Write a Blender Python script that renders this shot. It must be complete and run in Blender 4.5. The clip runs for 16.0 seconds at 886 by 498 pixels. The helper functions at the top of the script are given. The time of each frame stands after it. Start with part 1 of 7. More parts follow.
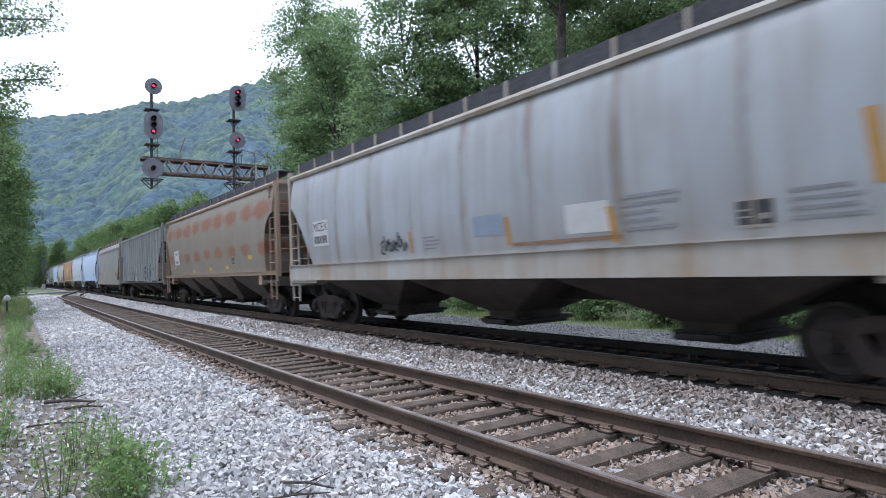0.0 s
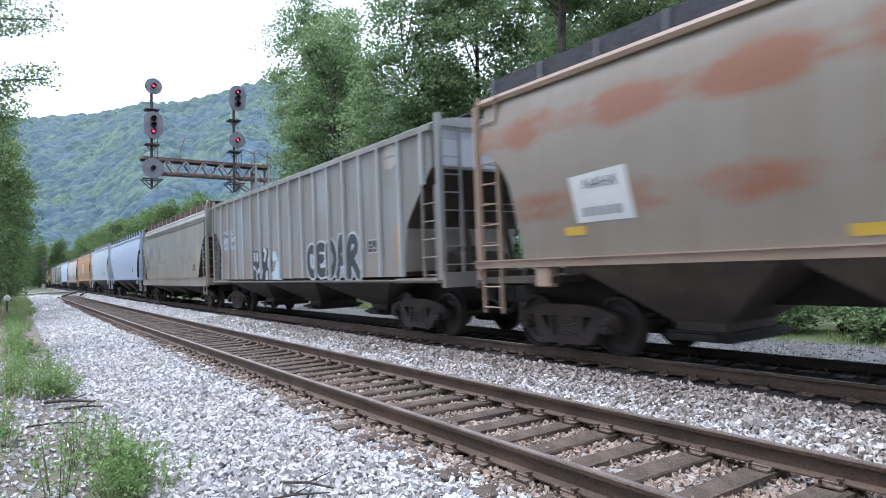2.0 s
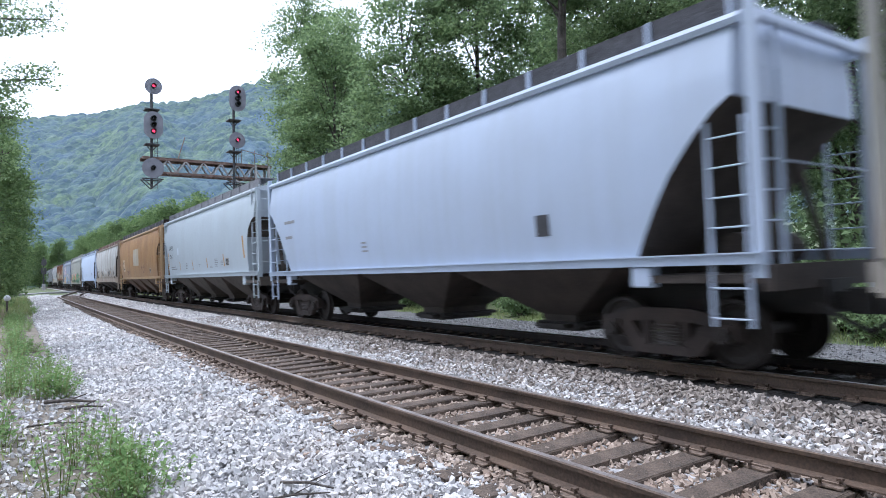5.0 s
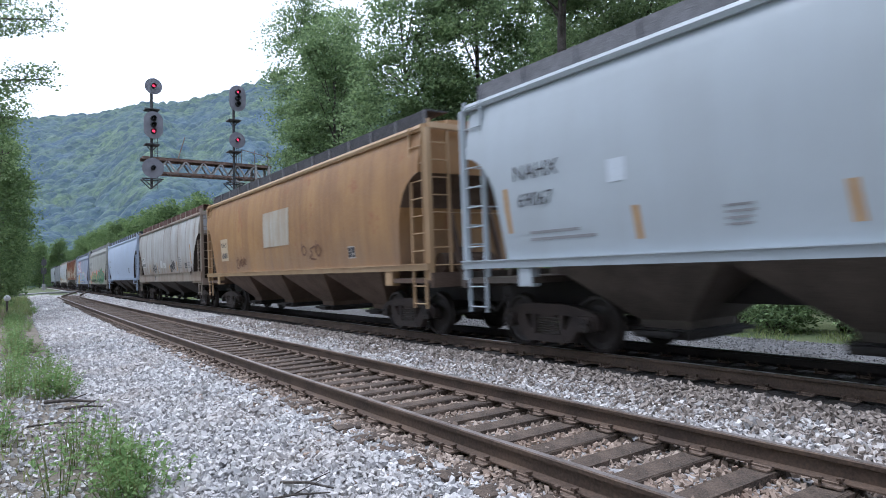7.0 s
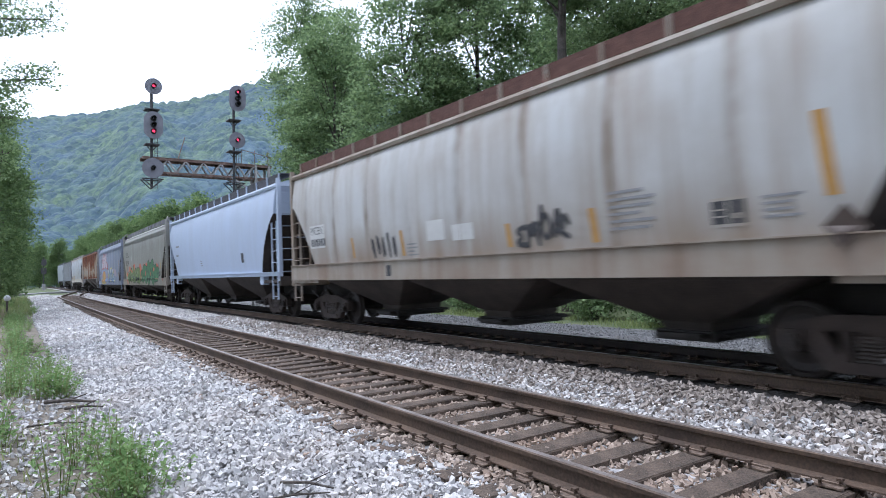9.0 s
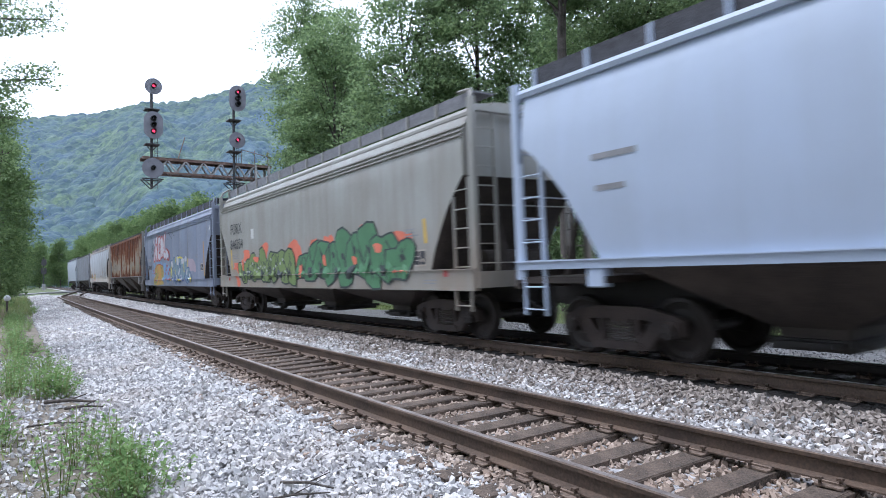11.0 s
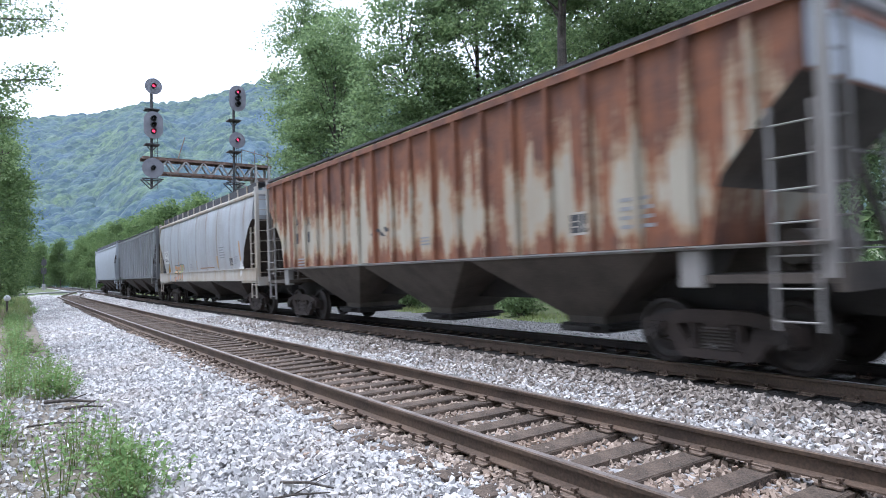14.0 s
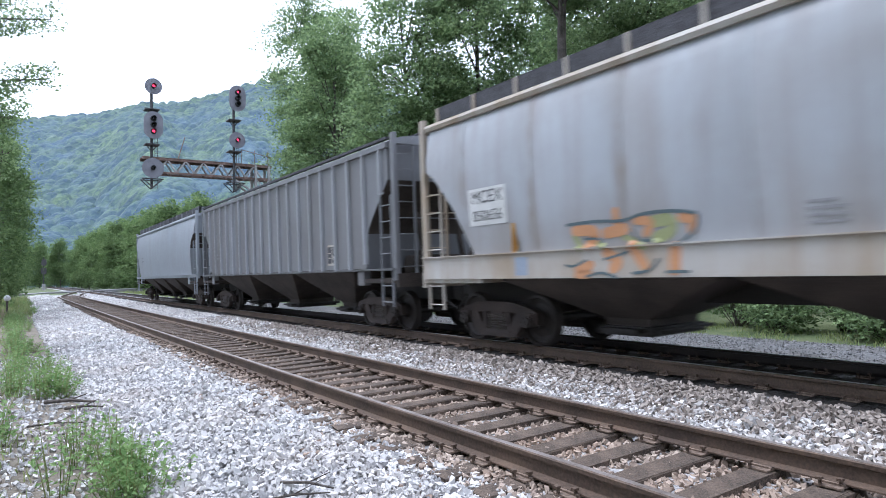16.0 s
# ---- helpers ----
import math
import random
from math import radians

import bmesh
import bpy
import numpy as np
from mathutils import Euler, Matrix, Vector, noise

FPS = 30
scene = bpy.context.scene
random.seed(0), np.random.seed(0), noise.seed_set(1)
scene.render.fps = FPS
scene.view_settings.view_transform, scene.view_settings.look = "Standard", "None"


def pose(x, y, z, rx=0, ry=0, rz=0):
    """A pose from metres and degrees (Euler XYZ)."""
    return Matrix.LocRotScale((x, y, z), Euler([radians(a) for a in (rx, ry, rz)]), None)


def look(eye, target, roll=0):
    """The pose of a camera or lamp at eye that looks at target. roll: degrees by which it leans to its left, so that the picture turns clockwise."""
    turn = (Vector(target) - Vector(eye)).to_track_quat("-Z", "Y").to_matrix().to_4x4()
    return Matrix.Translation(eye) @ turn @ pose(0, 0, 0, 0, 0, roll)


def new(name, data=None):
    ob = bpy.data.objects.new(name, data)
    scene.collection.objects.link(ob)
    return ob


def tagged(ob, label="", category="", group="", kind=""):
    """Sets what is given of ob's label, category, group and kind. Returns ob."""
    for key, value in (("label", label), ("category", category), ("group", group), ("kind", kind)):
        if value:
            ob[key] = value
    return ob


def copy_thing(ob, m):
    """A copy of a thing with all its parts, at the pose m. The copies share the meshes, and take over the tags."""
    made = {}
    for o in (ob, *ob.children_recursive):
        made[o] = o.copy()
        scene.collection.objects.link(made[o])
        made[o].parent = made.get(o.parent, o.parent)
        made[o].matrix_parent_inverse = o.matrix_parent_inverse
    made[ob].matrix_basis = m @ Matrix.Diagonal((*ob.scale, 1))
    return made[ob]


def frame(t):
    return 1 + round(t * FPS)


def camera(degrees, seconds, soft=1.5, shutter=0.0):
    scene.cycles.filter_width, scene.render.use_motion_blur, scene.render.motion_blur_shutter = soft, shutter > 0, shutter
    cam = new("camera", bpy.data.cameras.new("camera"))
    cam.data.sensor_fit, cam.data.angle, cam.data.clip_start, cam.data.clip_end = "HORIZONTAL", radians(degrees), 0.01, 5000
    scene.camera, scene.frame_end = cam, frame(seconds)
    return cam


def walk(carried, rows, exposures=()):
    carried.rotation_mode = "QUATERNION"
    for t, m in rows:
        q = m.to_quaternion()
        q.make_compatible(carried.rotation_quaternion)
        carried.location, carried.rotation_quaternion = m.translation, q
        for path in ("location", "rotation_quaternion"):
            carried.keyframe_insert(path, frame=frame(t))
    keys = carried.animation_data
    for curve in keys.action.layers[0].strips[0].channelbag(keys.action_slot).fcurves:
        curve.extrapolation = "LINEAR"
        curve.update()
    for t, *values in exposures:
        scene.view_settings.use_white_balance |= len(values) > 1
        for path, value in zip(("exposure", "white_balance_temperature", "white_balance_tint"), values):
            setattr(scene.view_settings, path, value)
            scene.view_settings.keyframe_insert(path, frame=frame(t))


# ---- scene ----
# ---- camera ----
cam = camera(69.73, 16.0, soft=0.9, shutter=0.3)
EYE = (0.0, 0.0, 1.303)
AIM = (0.0, 10 * math.cos(radians(2.2008)), 1.303 + 10 * math.sin(radians(2.2008)))
# the film camera's own brightening and darkening as pale and dark cars pass
EXPOSURE = ((0, 0.22), (0.5, 0.25), (1, 0.33), (1.5, 0.5), (2.5, 0.62), (3.5, 0.68), (4.2, 0.68), (6.3, 0.2), (7.5, 0.18), (8.0, 0.16), (8.5, 0.26), (9.2, 0.38), (11.5, 0.45), (12, 0.46), (12.5, 0.53), (13, 0.62), (14, 0.65), (16, 0.63))
walk(cam, [(0.0, look(EYE, AIM, -1.248)), (16.0, look(EYE, AIM, -1.248))], [(t, e + 0.41, 5620, 14) for t, e in EXPOSURE])

# ---- world and sun ----
world = bpy.data.worlds.new("world")
scene.world = world
world.use_nodes = True
wn = world.node_tree.nodes
wl = world.node_tree.links
bg = wn["Background"]
sky = wn.new("ShaderNodeTexSky")
sky.sky_type = 'NISHITA'
sky.sun_disc = False
sky.sun_elevation = radians(66)
sky.sun_rotation = radians(-75)
sky.air_density = 1.2
sky.dust_density = 2.0
cloud = wn.new("ShaderNodeTexNoise")
cloud.inputs["Scale"].default_value = 2.2
cloud.inputs["Detail"].default_value = 6
ramp = wn.new("ShaderNodeMapRange")
ramp.inputs["From Min"].default_value = 0.25
ramp.inputs["From Max"].default_value = 0.6
ramp.inputs["To Min"].default_value = 0.6
ramp.inputs["To Max"].default_value = 0.92
wl.new(cloud.outputs["Fac"], ramp.inputs["Value"])
wmix = wn.new("ShaderNodeMix")
wmix.data_type = 'RGBA'
wmix.inputs["B"].default_value = (13.5, 14.2, 15.2, 1)
wl.new(ramp.outputs["Result"], wmix.inputs["Factor"])
wl.new(sky.outputs["Color"], wmix.inputs["A"])
wl.new(wmix.outputs["Result"], bg.inputs["Color"])
bg.inputs["Strength"].default_value = 0.085

sun = new("sun", bpy.data.lights.new("sun", 'SUN'))
sun.data.energy = 1.7
sun.data.angle = radians(18)
sun.data.color = (1.0, 0.96, 0.9)
SUN_DIR = Vector((math.sin(radians(-75)) * math.cos(radians(66)), math.cos(radians(-75)) * math.cos(radians(66)), math.sin(radians(66))))
sun.matrix_world = look(SUN_DIR * 60, (0, 0, 0))


# ---- materials ----
def material(name, rough=0.8, metal=0.0):
    m = bpy.data.materials.new(name)
    m.use_nodes = True
    n, l = m.node_tree.nodes, m.node_tree.links
    b = n["Principled BSDF"]
    b.inputs["Roughness"].default_value = rough
    b.inputs["Metallic"].default_value = metal
    return m, n, l, b


def coords(n, l, scale=(1, 1, 1), space="Object"):
    c = n.new("ShaderNodeTexCoord")
    mp = n.new("ShaderNodeMapping")
    mp.inputs["Scale"].default_value = scale
    l.new(c.outputs[space], mp.inputs["Vector"])
    return mp.outputs["Vector"]


def noise_node(n, l, vec, scale, detail=4, rough=0.55):
    t = n.new("ShaderNodeTexNoise")
    t.inputs["Scale"].default_value = scale
    t.inputs["Detail"].default_value = detail
    t.inputs["Roughness"].default_value = rough
    l.new(vec, t.inputs["Vector"])
    return t.outputs["Fac"]


def span(n, l, value, lo, hi, a=0.0, b=1.0):
    r = n.new("ShaderNodeMapRange")
    for key, v in (("From Min", lo), ("From Max", hi), ("To Min", a), ("To Max", b)):
        r.inputs[key].default_value = v
    l.new(value, r.inputs["Value"])
    return r.outputs["Result"]


def blend(n, l, fac, a, b):
    m = n.new("ShaderNodeMix")
    m.data_type = 'RGBA'
    for key, v in (("Factor", fac), ("A", a), ("B", b)):
        if isinstance(v, (tuple, float, int)):
            m.inputs[key].default_value = (*v, 1) if isinstance(v, tuple) else v
        else:
            l.new(v, m.inputs[key])
    return m.outputs["Result"]


def mul(n, l, a, b, op='MULTIPLY'):
    m = n.new("ShaderNodeMath")
    m.operation = op
    for i, v in enumerate((a, b)):
        if isinstance(v, (float, int)):
            m.inputs[i].default_value = v
        else:
            l.new(v, m.inputs[i])
    return m.outputs[0]


def bump(n, l, b, height, strength=0.4, distance=0.02):
    k = n.new("ShaderNodeBump")
    k.inputs["Strength"].default_value = strength
    k.inputs["Distance"].default_value = distance
    l.new(height, k.inputs["Height"])
    l.new(k.outputs["Normal"], b.inputs["Normal"])


def mottled(name, a, b_, scale=3.0, rough=0.85, metal=0.0, relief=0.3, fine=40.0, space="Object"):
    """Two colours mixed by coarse and fine noise, with relief."""
    m, n, l, b = material(name, rough, metal)
    v = coords(n, l, space=space)
    f = mul(n, l, noise_node(n, l, v, scale, 5), noise_node(n, l, v, fine, 3), 'ADD')
    l.new(blend(n, l, span(n, l, f, 0.75, 1.25), a, b_), b.inputs["Base Color"])
    bump(n, l, b, f, relief, 0.02)
    return m


def car_paint(name, base, dirt, grime_shade=0.35, streak=0.35, rough=0.45, rust=0.0, rust_col=(0.22, 0.075, 0.035), bands=False, seams=0.0, low=0.0, rows=False, panels=0.0):
    """Weathered car paint: vertical streaks, blotches, dust and rust."""
    m, n, l, b = material(name, rough)
    v = coords(n, l)
    vs = coords(n, l, (1, 1, 0.07))
    st = span(n, l, noise_node(n, l, vs, 2.6, 5, 0.65), 0.42, 0.72)
    bl = span(n, l, noise_node(n, l, v, 0.55, 6, 0.6), 0.38, 0.75)
    fine = noise_node(n, l, v, 26.0, 4)
    c = blend(n, l, mul(n, l, st, streak), base, dirt)
    c = blend(n, l, mul(n, l, bl, grime_shade), c, dirt)
    cc = n.new("ShaderNodeTexCoord")
    g = n.new("ShaderNodeSeparateXYZ")
    l.new(cc.outputs["Object"], g.inputs["Vector"])
    if panels:
        # sheets between the ribs that weathered each in its own way
        fl = n.new("ShaderNodeMath")
        fl.operation = 'FLOOR'
        l.new(mul(n, l, g.outputs["X"], 1.0 / panels), fl.inputs[0])
        wnz = n.new("ShaderNodeTexWhiteNoise")
        wnz.noise_dimensions = '1D'
        l.new(fl.outputs[0], wnz.inputs["W"])
        c = blend(n, l, mul(n, l, wnz.outputs["Value"], 0.55), c, dirt)
        sc_ = n.new("ShaderNodeSeparateColor")
        l.new(wnz.outputs["Color"], sc_.inputs["Color"])
        c = blend(n, l, span(n, l, sc_.outputs["Green"], 0.6, 1.0, 0.0, 0.5), c, tuple(k * f for k, f in zip(base, (1.0, 1.12, 1.25))))
    if low:
        d = mul(n, l, span(n, l, g.outputs["Z"], 2.9, 1.6), noise_node(n, l, vs, 1.6, 5, 0.65))
        c = blend(n, l, mul(n, l, span(n, l, d, 0.15, 0.6), low), c, (0.25, 0.19, 0.14))
    if seams:
        wob = mul(n, l, mul(n, l, noise_node(n, l, coords(n, l, (1, 1, 0.5)), 1.2, 3), 1.0), 1.48, 'ADD')
        sw = n.new("ShaderNodeMath")
        sw.operation = 'SINE'
        l.new(mul(n, l, mul(n, l, g.outputs["X"], 3.434), wob, 'ADD'), sw.inputs[0])
        k = span(n, l, sw.outputs[0], 0.86, 1.0)
        k = mul(n, l, k, span(n, l, noise_node(n, l, v, 0.8, 3), 0.4, 0.65))
        c = blend(n, l, mul(n, l, k, seams), c, (0.20, 0.15, 0.11))
    if rows:
        sw = n.new("ShaderNodeMath")
        sw.operation = 'SINE'
        wob = mul(n, l, noise_node(n, l, v, 0.7, 3), 4.0)
        l.new(mul(n, l, mul(n, l, g.outputs["X"], 3.4), wob, 'ADD'), sw.inputs[0])
        hi = mul(n, l, span(n, l, g.outputs["Z"], 2.95, 3.5), span(n, l, g.outputs["Z"], 4.25, 3.75))
        lo = mul(n, l, mul(n, l, span(n, l, g.outputs["Z"], 1.75, 2.2), span(n, l, g.outputs["Z"], 2.9, 2.45)), 0.86)
        ns = noise_node(n, l, coords(n, l, (0.9, 1, 1.5)), 1.5, 8, 0.72)
        pm = mul(n, l, mul(n, l, span(n, l, sw.outputs[0], -1, 1), 0.3), ns, 'ADD')
        pm = span(n, l, mul(n, l, pm, mul(n, l, hi, lo, 'ADD')), 0.43, 0.68)
        c = blend(n, l, mul(n, l, pm, 0.85), c, rust_col)
    if rust:
        if bands:
            # rust that runs down in streaks from the roof and breaks up towards the sill
            h = span(n, l, g.outputs["Z"], 1.9, 4.2)
            h2 = span(n, l, g.outputs["Z"], 2.25, 1.7)
            lo_st = noise_node(n, l, coords(n, l, (1, 1, 0.16)), 1.9, 6, 0.7)
            hi_st = noise_node(n, l, coords(n, l, (1, 1, 0.03)), 4.5, 4, 0.6)
            pat = noise_node(n, l, v, 1.1, 6, 0.7)
            # each sheet between two ribs rusts at its own rate
            fl = n.new("ShaderNodeMath")
            fl.operation = 'FLOOR'
            l.new(mul(n, l, g.outputs["X"], 2.4), fl.inputs[0])
            wz = n.new("ShaderNodeTexWhiteNoise")
            wz.noise_dimensions = '1D'
            l.new(fl.outputs[0], wz.inputs["W"])
            s1 = mul(n, l, mul(n, l, h, 0.46), mul(n, l, h2, 0.32), 'ADD')
            s2 = mul(n, l, mul(n, l, lo_st, 0.75), mul(n, l, mul(n, l, hi_st, 0.7), mul(n, l, pat, 0.6), 'ADD'), 'ADD')
            s2 = mul(n, l, s2, mul(n, l, wz.outputs["Value"], 0.17), 'ADD')
            tot = mul(n, l, s1, s2, 'ADD')
            fringe = span(n, l, tot, 1.19, 1.31)
            r = span(n, l, tot, 1.26, 1.38)
            tone = span(n, l, mul(n, l, hi_st, noise_node(n, l, v, 2.5, 5), 'ADD'), 0.8, 1.2)
            c = blend(n, l, mul(n, l, fringe, 0.75), c, (0.36, 0.225, 0.12))
            c = blend(n, l, mul(n, l, r, 0.95), c, blend(n, l, tone, rust_col, (0.21, 0.074, 0.033)))
        else:
            r = span(n, l, noise_node(n, l, coords(n, l, (0.8, 1, 0.9)), 1.15, 7, 0.7), 0.66 - 0.17 * rust, 0.74 - 0.14 * rust)
            c = blend(n, l, mul(n, l, r, 0.8), c, rust_col)
    l.new(c, b.inputs["Base Color"])
    l.new(span(n, l, fine, 0.3, 0.7, rough - 0.08, rough + 0.2), b.inputs["Roughness"])
    relief = mul(n, l, noise_node(n, l, v, 0.9, 3), mul(n, l, fine, 0.03), 'ADD')
    if seams:
        # sheets that bulge a little between their welds
        sb = n.new("ShaderNodeMath")
        sb.operation = 'SINE'
        l.new(mul(n, l, mul(n, l, g.outputs["X"], 1.717), mul(n, l, noise_node(n, l, coords(n, l, (1, 1, 0.2)), 0.9, 2), 0.4), 'ADD'), sb.inputs[0])
        ab = n.new("ShaderNodeMath")
        ab.operation = 'ABSOLUTE'
        l.new(sb.outputs[0], ab.inputs[0])
        relief = mul(n, l, relief, mul(n, l, ab.outputs[0], 2.2), 'ADD')
    bump(n, l, b, relief, 0.4, 0.05)
    return m


def leaf_mat(name, a, b_, c_=None):
    m, n, l, b = material(name, 0.6)
    b.inputs["Specular IOR Level"].default_value = 0.3
    g = n.new("ShaderNodeNewGeometry")
    col = blend(n, l, g.outputs["Random Per Island"], a, b_)
    v = coords(n, l)
    col = blend(n, l, mul(n, l, span(n, l, noise_node(n, l, v, 0.35, 3), 0.4, 0.65), 0.6), col, c_ or b_)
    l.new(col, b.inputs["Base Color"])
    tr = n.new("ShaderNodeBsdfTranslucent")
    l.new(col, tr.inputs["Color"])
    mx = n.new("ShaderNodeMixShader")
    mx.inputs[0].default_value = 0.5
    l.new(b.outputs[0], mx.inputs[1])
    l.new(tr.outputs[0], mx.inputs[2])
    l.new(mx.outputs[0], n["Material Output"].inputs["Surface"])
    return m


def stone_mat(name, dark, light, brown, island=True):
    m, n, l, b = material(name, 0.85)
    v = coords(n, l)
    if island:
        g = n.new("ShaderNodeNewGeometry")
        f = g.outputs["Random Per Island"]
    else:
        w = n.new("ShaderNodeTexVoronoi")
        w.inputs["Scale"].default_value = 17.0
        l.new(v, w.inputs["Vector"])
        f = mul(n, l, w.outputs["Color"], 1.0)
    c = blend(n, l, f, dark, light)
    f2 = span(n, l, noise_node(n, l, v, 0.9, 5, 0.6), 0.42, 0.66)
    c = blend(n, l, mul(n, l, f2, 0.5), c, brown)
    f3 = noise_node(n, l, v, 60, 4)
    c = blend(n, l, span(n, l, f3, 0.35, 0.7, 0.0, 0.35), c, dark)
    l.new(c, b.inputs["Base Color"])
    if island:
        bump(n, l, b, f3, 0.4, 0.006)
    else:
        bump(n, l, b, w.outputs["Distance"], 1.0, 0.05)
    return m


BALLAST = stone_mat("ballast_stone", (0.27, 0.265, 0.265), (0.75, 0.725, 0.705), (0.47, 0.41, 0.36))
BALLAST_BROWN = stone_mat("brown_ballast_stone", (0.16, 0.12, 0.095), (0.50, 0.41, 0.335), (0.29, 0.19, 0.125))
BALLAST_DUSTY = stone_mat("brake_dust_ballast", (0.13, 0.11, 0.095), (0.46, 0.41, 0.37), (0.22, 0.175, 0.14))
BED = stone_mat("ballast_bed", (0.14, 0.135, 0.135), (0.58, 0.57, 0.57), (0.34, 0.31, 0.28), island=False)
# near-black stone: the train's shade on the bed, put into the colour
BED_DARK = stone_mat("train_shade_ballast", (0.018, 0.016, 0.015), (0.055, 0.048, 0.043), (0.035, 0.03, 0.026), island=False)
RAIL_RUST = mottled("rusty_rail_steel", (0.055, 0.037, 0.027), (0.125, 0.083, 0.056), 2.0, 0.75, 0.2, 0.2)
RAIL_TOP = mottled("worn_rail_head", (0.42, 0.42, 0.44), (0.60, 0.60, 0.62), 4.0, 0.42, 0.7, 0.05)
RAIL_DULL = mottled("dulled_rail_head", (0.13, 0.105, 0.09), (0.27, 0.24, 0.22), 4.0, 0.5, 0.45, 0.05)
TIE = mottled("weathered_tie_wood", (0.032, 0.023, 0.017), (0.135, 0.098, 0.072), 5.0, 0.9, 0, 0.7, 55.0)
# far track's ties and right rail, coloured dark for the train's shade
TIE_SHADED = mottled("train_shade_tie_wood", (0.010, 0.008, 0.007), (0.035, 0.027, 0.022), 5.0, 0.85, 0, 0.7, 55.0)
RAIL_SHADED = mottled("train_shade_rail_steel", (0.016, 0.012, 0.010), (0.04, 0.029, 0.022), 2.0, 0.7, 0.2, 0.2)
PLATE = mottled("rusty_tie_plate", (0.07, 0.048, 0.035), (0.22, 0.16, 0.12), 8.0, 0.85, 0.1, 0.4)
STEEL_DARK = mottled("grimy_running_gear", (0.010, 0.009, 0.009), (0.030, 0.025, 0.022), 3.0, 0.7, 0.2, 0.3)
STEEL_BROWN = mottled("rusty_truck_steel", (0.022, 0.016, 0.014), (0.057, 0.040, 0.033), 3.0, 0.8, 0.15, 0.3)
SPRING_STEEL = mottled("dusty_spring_steel", (0.05, 0.042, 0.038), (0.10, 0.08, 0.07), 6.0, 0.7, 0.2, 0.1)
WHEEL_STEEL = mottled("worn_wheel_steel", (0.018, 0.015, 0.014), (0.045, 0.035, 0.03), 6.0, 0.6, 0.4, 0.2)
# dusty brown taken darker, so the colour holds the shade under the cars
UNDER = mottled("dusty_shaded_underframe", (0.022, 0.017, 0.014), (0.058, 0.044, 0.036), 2.0, 0.85, 0.0, 0.2)
MESH_DARK = mottled("dark_walkway_grating", (0.03, 0.03, 0.035), (0.07, 0.07, 0.08), 9.0, 0.7, 0.3, 0.6)
MESH_LIGHT = mottled("grey_walkway_grating", (0.13, 0.13, 0.14), (0.22, 0.22, 0.235), 9.0, 0.7, 0.3, 0.6)
MESH_RUST = mottled("rusty_walkway_grating", (0.07, 0.03, 0.022), (0.13, 0.06, 0.045), 9.0, 0.8, 0.2, 0.6)
DIRT = mottled("dirt_and_dry_grass", (0.10, 0.085, 0.065), (0.20, 0.17, 0.13), 1.4, 0.95, 0, 0.8, 30.0)
GRASS_GROUND = mottled("grassy_ground", (0.04, 0.07, 0.02), (0.12, 0.13, 0.06), 0.8, 0.95, 0, 0.8, 20.0)
ROAD_GRAVEL = stone_mat("gravel_road", (0.06, 0.06, 0.062), (0.20, 0.20, 0.20), (0.11, 0.10, 0.09), island=False)
ROAD_STONE = stone_mat("road_stone", (0.09, 0.09, 0.092), (0.27, 0.27, 0.27), (0.15, 0.14, 0.12))
BARK = mottled("tree_bark", (0.035, 0.03, 0.026), (0.12, 0.10, 0.085), 3.0, 0.9, 0, 0.9, 25.0)
LEAF = leaf_mat("tree_leaves", (0.08, 0.13, 0.06), (0.31, 0.41, 0.195), (0.18, 0.26, 0.115))
LEAF_BRIGHT = leaf_mat("young_leaves", (0.07, 0.125, 0.045), (0.21, 0.285, 0.11), (0.12, 0.185, 0.07))
LEAF_WEED = leaf_mat("weed_leaves", (0.136, 0.246, 0.076), (0.323, 0.442, 0.187), (0.230, 0.332, 0.136))
GRASS = leaf_mat("grass_blades", (0.14, 0.20, 0.07), (0.34, 0.36, 0.16), (0.22, 0.28, 0.1))
DRY = leaf_mat("dry_stalks", (0.25, 0.20, 0.14), (0.40, 0.34, 0.26))
SIGNAL_GREY = mottled("signal_grey_paint", (0.13, 0.13, 0.15), (0.20, 0.20, 0.225), 3.0, 0.6, 0.1, 0.1)
SIGNAL_DARK = mottled("dark_signal_iron", (0.03, 0.03, 0.035), (0.075, 0.07, 0.07), 5.0, 0.7, 0.2, 0.2)
TRUSS_RUST = mottled("rusty_truss_steel", (0.09, 0.045, 0.035), (0.24, 0.17, 0.14), 2.2, 0.85, 0.1, 0.3)
TRUSS_GREY = mottled("flaking_truss_paint", (0.22, 0.20, 0.19), (0.42, 0.41, 0.40), 3.0, 0.8, 0.0, 0.3)
BLACK = mottled("matt_black", (0.008, 0.008, 0.008), (0.02, 0.02, 0.02), 5.0, 0.8, 0, 0.1)


def lamp_mat(name, col, strength):
    m, n, l, b = material(name, 0.3)
    b.inputs["Base Color"].default_value = (*col, 1)
    b.inputs["Emission Color"].default_value = (*col, 1)
    b.inputs["Emission Strength"].default_value = strength
    return m


RED_LIGHT = lamp_mat("lit_red_lens", (1.0, 0.05, 0.12), 0.9)
DARK_LENS = mottled("unlit_lens", (0.01, 0.01, 0.012), (0.02, 0.02, 0.025), 5.0, 0.15, 0, 0.0)


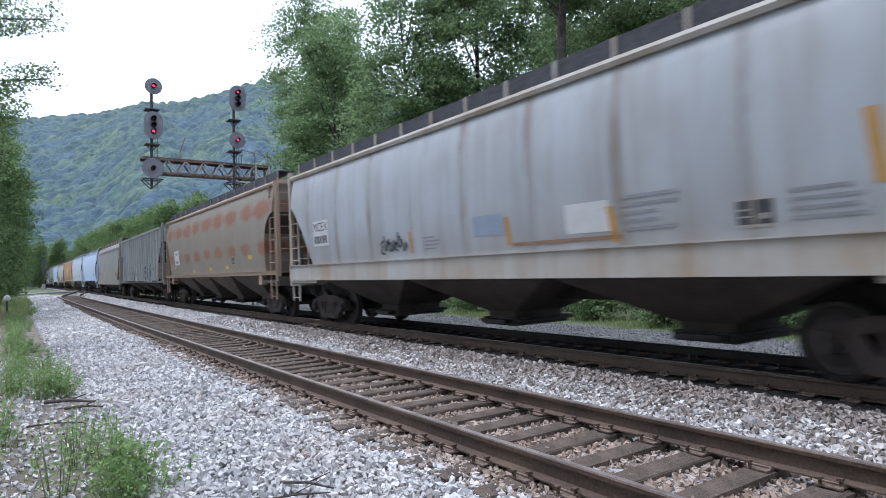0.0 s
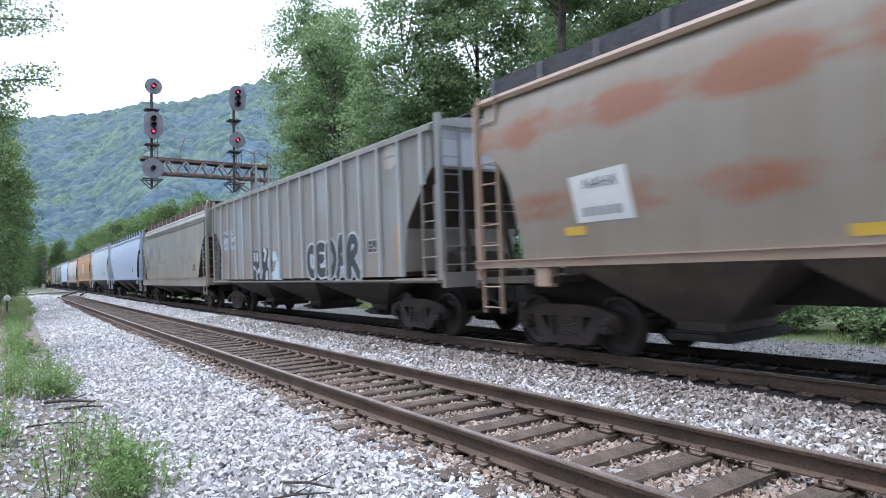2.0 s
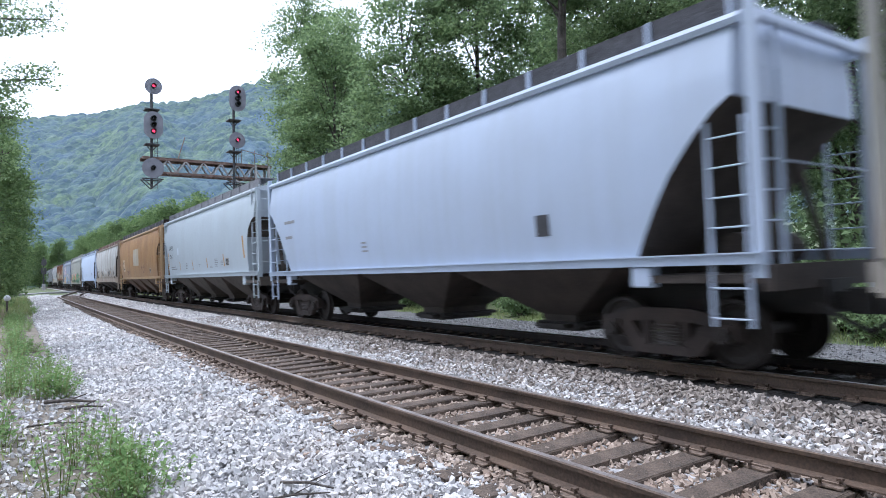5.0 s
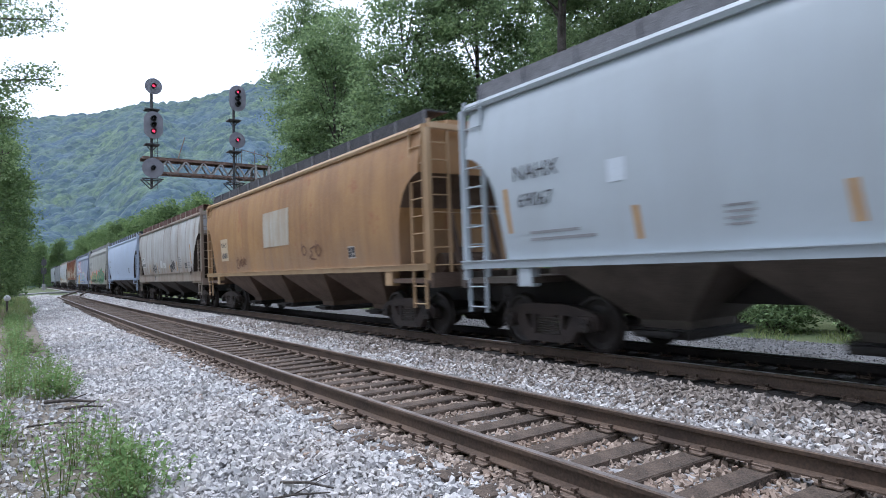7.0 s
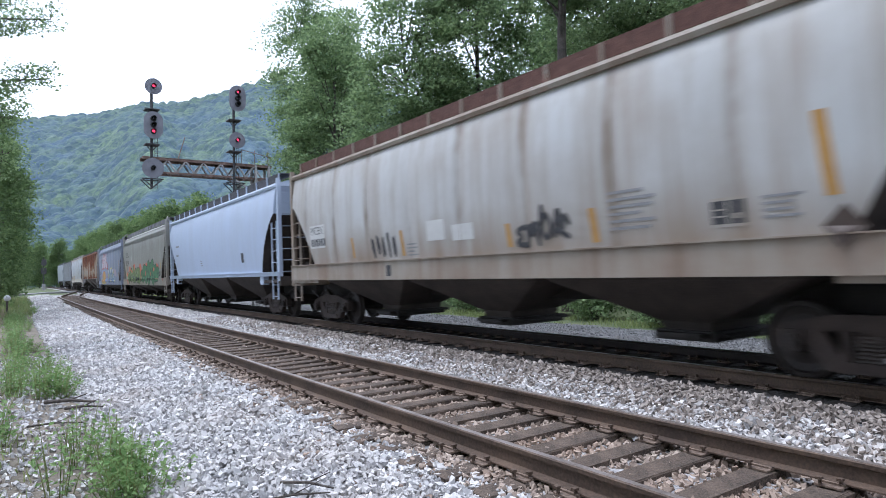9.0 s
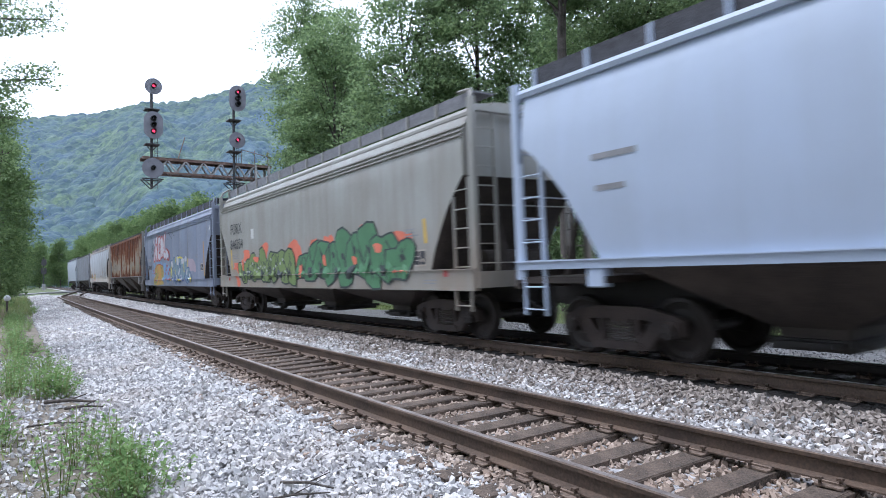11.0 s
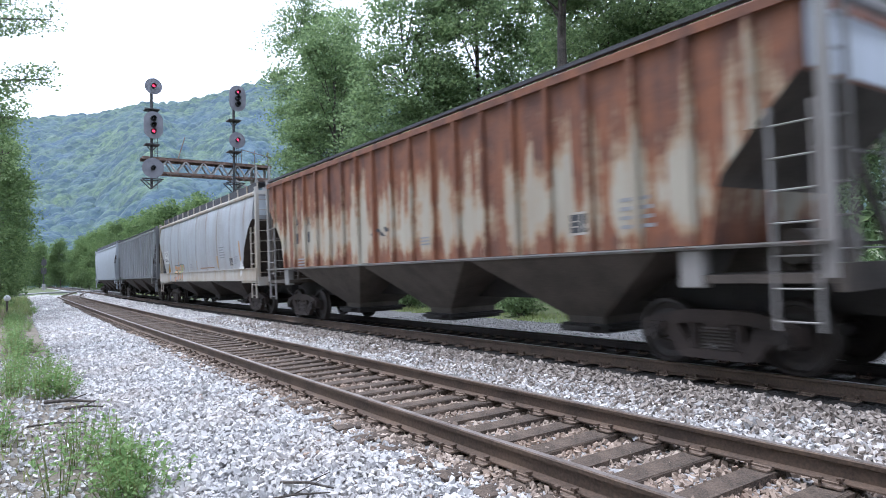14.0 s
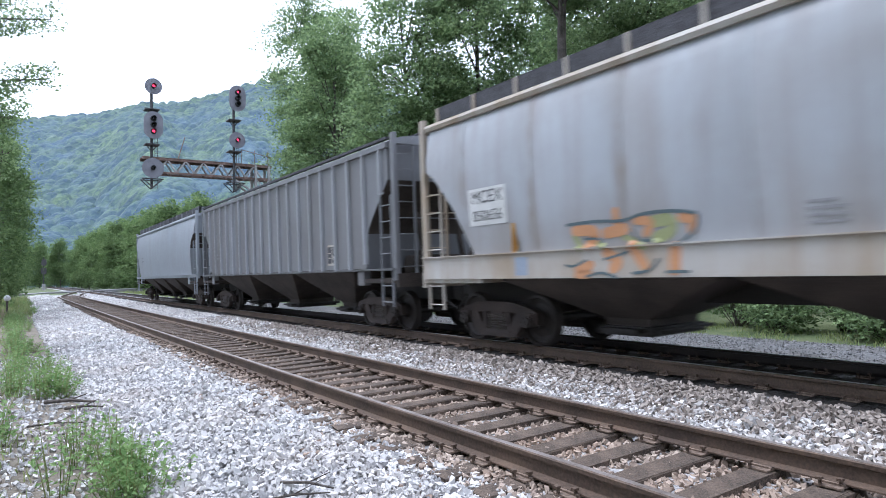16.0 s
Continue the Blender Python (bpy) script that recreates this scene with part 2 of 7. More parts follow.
# ---- mesh helpers ----
def mesh_of(name, verts, faces, mats, index=None, smooth=False):
    me = bpy.data.meshes.new(name)
    me.from_pydata([tuple(v) for v in verts] if not isinstance(verts, np.ndarray) else verts.tolist(), [], faces if not isinstance(faces, np.ndarray) else faces.tolist())
    for m in (mats if isinstance(mats, (list, tuple)) else [mats]):
        me.materials.append(m)
    if index is not None:
        me.polygons.foreach_set("material_index", np.asarray(index, dtype=np.int32))
    if smooth:
        me.polygons.foreach_set("use_smooth", np.ones(len(me.polygons), dtype=bool))
    me.update()
    return me


def part(name, bm, mat, parent, label="", smooth=False, at=None):
    """Link a bmesh (or a finished mesh) as one mesh object under a thing."""
    if isinstance(bm, bpy.types.Mesh):
        me = bm
    else:
        me = bpy.data.meshes.new(name)
        bmesh.ops.recalc_face_normals(bm, faces=bm.faces[:])
        bm.to_mesh(me)
        bm.free()
        for m in (mat if isinstance(mat, (list, tuple)) else [mat]):
            me.materials.append(m)
        if smooth:
            me.polygons.foreach_set("use_smooth", np.ones(len(me.polygons), dtype=bool))
    ob = new(name, me)
    if parent is not None:
        ob.parent = parent
    if at is not None:
        ob.matrix_basis = at
    if label:
        ob["label"] = label
    return ob


def box(bm, x0, x1, y0, y1, z0, z1, m=None):
    r = bmesh.ops.create_cube(bm, size=1.0, matrix=Matrix.Translation(((x0 + x1) / 2, (y0 + y1) / 2, (z0 + z1) / 2)) @ Matrix.Diagonal((abs(x1 - x0), abs(y1 - y0), abs(z1 - z0), 1)))
    if m is not None:
        bmesh.ops.transform(bm, matrix=m, verts=r["verts"])
    return r["verts"]


def bar(bm, a, b, r, seg=6, r2=None):
    """A round bar from a to b."""
    a, b = Vector(a), Vector(b)
    d = b - a
    m = Matrix.Translation((a + b) / 2) @ d.to_track_quat("Z", "Y").to_matrix().to_4x4()
    bmesh.ops.create_cone(bm, cap_ends=True, segments=seg, radius1=r, radius2=r if r2 is None else r2, depth=d.length, matrix=m)


def angle_bar(bm, a, b, w):
    """A square bar from a to b."""
    a, b = Vector(a), Vector(b)
    d = b - a
    m = Matrix.Translation((a + b) / 2) @ d.to_track_quat("Z", "Y").to_matrix().to_4x4()
    bmesh.ops.create_cube(bm, size=1.0, matrix=m @ Matrix.Diagonal((w, w, d.length, 1)))


def prism(bm, outline, axis, d0, d1):
    """A polygon in two axes drawn out along the third (0, 1 or 2)."""
    rings = []
    for d in (d0, d1):
        ring = []
        for u, v in outline:
            p = [u, v]
            p.insert(axis, d)
            ring.append(bm.verts.new(p))
        rings.append(ring)
    k = len(outline)
    bm.faces.new(rings[0])
    bm.faces.new(rings[1][::-1])
    for i in range(k):
        bm.faces.new((rings[0][i], rings[0][(i + 1) % k], rings[1][(i + 1) % k], rings[1][i]))


# ---- the line of the railway ----
KNOTS = (-20, 20, 50, 80, 120)
BENDS = (0.000568, 0.000498, 0.00012, -0.000176, 0.0)
SS = np.arange(-300, 700.1, 0.5)
_k = np.where((SS < -30) | (SS > 150), 0.0, np.interp(SS, KNOTS, BENDS))
_th = np.concatenate([[0], np.cumsum((_k[1:] + _k[:-1]) / 2 * 0.5)])
_th += -0.6092 - np.interp(0, SS, _th)
_mid = (_th[1:] + _th[:-1]) / 2
_x = np.concatenate([[0], np.cumsum(np.sin(_mid) * 0.5)])
_y = np.concatenate([[0], np.cumsum(np.cos(_mid) * 0.5)])
_x += 10.4405 - np.interp(0, SS, _x)
_y += -np.interp(0, SS, _y)
CANT = radians(-1.06)
GAP = 4.4536
DROP = -0.065


def line(s):
    return np.interp(s, SS, _x), np.interp(s, SS, _y), np.interp(s, SS, _th)


def spot(s, o, z):
    """Ground point: s metres along the far track, o metres to its right, height z."""
    x, y, th = line(s)
    return x + o * np.cos(th), y - o * np.sin(th), z + 0 * x


def beside(s):
    """How far the near track lies from the far one: it joins it by a turnout."""
    u = np.clip((s - 68) / 52, 0, 1)
    return -GAP * (1 - u * u * (3 - 2 * u))


def on_track(s, o, z, near):
    """A point of a track's own canted frame, in the world."""
    c = beside(s) if near else 0.0
    O = o * math.cos(CANT) + z * math.sin(CANT)
    Z = z * math.cos(CANT) - o * math.sin(CANT) + (DROP * (c / -GAP) if near else 0.0)
    return spot(s, c + O, Z)


def seat(s, o, z, near, turn=0.0):
    """A pose on a track: x along it (away), y to its left, z up."""
    x, y, zz = on_track(s, o, z, near)
    a, b = on_track(s - 0.25, 0, 0, near), on_track(s + 0.25, 0, 0, near)
    ang = math.atan2(b[1] - a[1], b[0] - a[0])
    return Matrix.Translation((x, y, zz)) @ Matrix.Rotation(ang + turn, 4, 'Z') @ Matrix.Rotation(CANT, 4, 'X')


# ---- ground ----
def ground_height(s, o):
    rough = 0.0
    z = np.interp(o, (-400, -60, -16, -10, -8.0, -7.2, -6.1, -3.0, -2.0, -1.5, 1.6, 2.9, 8, 14, 60, 400),
                  (2.0, 2.0, 0.6, -0.40, -0.47, -0.46, -0.31, -0.325, -0.31, -0.225, -0.225, -0.55, -0.55, -0.3, 3.0, 30.0))
    return z + rough


def build_ground():
    s = np.unique(np.concatenate([np.arange(-300, 0, 20), np.arange(0, 60, 0.5), np.arange(60, 200, 5), np.linspace(200, 690, 12)]))
    o = np.unique(np.concatenate([np.arange(-11, 12, 0.25), [-400, -200, -100, -60, -40, -30, -25, -20, -16, -13], [14, 17, 20, 25, 30, 40, 60, 100, 200, 400]]))
    S, O = np.meshgrid(s, o, indexing="ij")
    Z = ground_height(S, O)
    X, Y, Z = spot(S, O, Z)
    for i in range(len(s)):
        if 0 <= s[i] <= 60:
            for j in range(len(o)):
                if -10 < o[j] < 9:
                    Z[i, j] += 0.03 * noise.noise((X[i, j] * 1.7, Y[i, j] * 1.7, 0))
    n, k = S.shape
    v = np.stack([X, Y, Z], -1).reshape(-1, 3)
    idx = np.arange(n * k).reshape(n, k)
    f = np.stack([idx[:-1, :-1], idx[1:, :-1], idx[1:, 1:], idx[:-1, 1:]], -1).reshape(-1, 4)[:, ::-1]
    # a wide flat rim out to the horizon
    base = len(v)
    rim = [(-4500, -4500, -1), (4500, -4500, -1), (4500, 4500, -1), (-4500, 4500, -1)]
    v = np.vstack([v, rim])
    f = [tuple(q) for q in f.tolist()] + [(base, base + 1, base + 2, base + 3)]
    oc = (O[:-1, :-1] + O[1:, 1:]) / 2
    sc = (S[:-1, :-1] + S[1:, 1:]) / 2
    edge = np.array([[0.35 * noise.noise((a * 0.5, b, 3)) for b in (0, 5)] for a in s[:-1]])
    mi = np.where(oc < -7.4 + edge[:, :1], 1, np.where(oc < 2.9 + edge[:, 1:], 0, np.where(oc < 7.6 + edge[:, 1:], 3, 2)))
    mi = np.where(oc < -11, 2, mi)
    # bed between the far rails takes the painted shade of the train
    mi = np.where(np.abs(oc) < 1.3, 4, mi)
    mi = np.where((sc > 95) & (oc < -1.8), 2, mi)
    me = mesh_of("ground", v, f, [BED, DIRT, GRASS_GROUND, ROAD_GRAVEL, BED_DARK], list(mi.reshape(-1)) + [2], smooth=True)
    return tagged(new("ground", me), "pale ballast bed, gravel and grassy ground along the railway", "ground", kind="structure")


ground = build_ground()

# the road that crosses the line far off
bm = bmesh.new()
prism(bm, [(-26, -0.5), (-26, -0.12), (-6.2, -0.12), (-5.4, -0.05), (6, -0.05), (9, -0.2), (9, -0.5)], 0, -3, 3)
crossing = part("road", bm, mottled("grey_asphalt", (0.12, 0.12, 0.12), (0.2, 0.2, 0.19), 2.0), None)
crossing.matrix_world = seat(112, 0, 0, False) @ Matrix.Rotation(radians(180), 4, 'Z')
tagged(crossing, "grey asphalt road crossing the tracks far away", "road", kind="structure")


# ---- tracks ----
RAIL_SHAPE = ((-0.075, -0.175), (0.075, -0.175), (0.075, -0.163), (0.012, -0.145), (0.009, -0.05), (0.036, -0.038), (0.038, -0.008), (0.026, 0.0),
              (-0.026, 0.0), (-0.038, -0.008), (-0.036, -0.038), (-0.009, -0.05), (-0.012, -0.145), (-0.075, -0.163))


def build_rail(parent, near, side, s0, s1, label):
    st = np.unique(np.concatenate([np.arange(s0, 0, 10), np.arange(max(s0, 0), min(60, s1), 1.0), np.arange(60, s1 + 0.1, 2.0)]))
    k = len(RAIL_SHAPE)
    v, f, mi = [], [], []
    for i, s in enumerate(st):
        for a, b in RAIL_SHAPE:
            v.append([float(q) for q in on_track(s, side * 0.755 + a, b, near)])
        if i:
            for j in range(k):
                f.append(((i - 1) * k + j, (i - 1) * k + (j + 1) % k, i * k + (j + 1) % k, i * k + j))
                mi.append(1 if j in (6, 7) else 0)
    f.append(tuple(range(k))), mi.append(0)
    f.append(tuple(range((len(st) - 1) * k, len(st) * k))[::-1]), mi.append(0)
    me = mesh_of("rail", v, f, [RAIL_RUST if near or side < 0 else RAIL_SHADED, RAIL_DULL if near else RAIL_TOP], mi)
    ob = new("rail", me)
    ob.parent = parent
    ob["label"] = label
    return ob


def tie_mesh(k, mat):
    rnd = random.Random(k)
    bm = bmesh.new()
    box(bm, -0.115, 0.115, -1.3, 1.3, -0.19, 0)
    bmesh.ops.bevel(bm, geom=bm.edges[:], offset=0.012, segments=1, affect='EDGES')
    for vv in bm.verts:
        vv.co.x += rnd.uniform(-0.012, 0.012)
        vv.co.z += rnd.uniform(-0.008, 0.003)
        vv.co.y += rnd.uniform(-0.03, 0.03)
    me = bpy.data.meshes.new("tie")
    bm.to_mesh(me)
    bm.free()
    me.materials.append(mat)
    return me


def plate_mesh():
    bm = bmesh.new()
    box(bm, -0.09, 0.09, -0.16, 0.16, 0, 0.014)
    for y in (-0.092, 0.092):
        box(bm, -0.088, 0.088, y - 0.012, y + 0.012, 0.016, 0.028)
    me = bpy.data.meshes.new("tie_plate")
    bm.to_mesh(me)
    bm.free()
    me.materials.append(PLATE)
    return me


def spike_mesh():
    bm = bmesh.new()
    box(bm, -0.009, 0.009, -0.009, 0.009, -0.03, 0.035)
    box(bm, -0.017, 0.017, -0.028, 0.014, 0.033, 0.052)
    me = bpy.data.meshes.new("spike")
    bm.to_mesh(me)
    bm.free()
    me.materials.append(RAIL_RUST)
    return me


TIE_MESHES = [tie_mesh(k, TIE) for k in range(5)]
SHADED_TIES = [tie_mesh(k, TIE_SHADED) for k in range(5)]
PLATE_MESH, SPIKE_MESH = plate_mesh(), spike_mesh()


def build_track(near, s_near, s_far, label):
    rnd = random.Random(11 if near else 12)
    track = tagged(new("railway_track"), label, "railway track", kind="structure")
    build_rail(track, near, -1, -300 if not near else -120, 690 if not near else 118, "rusty rail with a bright worn head")
    build_rail(track, near, 1, -300 if not near else -120, 690 if not near else 118, "rusty rail with a worn head")
    s, n = s_near, 0
    while s < s_far:
        m = seat(s, rnd.uniform(-0.05, 0.05), -0.191 + rnd.uniform(-0.008, 0.004), near, radians(rnd.uniform(-1.2, 1.2)))
        t = new("tie", (TIE_MESHES if near else SHADED_TIES)[rnd.randrange(5)])
        t.parent, t.matrix_basis = track, m
        if s < s_near + (34 if near else 20):
            for side in (-1, 1):
                p = new("tie_plate", PLATE_MESH)
                p.parent, p.matrix_basis = track, seat(s, side * 0.755, -0.191, near)
                for a, b, r in ((-0.06, 0.088, 180), (0.06, -0.088, 0), (0.05, 0.15, 180)):
                    if s < s_near + 16 and rnd.random() < 0.85:
                        q = new("spike", SPIKE_MESH)
                        q.parent, q.matrix_basis = track, seat(s, side * 0.755, -0.175, near) @ pose(a, b, 0, 0, 0, r)
        s += 0.5 + rnd.uniform(-0.04, 0.04)
        n += 1
    back = random.Random(13)
    s = s_near - 0.5
    while s > -14:
        t = new("tie", (TIE_MESHES if near else SHADED_TIES)[back.randrange(5)])
        t.parent, t.matrix_basis = track, seat(s, back.uniform(-0.05, 0.05), -0.193, near, radians(back.uniform(-1.2, 1.2)))
        s -= 0.5 + back.uniform(-0.04, 0.04)
    return track


near_track = build_track(True, 5.2, 88, "empty railway track with rusty rails on weathered wooden ties")
far_track = build_track(False, 5.2, 70, "railway track under the passing freight train")


def build_stones(name, mat, zones, label, seed):
    """Loose angular stones; a zone is s0, s1, o0, o1, how many a square metre, size, sink."""
    rs = np.random.RandomState(seed)
    cube = np.array([(-1, -1, -1), (1, -1, -1), (1, 1, -1), (-1, 1, -1), (-1, -1, 1), (1, -1, 1), (1, 1, 1), (-1, 1, 1)], float) * 0.5
    quad = np.array([(0, 3, 2, 1), (4, 5, 6, 7), (0, 1, 5, 4), (1, 2, 6, 5), (2, 3, 7, 6), (3, 0, 4, 7)])
    V, F, base = [], [], 0
    for s0, s1, o0, o1, per, size, up in zones:
        n = int((s1 - s0) * (o1 - o0) * per)
        s, o = rs.uniform(s0, s1, n), rs.uniform(o0, o1, n)
        # ragged outer edges
        keep = (o > -7.45 + 0.5 * rs.rand(n) ** 2 * np.sin(s * 2.1)) | (rs.rand(n) < 0.5)
        s, o = s[keep], o[keep]
        n = len(s)
        x, y, z = spot(s, o, ground_height(s, o) + up * rs.rand(n))
        k = cube[None] * (1 + rs.uniform(-0.55, 0.25, (n, 8, 1))) + rs.uniform(-0.16, 0.16, (n, 8, 3))
        k = k * (size * rs.uniform(0.6, 1.35, (n, 1, 1)) * np.stack([rs.uniform(0.8, 1.4, n), rs.uniform(0.7, 1.1, n), rs.uniform(0.5, 0.9, n)], -1)[:, None, :])
        q = rs.normal(size=(n, 4))
        q /= np.linalg.norm(q, axis=1, keepdims=True)
        w, a, b, c = q.T
        R = np.stack([np.stack([1 - 2 * (b * b + c * c), 2 * (a * b - c * w), 2 * (a * c + b * w)], -1),
                      np.stack([2 * (a * b + c * w), 1 - 2 * (a * a + c * c), 2 * (b * c - a * w)], -1),
                      np.stack([2 * (a * c - b * w), 2 * (b * c + a * w), 1 - 2 * (a * a + b * b)], -1)], 1)
        k = np.einsum('nij,nkj->nki', R, k) + np.stack([x, y, z], -1)[:, None, :]
        V.append(k.reshape(-1, 3))
        F.append((quad[None] + (base + np.arange(n) * 8)[:, None, None]).reshape(-1, 4))
        base += n * 8
    me = mesh_of(name, np.vstack(V), np.vstack(F), mat)
    return tagged(new(name, me), label, "ballast", kind="stuff")


build_stones("ballast", BALLAST, [
    (-5, 6.5, -7.5, -5.5, 260, 0.05, 0.05), (-5, 8, -3.35, -1.9, 200, 0.05, 0.05), (3, 9.5, -9.6, -7.5, 120, 0.042, 0.03),
    (6.5, 13, -7.6, -5.85, 800, 0.042, 0.05), (6.5, 13, -5.85, -5.5, 330, 0.042, 0.01), (13, 22, -7.7, -5.8, 470, 0.049, 0.05), (13, 22, -5.8, -5.5, 280, 0.045, 0.02), (22, 44, -7.7, -5.6, 190, 0.064, 0.05), (44, 64, -7.6, -5.5, 110, 0.08, 0.05), (64, 96, -7.5, -5.2, 55, 0.11, 0.05), (9.5, 24, -9.6, -7.5, 260, 0.042, 0.03),
    (8, 16, -3.35, -2.6, 560, 0.048, 0.05), (8, 16, -2.6, -1.9, 240, 0.046, 0.06), (16, 26, -3.35, -2.5, 360, 0.053, 0.05), (16, 26, -2.5, -1.9, 160, 0.05, 0.06), (26, 42, -3.3, -1.5, 175, 0.064, 0.05), (42, 66, -3.3, -1.5, 90, 0.085, 0.05), (66, 92, -3.0, -1.4, 55, 0.11, 0.05)],
    "loose pale grey angular ballast stones", 5)
build_stones("gravel", BALLAST_BROWN, [
    (7, 16, -5.6, -3.3, 420, 0.042, 0.022), (16, 28, -5.6, -3.3, 220, 0.046, 0.02), 
    (6, 24, -6.4, -5.6, 60, 0.04, 0.03)],
    "rust-stained brown ballast stones between the wooden ties", 6)
build_stones("dusty_ballast", BALLAST_DUSTY, [
    (8, 18, -2.55, -1.35, 480, 0.047, 0.05), (8, 18, -3.1, -2.55, 150, 0.045, 0.06), (18, 32, -2.6, -1.35, 260, 0.053, 0.05), (8, 26, 1.2, 2.7, 200, 0.05, 0.04)],
    "ballast stones dulled by brown brake dust beside the far track", 7)
build_stones("road_gravel", ROAD_STONE, [(8, 30, 2.7, 7.4, 90, 0.035, 0.02)], "dark grey gravel of the service road", 9)


# ---- covered hopper cars ----
def side_curved(z):
    return float(np.interp(z, (0.6, 1.2, 1.7, 2.3, 3.0, 3.6, 4.1, 4.3), (1.36, 1.44, 1.50, 1.555, 1.575, 1.55, 1.47, 1.42)))


def side_flat(z):
    return 1.50


def side_smooth(z):
    return float(np.interp(z, (0.6, 1.25, 3.75, 3.95, 4.15, 4.3), (1.50, 1.53, 1.53, 1.50, 1.43, 1.36)))


SIDES = {"curved": side_curved, "ribbed": side_flat, "smooth": side_smooth}


def low_edge(x, half, kind, base=1.28):
    """Height of the body's lower edge: level over the hoppers, rising along the end slope sheets."""
    a = half - abs(x)
    if kind == "curved" and base > 1.43:
        return max(base, float(np.interp(a, (0.0, 0.2, 0.41, 0.6, 0.77, 0.86, 0.92, 0.97), (3.42, 3.36, 3.25, 3.03, 2.73, 2.3, 1.9, 1.28))))
    if kind == "curved":
        return max(base, float(np.interp(a, (0.0, 0.25, 0.6, 0.9, 1.15, 1.35, 1.5, 1.6), (3.35, 3.2, 2.85, 2.5, 2.1, 1.75, 1.45, 1.28))))
    if kind == "smooth":
        return max(base, float(np.interp(a, (0.0, 0.14, 0.58, 1.04, 1.22), (3.15, 3.02, 2.54, 1.78, 1.28))))
    return max(base, float(np.interp(a, (0.0, 0.1, 0.5, 1.0, 1.1, 1.16), (3.45, 3.35, 2.95, 2.4, 1.9, 1.28))))


def body_mesh(half, kind, top, mat, base, grime_shade):
    side = SIDES[kind]
    xs = sorted({round(sgn * (half - a), 3) for sgn in (-1, 1) for a in (0, 0.12, 0.25, 0.45, 0.6, 0.75, 0.83, 0.9, 0.97, 1.02, 1.08, 1.15, 1.25, 1.35, 1.5, 1.6, 1.7, 1.9, 2.1, 3.0, 5.0, half)})
    fr = np.linspace(0, 1, 11)
    eave = top - 0.28
    v, f = [], []
    k = None
    for x in xs:
        zl = low_edge(x, half, kind, base)
        left = [(side(zl + (eave - zl) * t), zl + (eave - zl) * t) for t in fr]
        roof = [(side(eave) * c, eave + 0.28 * h) for c, h in ((0.93, 0.42), (0.75, 0.72), (0.5, 0.92), (0.25, 1.0))]
        ring = left + roof + [(-a, b) for a, b in roof[::-1]] + [(-a, b) for a, b in left[::-1]]
        k = len(ring)
        v += [(x, a, b) for a, b in ring]
    for i in range(1, len(xs)):
        for j in range(k):
            f.append(((i - 1) * k + j, (i - 1) * k + (j + 1) % k, i * k + (j + 1) % k, i * k + j))
    f.append(tuple(range(k)))
    f.append(tuple(range((len(xs) - 1) * k, len(xs) * k))[::-1])
    me = mesh_of("body", v, f, [mat, grime_shade])
    sm = np.ones(len(me.polygons), dtype=bool)
    sm[-2:] = False
    me.polygons.foreach_set("use_smooth", sm)
    bmf = bmesh.new()
    bmf.from_mesh(me)
    bmesh.ops.recalc_face_normals(bmf, faces=bmf.faces[:])
    for e in bmf.edges:
        if len(e.link_faces) == 2 and e.calc_face_angle() > 0.6:
            e.smooth = False
    # downward faces get a dark material: grime plus the shade under the slope sheets
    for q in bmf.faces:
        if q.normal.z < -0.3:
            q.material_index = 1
    bmf.to_mesh(me)
    bmf.free()
    return me


